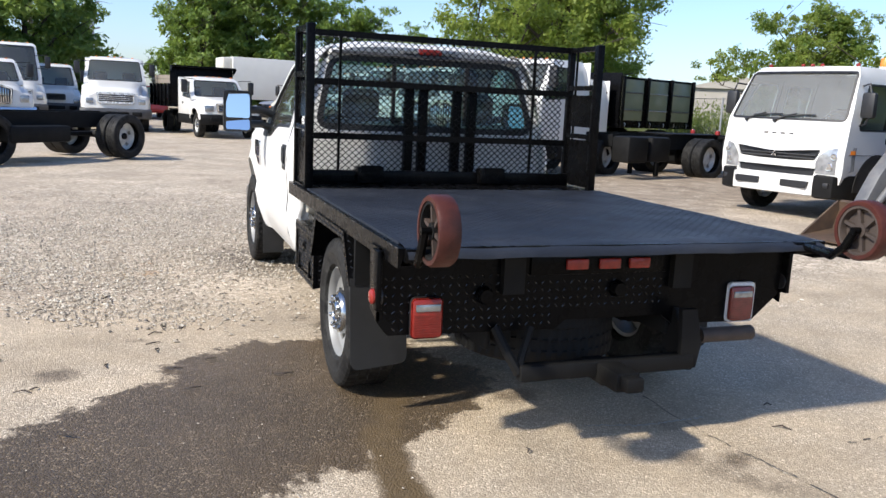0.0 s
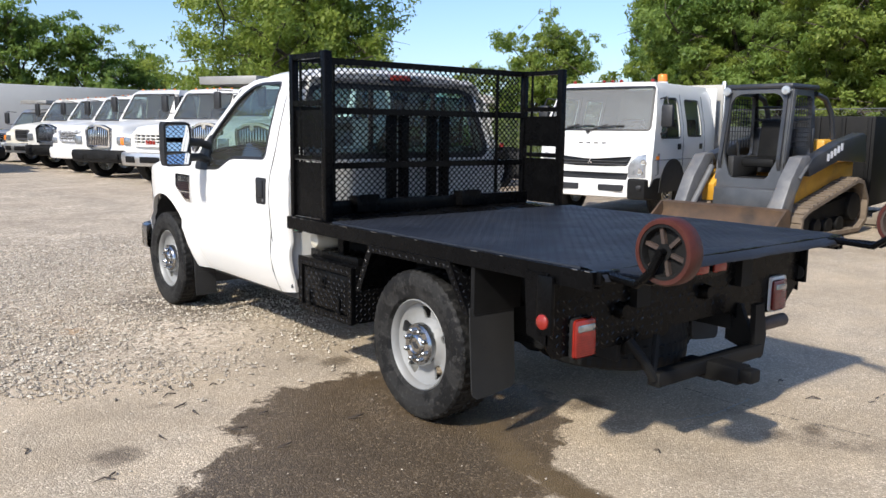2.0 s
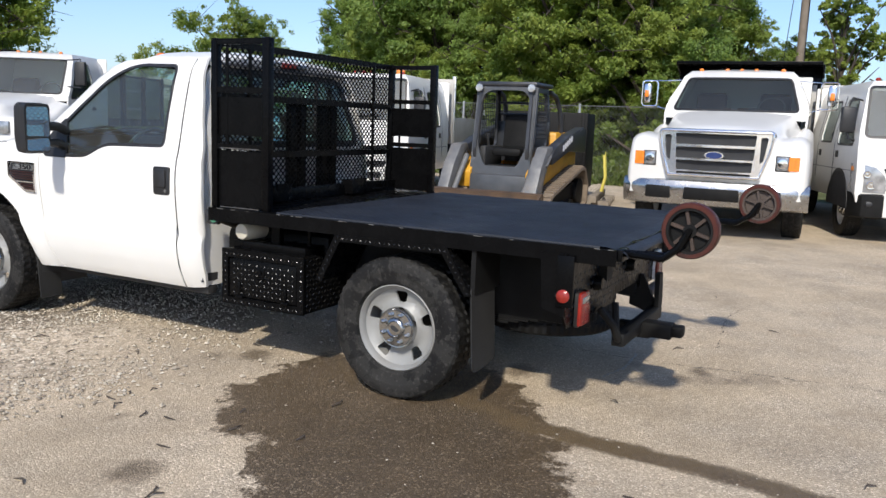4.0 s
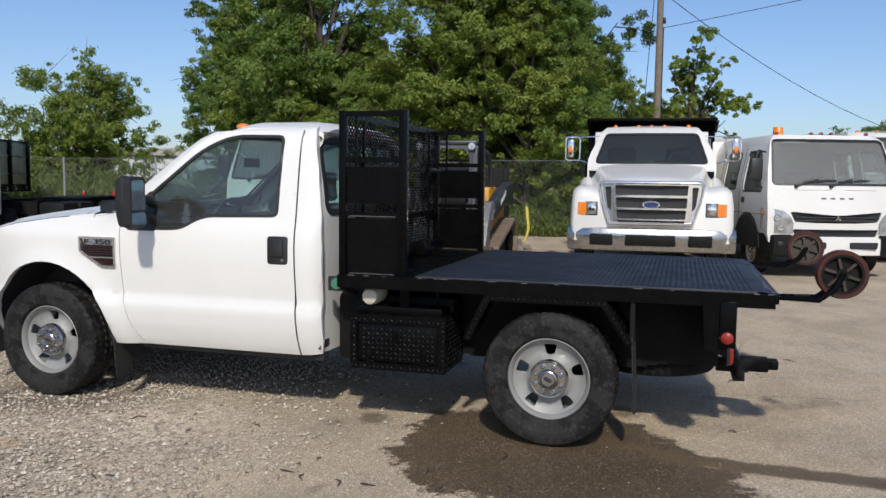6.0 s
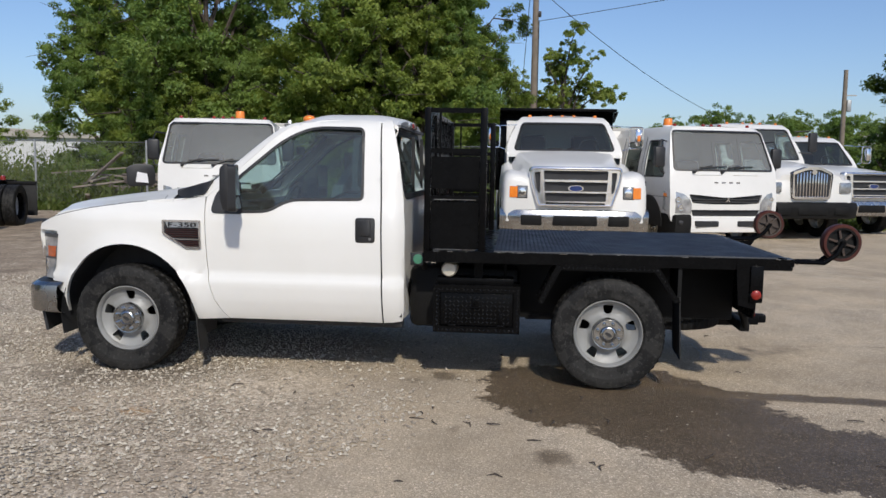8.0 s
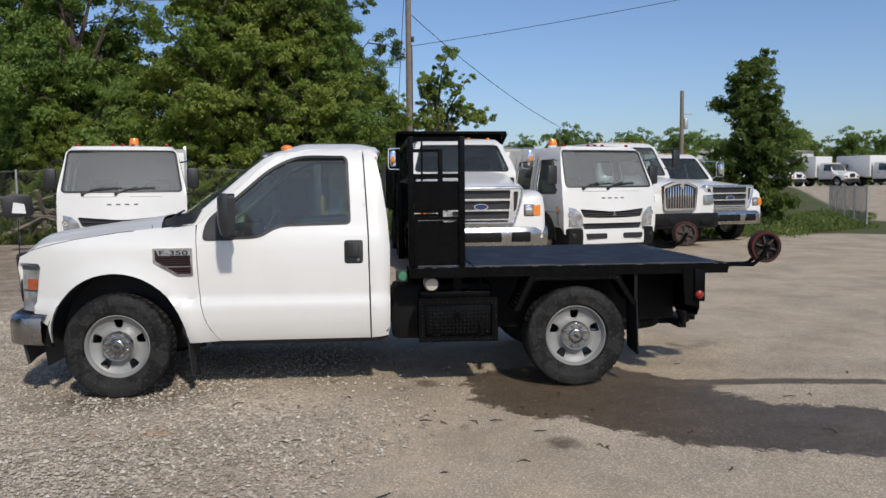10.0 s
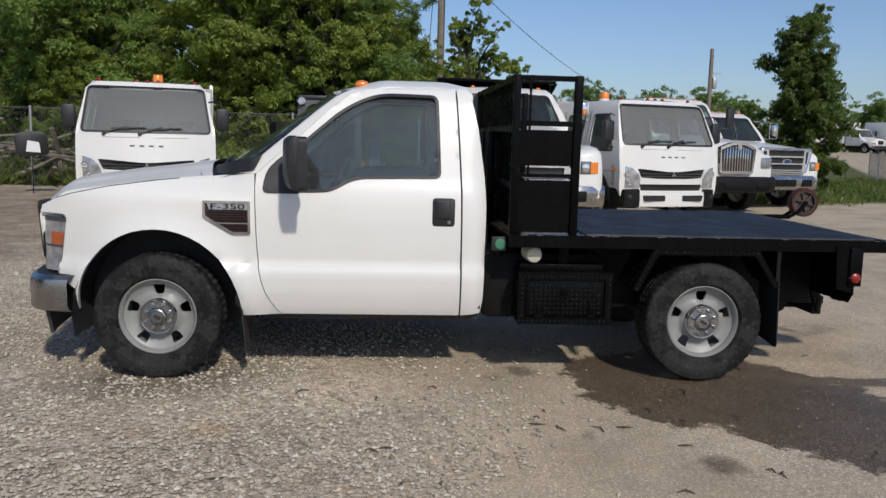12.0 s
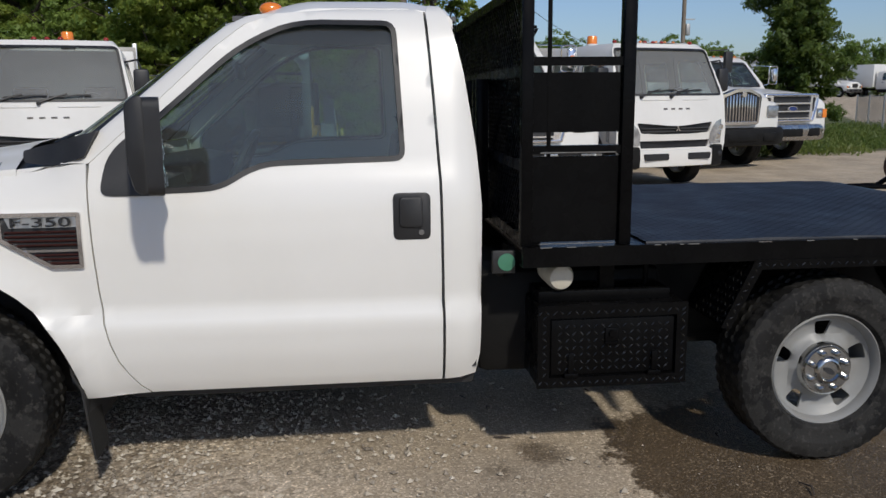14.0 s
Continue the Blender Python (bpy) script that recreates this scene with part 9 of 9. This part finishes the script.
p1 = pole(23.3, 0.18, 9.2, 0.1)
bm = B()
tube(bm, [(0.05, -0.12, 2.0), (0.1, -0.12, 6.6)], 0.02, 5)
box(bm, -0.05, 0.05, -0.2, -0.1, 6.7, 6.9, 0.02)
tube(bm, [(0.0, 0.5, 3.0), (0.05, 0.14, 8.6)], 0.012, 5)
part("conduit", bm, plastic_black, p1)
p2 = pole(60.6, -24.5, 8.5, 0, 0.2)
bm = B()
box(bm, -0.22, 0.22, -0.5, -0.15, 5.3, 6.2, 0.08)
box(bm, -0.05, 0.05, -0.9, -0.1, 6.5, 6.6)
part("transformer", bm, galvanised, p2)
wire((23.35, 0.15, 7.9), (60.6, -24.5, 5.2), 2.5, 0.013)
wire((23.35, 0.15, 6.7), (18.0, -30.0, 12.5), 0.5, 0.011)


# loose debris behind the fence
def timber_pile(at, n, seed):
    rnd = random.Random(seed)
    t = thing("timber_pile", "heap of weathered boards and branches in weeds", "debris", at)
    for k in range(n):
        bm = B()
        l = rnd.uniform(1.0, 3.2)
        box(bm, -l / 2, l / 2, -0.05, 0.05, -0.025, 0.025, 0.006)
        part("board", bm, raw_wood if k % 3 else pole_wood, t, m=Matrix.Translation((rnd.gauss(0, 0.45), rnd.gauss(0, 0.8), 0.15 + 0.05 * k)) @ Euler((rnd.gauss(0, 0.2), rnd.gauss(0, 0.28), rnd.uniform(0.6, 2.4))).to_matrix().to_4x4())


timber_pile(facing(15.9, 10.6, 20), 20, 3)
timber_pile(facing(16.2, 12.2, 70), 20, 9)


def weeds(name, label, spots, count, size, mat, seed, tall=0.6):
    """Blades and small leaves on stalks, strewn over round patches (x, y, radius, height)."""
    rng = np.random.default_rng(seed)
    sp = np.array(spots, float)
    w = sp[:, 2] ** 2
    pick = rng.choice(len(sp), count, p=w / w.sum())
    a, r = rng.random(count) * 2 * np.pi, np.sqrt(rng.random(count))
    x = sp[pick, 0] + np.cos(a) * r * sp[pick, 2]
    y = sp[pick, 1] + np.sin(a) * r * sp[pick, 2]
    hh = sp[pick, 3] * (0.35 + 0.65 * rng.random(count)) * (1.05 - 0.6 * r)
    base = np.stack([x, y, 0.0105 * (np.clip(x, 1, 15) - 1)], -1)
    z = rng.random(count) ** 0.8
    p = base + np.stack([rng.normal(size=count) * 0.05, rng.normal(size=count) * 0.05, z * hh], -1)
    up = np.stack([rng.normal(size=count) * 0.5, rng.normal(size=count) * 0.5, np.full(count, 0.8)], -1)
    up /= np.linalg.norm(up, axis=1)[:, None]
    sd = np.cross(up, rng.normal(size=(count, 3)))
    sd /= np.linalg.norm(sd, axis=1)[:, None]
    s = size * (0.5 + rng.random(count))[:, None]
    v = np.empty((count, 4, 3))
    v[:, 0], v[:, 1], v[:, 2], v[:, 3] = p - up * s, p + sd * s * 0.3, p + up * s, p - sd * s * 0.3
    me = bpy.data.meshes.new(name)
    i = np.arange(count)[:, None] * 4
    me.from_pydata(v.reshape(-1, 3).tolist(), [], (i + np.array([[0, 1, 2, 3]])).tolist())
    me.materials.append(mat)
    return tagged(new(name, me), label, "plants", kind="stuff")


spots = [(16.0 + 0.5 * math.sin(k * 1.7), 0.8 + 0.62 * k, 0.8, 0.75 + 0.35 * math.sin(k * 2.3)) for k in range(24)] + [(15.6, 12.0 + 0.7 * k, 0.7, 1.1 + 0.3 * math.sin(k * 2.7)) for k in range(20)] + [(15.2, 1.5 + 0.9 * k, 0.35, 0.35) for k in range(16)] + [(16.7 + 0.5 * (1 < k < 7), 8.5 + 0.8 * k, 1.2, (0.55 if 1 < k < 7 else 1.75) + 0.4 * math.sin(k * 1.9)) for k in range(24)] + [(19.5, 16 + 1.3 * k, 1.6, 2.3) for k in range(10)]
weeds("weeds", "tall green and yellow weeds along the fence", spots, 110000, 0.085, weed_leaf, 5)
spots = [(16.5 + 0.9 * k + 0.4 * math.sin(3 * k), -11.8 - 0.55 * k + 0.6 * math.cos(5 * k), 1.2, 0.35) for k in range(14)] + [(15.0 + 0.4 * k, -9.6 - 0.5 * k, 0.8, 0.25) for k in range(8)] + [(18.5 + 1.5 * k, -9.0 - 0.9 * k, 1.6, 0.5) for k in range(14)] + [(14.5, -3 - 0.8 * k, 0.9, 0.5) for k in range(9)]
weeds("grass_tufts", "rough green grass by the gate", spots, 36000, 0.06, weed_leaf, 6)

# ---- far buildings ----
def shed(name, label, at, L, D, H, mat, roof_h=0.8, windows=0):
    t = thing(name, label, "building", at)
    bm = B()
    box(bm, -L / 2, L / 2, -D / 2, D / 2, 0, H)
    w = part("wall", bm, mat, t)
    bm = B()
    prism(bm, [(-D / 2 - 0.3, H), (D / 2 + 0.3, H), (0, H + roof_h)], -L / 2 - 0.3, L / 2 + 0.3, "x")
    part("roof", bm, facade_tan, t)
    for k in range(windows):
        bm = B()
        x = -L / 2 + L * (k + 0.5) / windows
        box(bm, x - L / windows * 0.22, x + L / windows * 0.22, -D / 2 - 0.05, -D / 2 + 0.02, H * 0.35, H * 0.7)
        part("window", bm, glass_dark, t, "dark window")
    return t


shed("warehouse", "long low white warehouse beyond the trees", facing(75, 58, 130), 60, 25, 3.1, facade_white, 0.6, 14)
shed("shed", "tan gabled shed beyond the yard", facing(52, 62, 145), 10, 9, 3.9, facade_tan, 1.2, 3)
shed("warehouse", "low white building beyond the road", facing(105, -46, 70), 40, 20, 4.0, facade_white, 0.6, 8)
# masts and a stack at the works far behind
for x, y, h, r in ((-10.0, 150.0, 21.0, 0.8), (-17.0, 150.0, 26.0, 0.35), (-19.0, 152.0, 24.0, 0.5)):
    t = thing("works_stack", "grey steel stack of a distant works", "chimney", Matrix.Translation((x, y, 0)))
    bm = B()
    lathe(bm, [(0, r * 1.2), (h * 0.6, r), (h, r), (h, r * 0.5)], 14, "z")
    for k in range(4):
        tube(bm, [(-r * 2.2, 0, h * 0.5 + k * h * 0.1), (r * 2.2, 0, h * 0.55 + k * h * 0.1)], 0.15, 5)
    part("stack_shaft", bm, galvanised, t)
pole(-9.2, 62.0, 13.5, 0.0, 0.16)
# trucks on the neighbouring lot
for k, (x, y) in enumerate(((73.5, -42.0), (71.5, -46.5), (68.5, -50.5), (76.0, -38.0))):
    tk = conventional("white_truck", "white truck on the far lot beyond the fence", facing(x, y, 200), W=2.2, H=2.4, hood_l=1.6, hf=1.4, hc=1.6, grille="square", bumper=plastic_grey, group="far lot trucks")
    bm = B()
    box(bm, -1.2, 1.2, -7.5, tk["back"] - 0.2, 0.95, 3.1, 0.03)
    part("box_body", bm, facade_white, tk, "white box body")

# a black panel on a stake by the weeds
t = thing("black_panel", "black rounded panel with a white sheet, on a stake", "panel", facing(12.3, 9.65, 202))
bm = B()
prism(bm, rounded([(-0.34, 0.85), (0.30, 0.80), (0.34, 1.28), (0.10, 1.36), (-0.30, 1.34)], 0.1, 4), -0.04, 0.04, "y", r=0.015)
part("panel_face", bm, plastic_black, t)
bm = B()
prism(bm, [(-0.17, 0.90), (0.12, 0.92), (0.08, 1.16), (-0.14, 1.12)], 0.041, 0.045, "y")
part("white_sheet", bm, sign_white, t, "creased white sheet")
bm = B()
tube(bm, [(0.0, 0, 0.0), (0.0, 0, 0.9)], 0.012, 8)
part("stake", bm, plastic_black, t)

# twigs and dead leaves on the ground
rnd = random.Random(12)
for k in range(46):
    x, y = rnd.uniform(-4.2, 3.5), rnd.uniform(-3.6, 3.4)
    if k < 26:
        x, y = rnd.uniform(-3.2, 0.6), rnd.uniform(0.0, 2.2)
    bm = B()
    l = rnd.uniform(0.015, 0.055)
    a = rnd.uniform(0, 6.28)
    p = [Vector((0, 0, 0.004)), Vector((math.cos(a) * l, math.sin(a) * l, 0.012)), Vector((math.cos(a + 0.4) * l * 2, math.sin(a + 0.4) * l * 2, 0.004))]
    tube(bm, p, 0.004, 4, radii=[0.0035, 0.005, 0.002])
    tw = tagged(part("twig", bm, bark), "small dark twig lying on the ground", "twig", group="twigs on the ground")
    tw.matrix_basis = Matrix.Translation((x, y, ground_z(x, y) - 0.002))
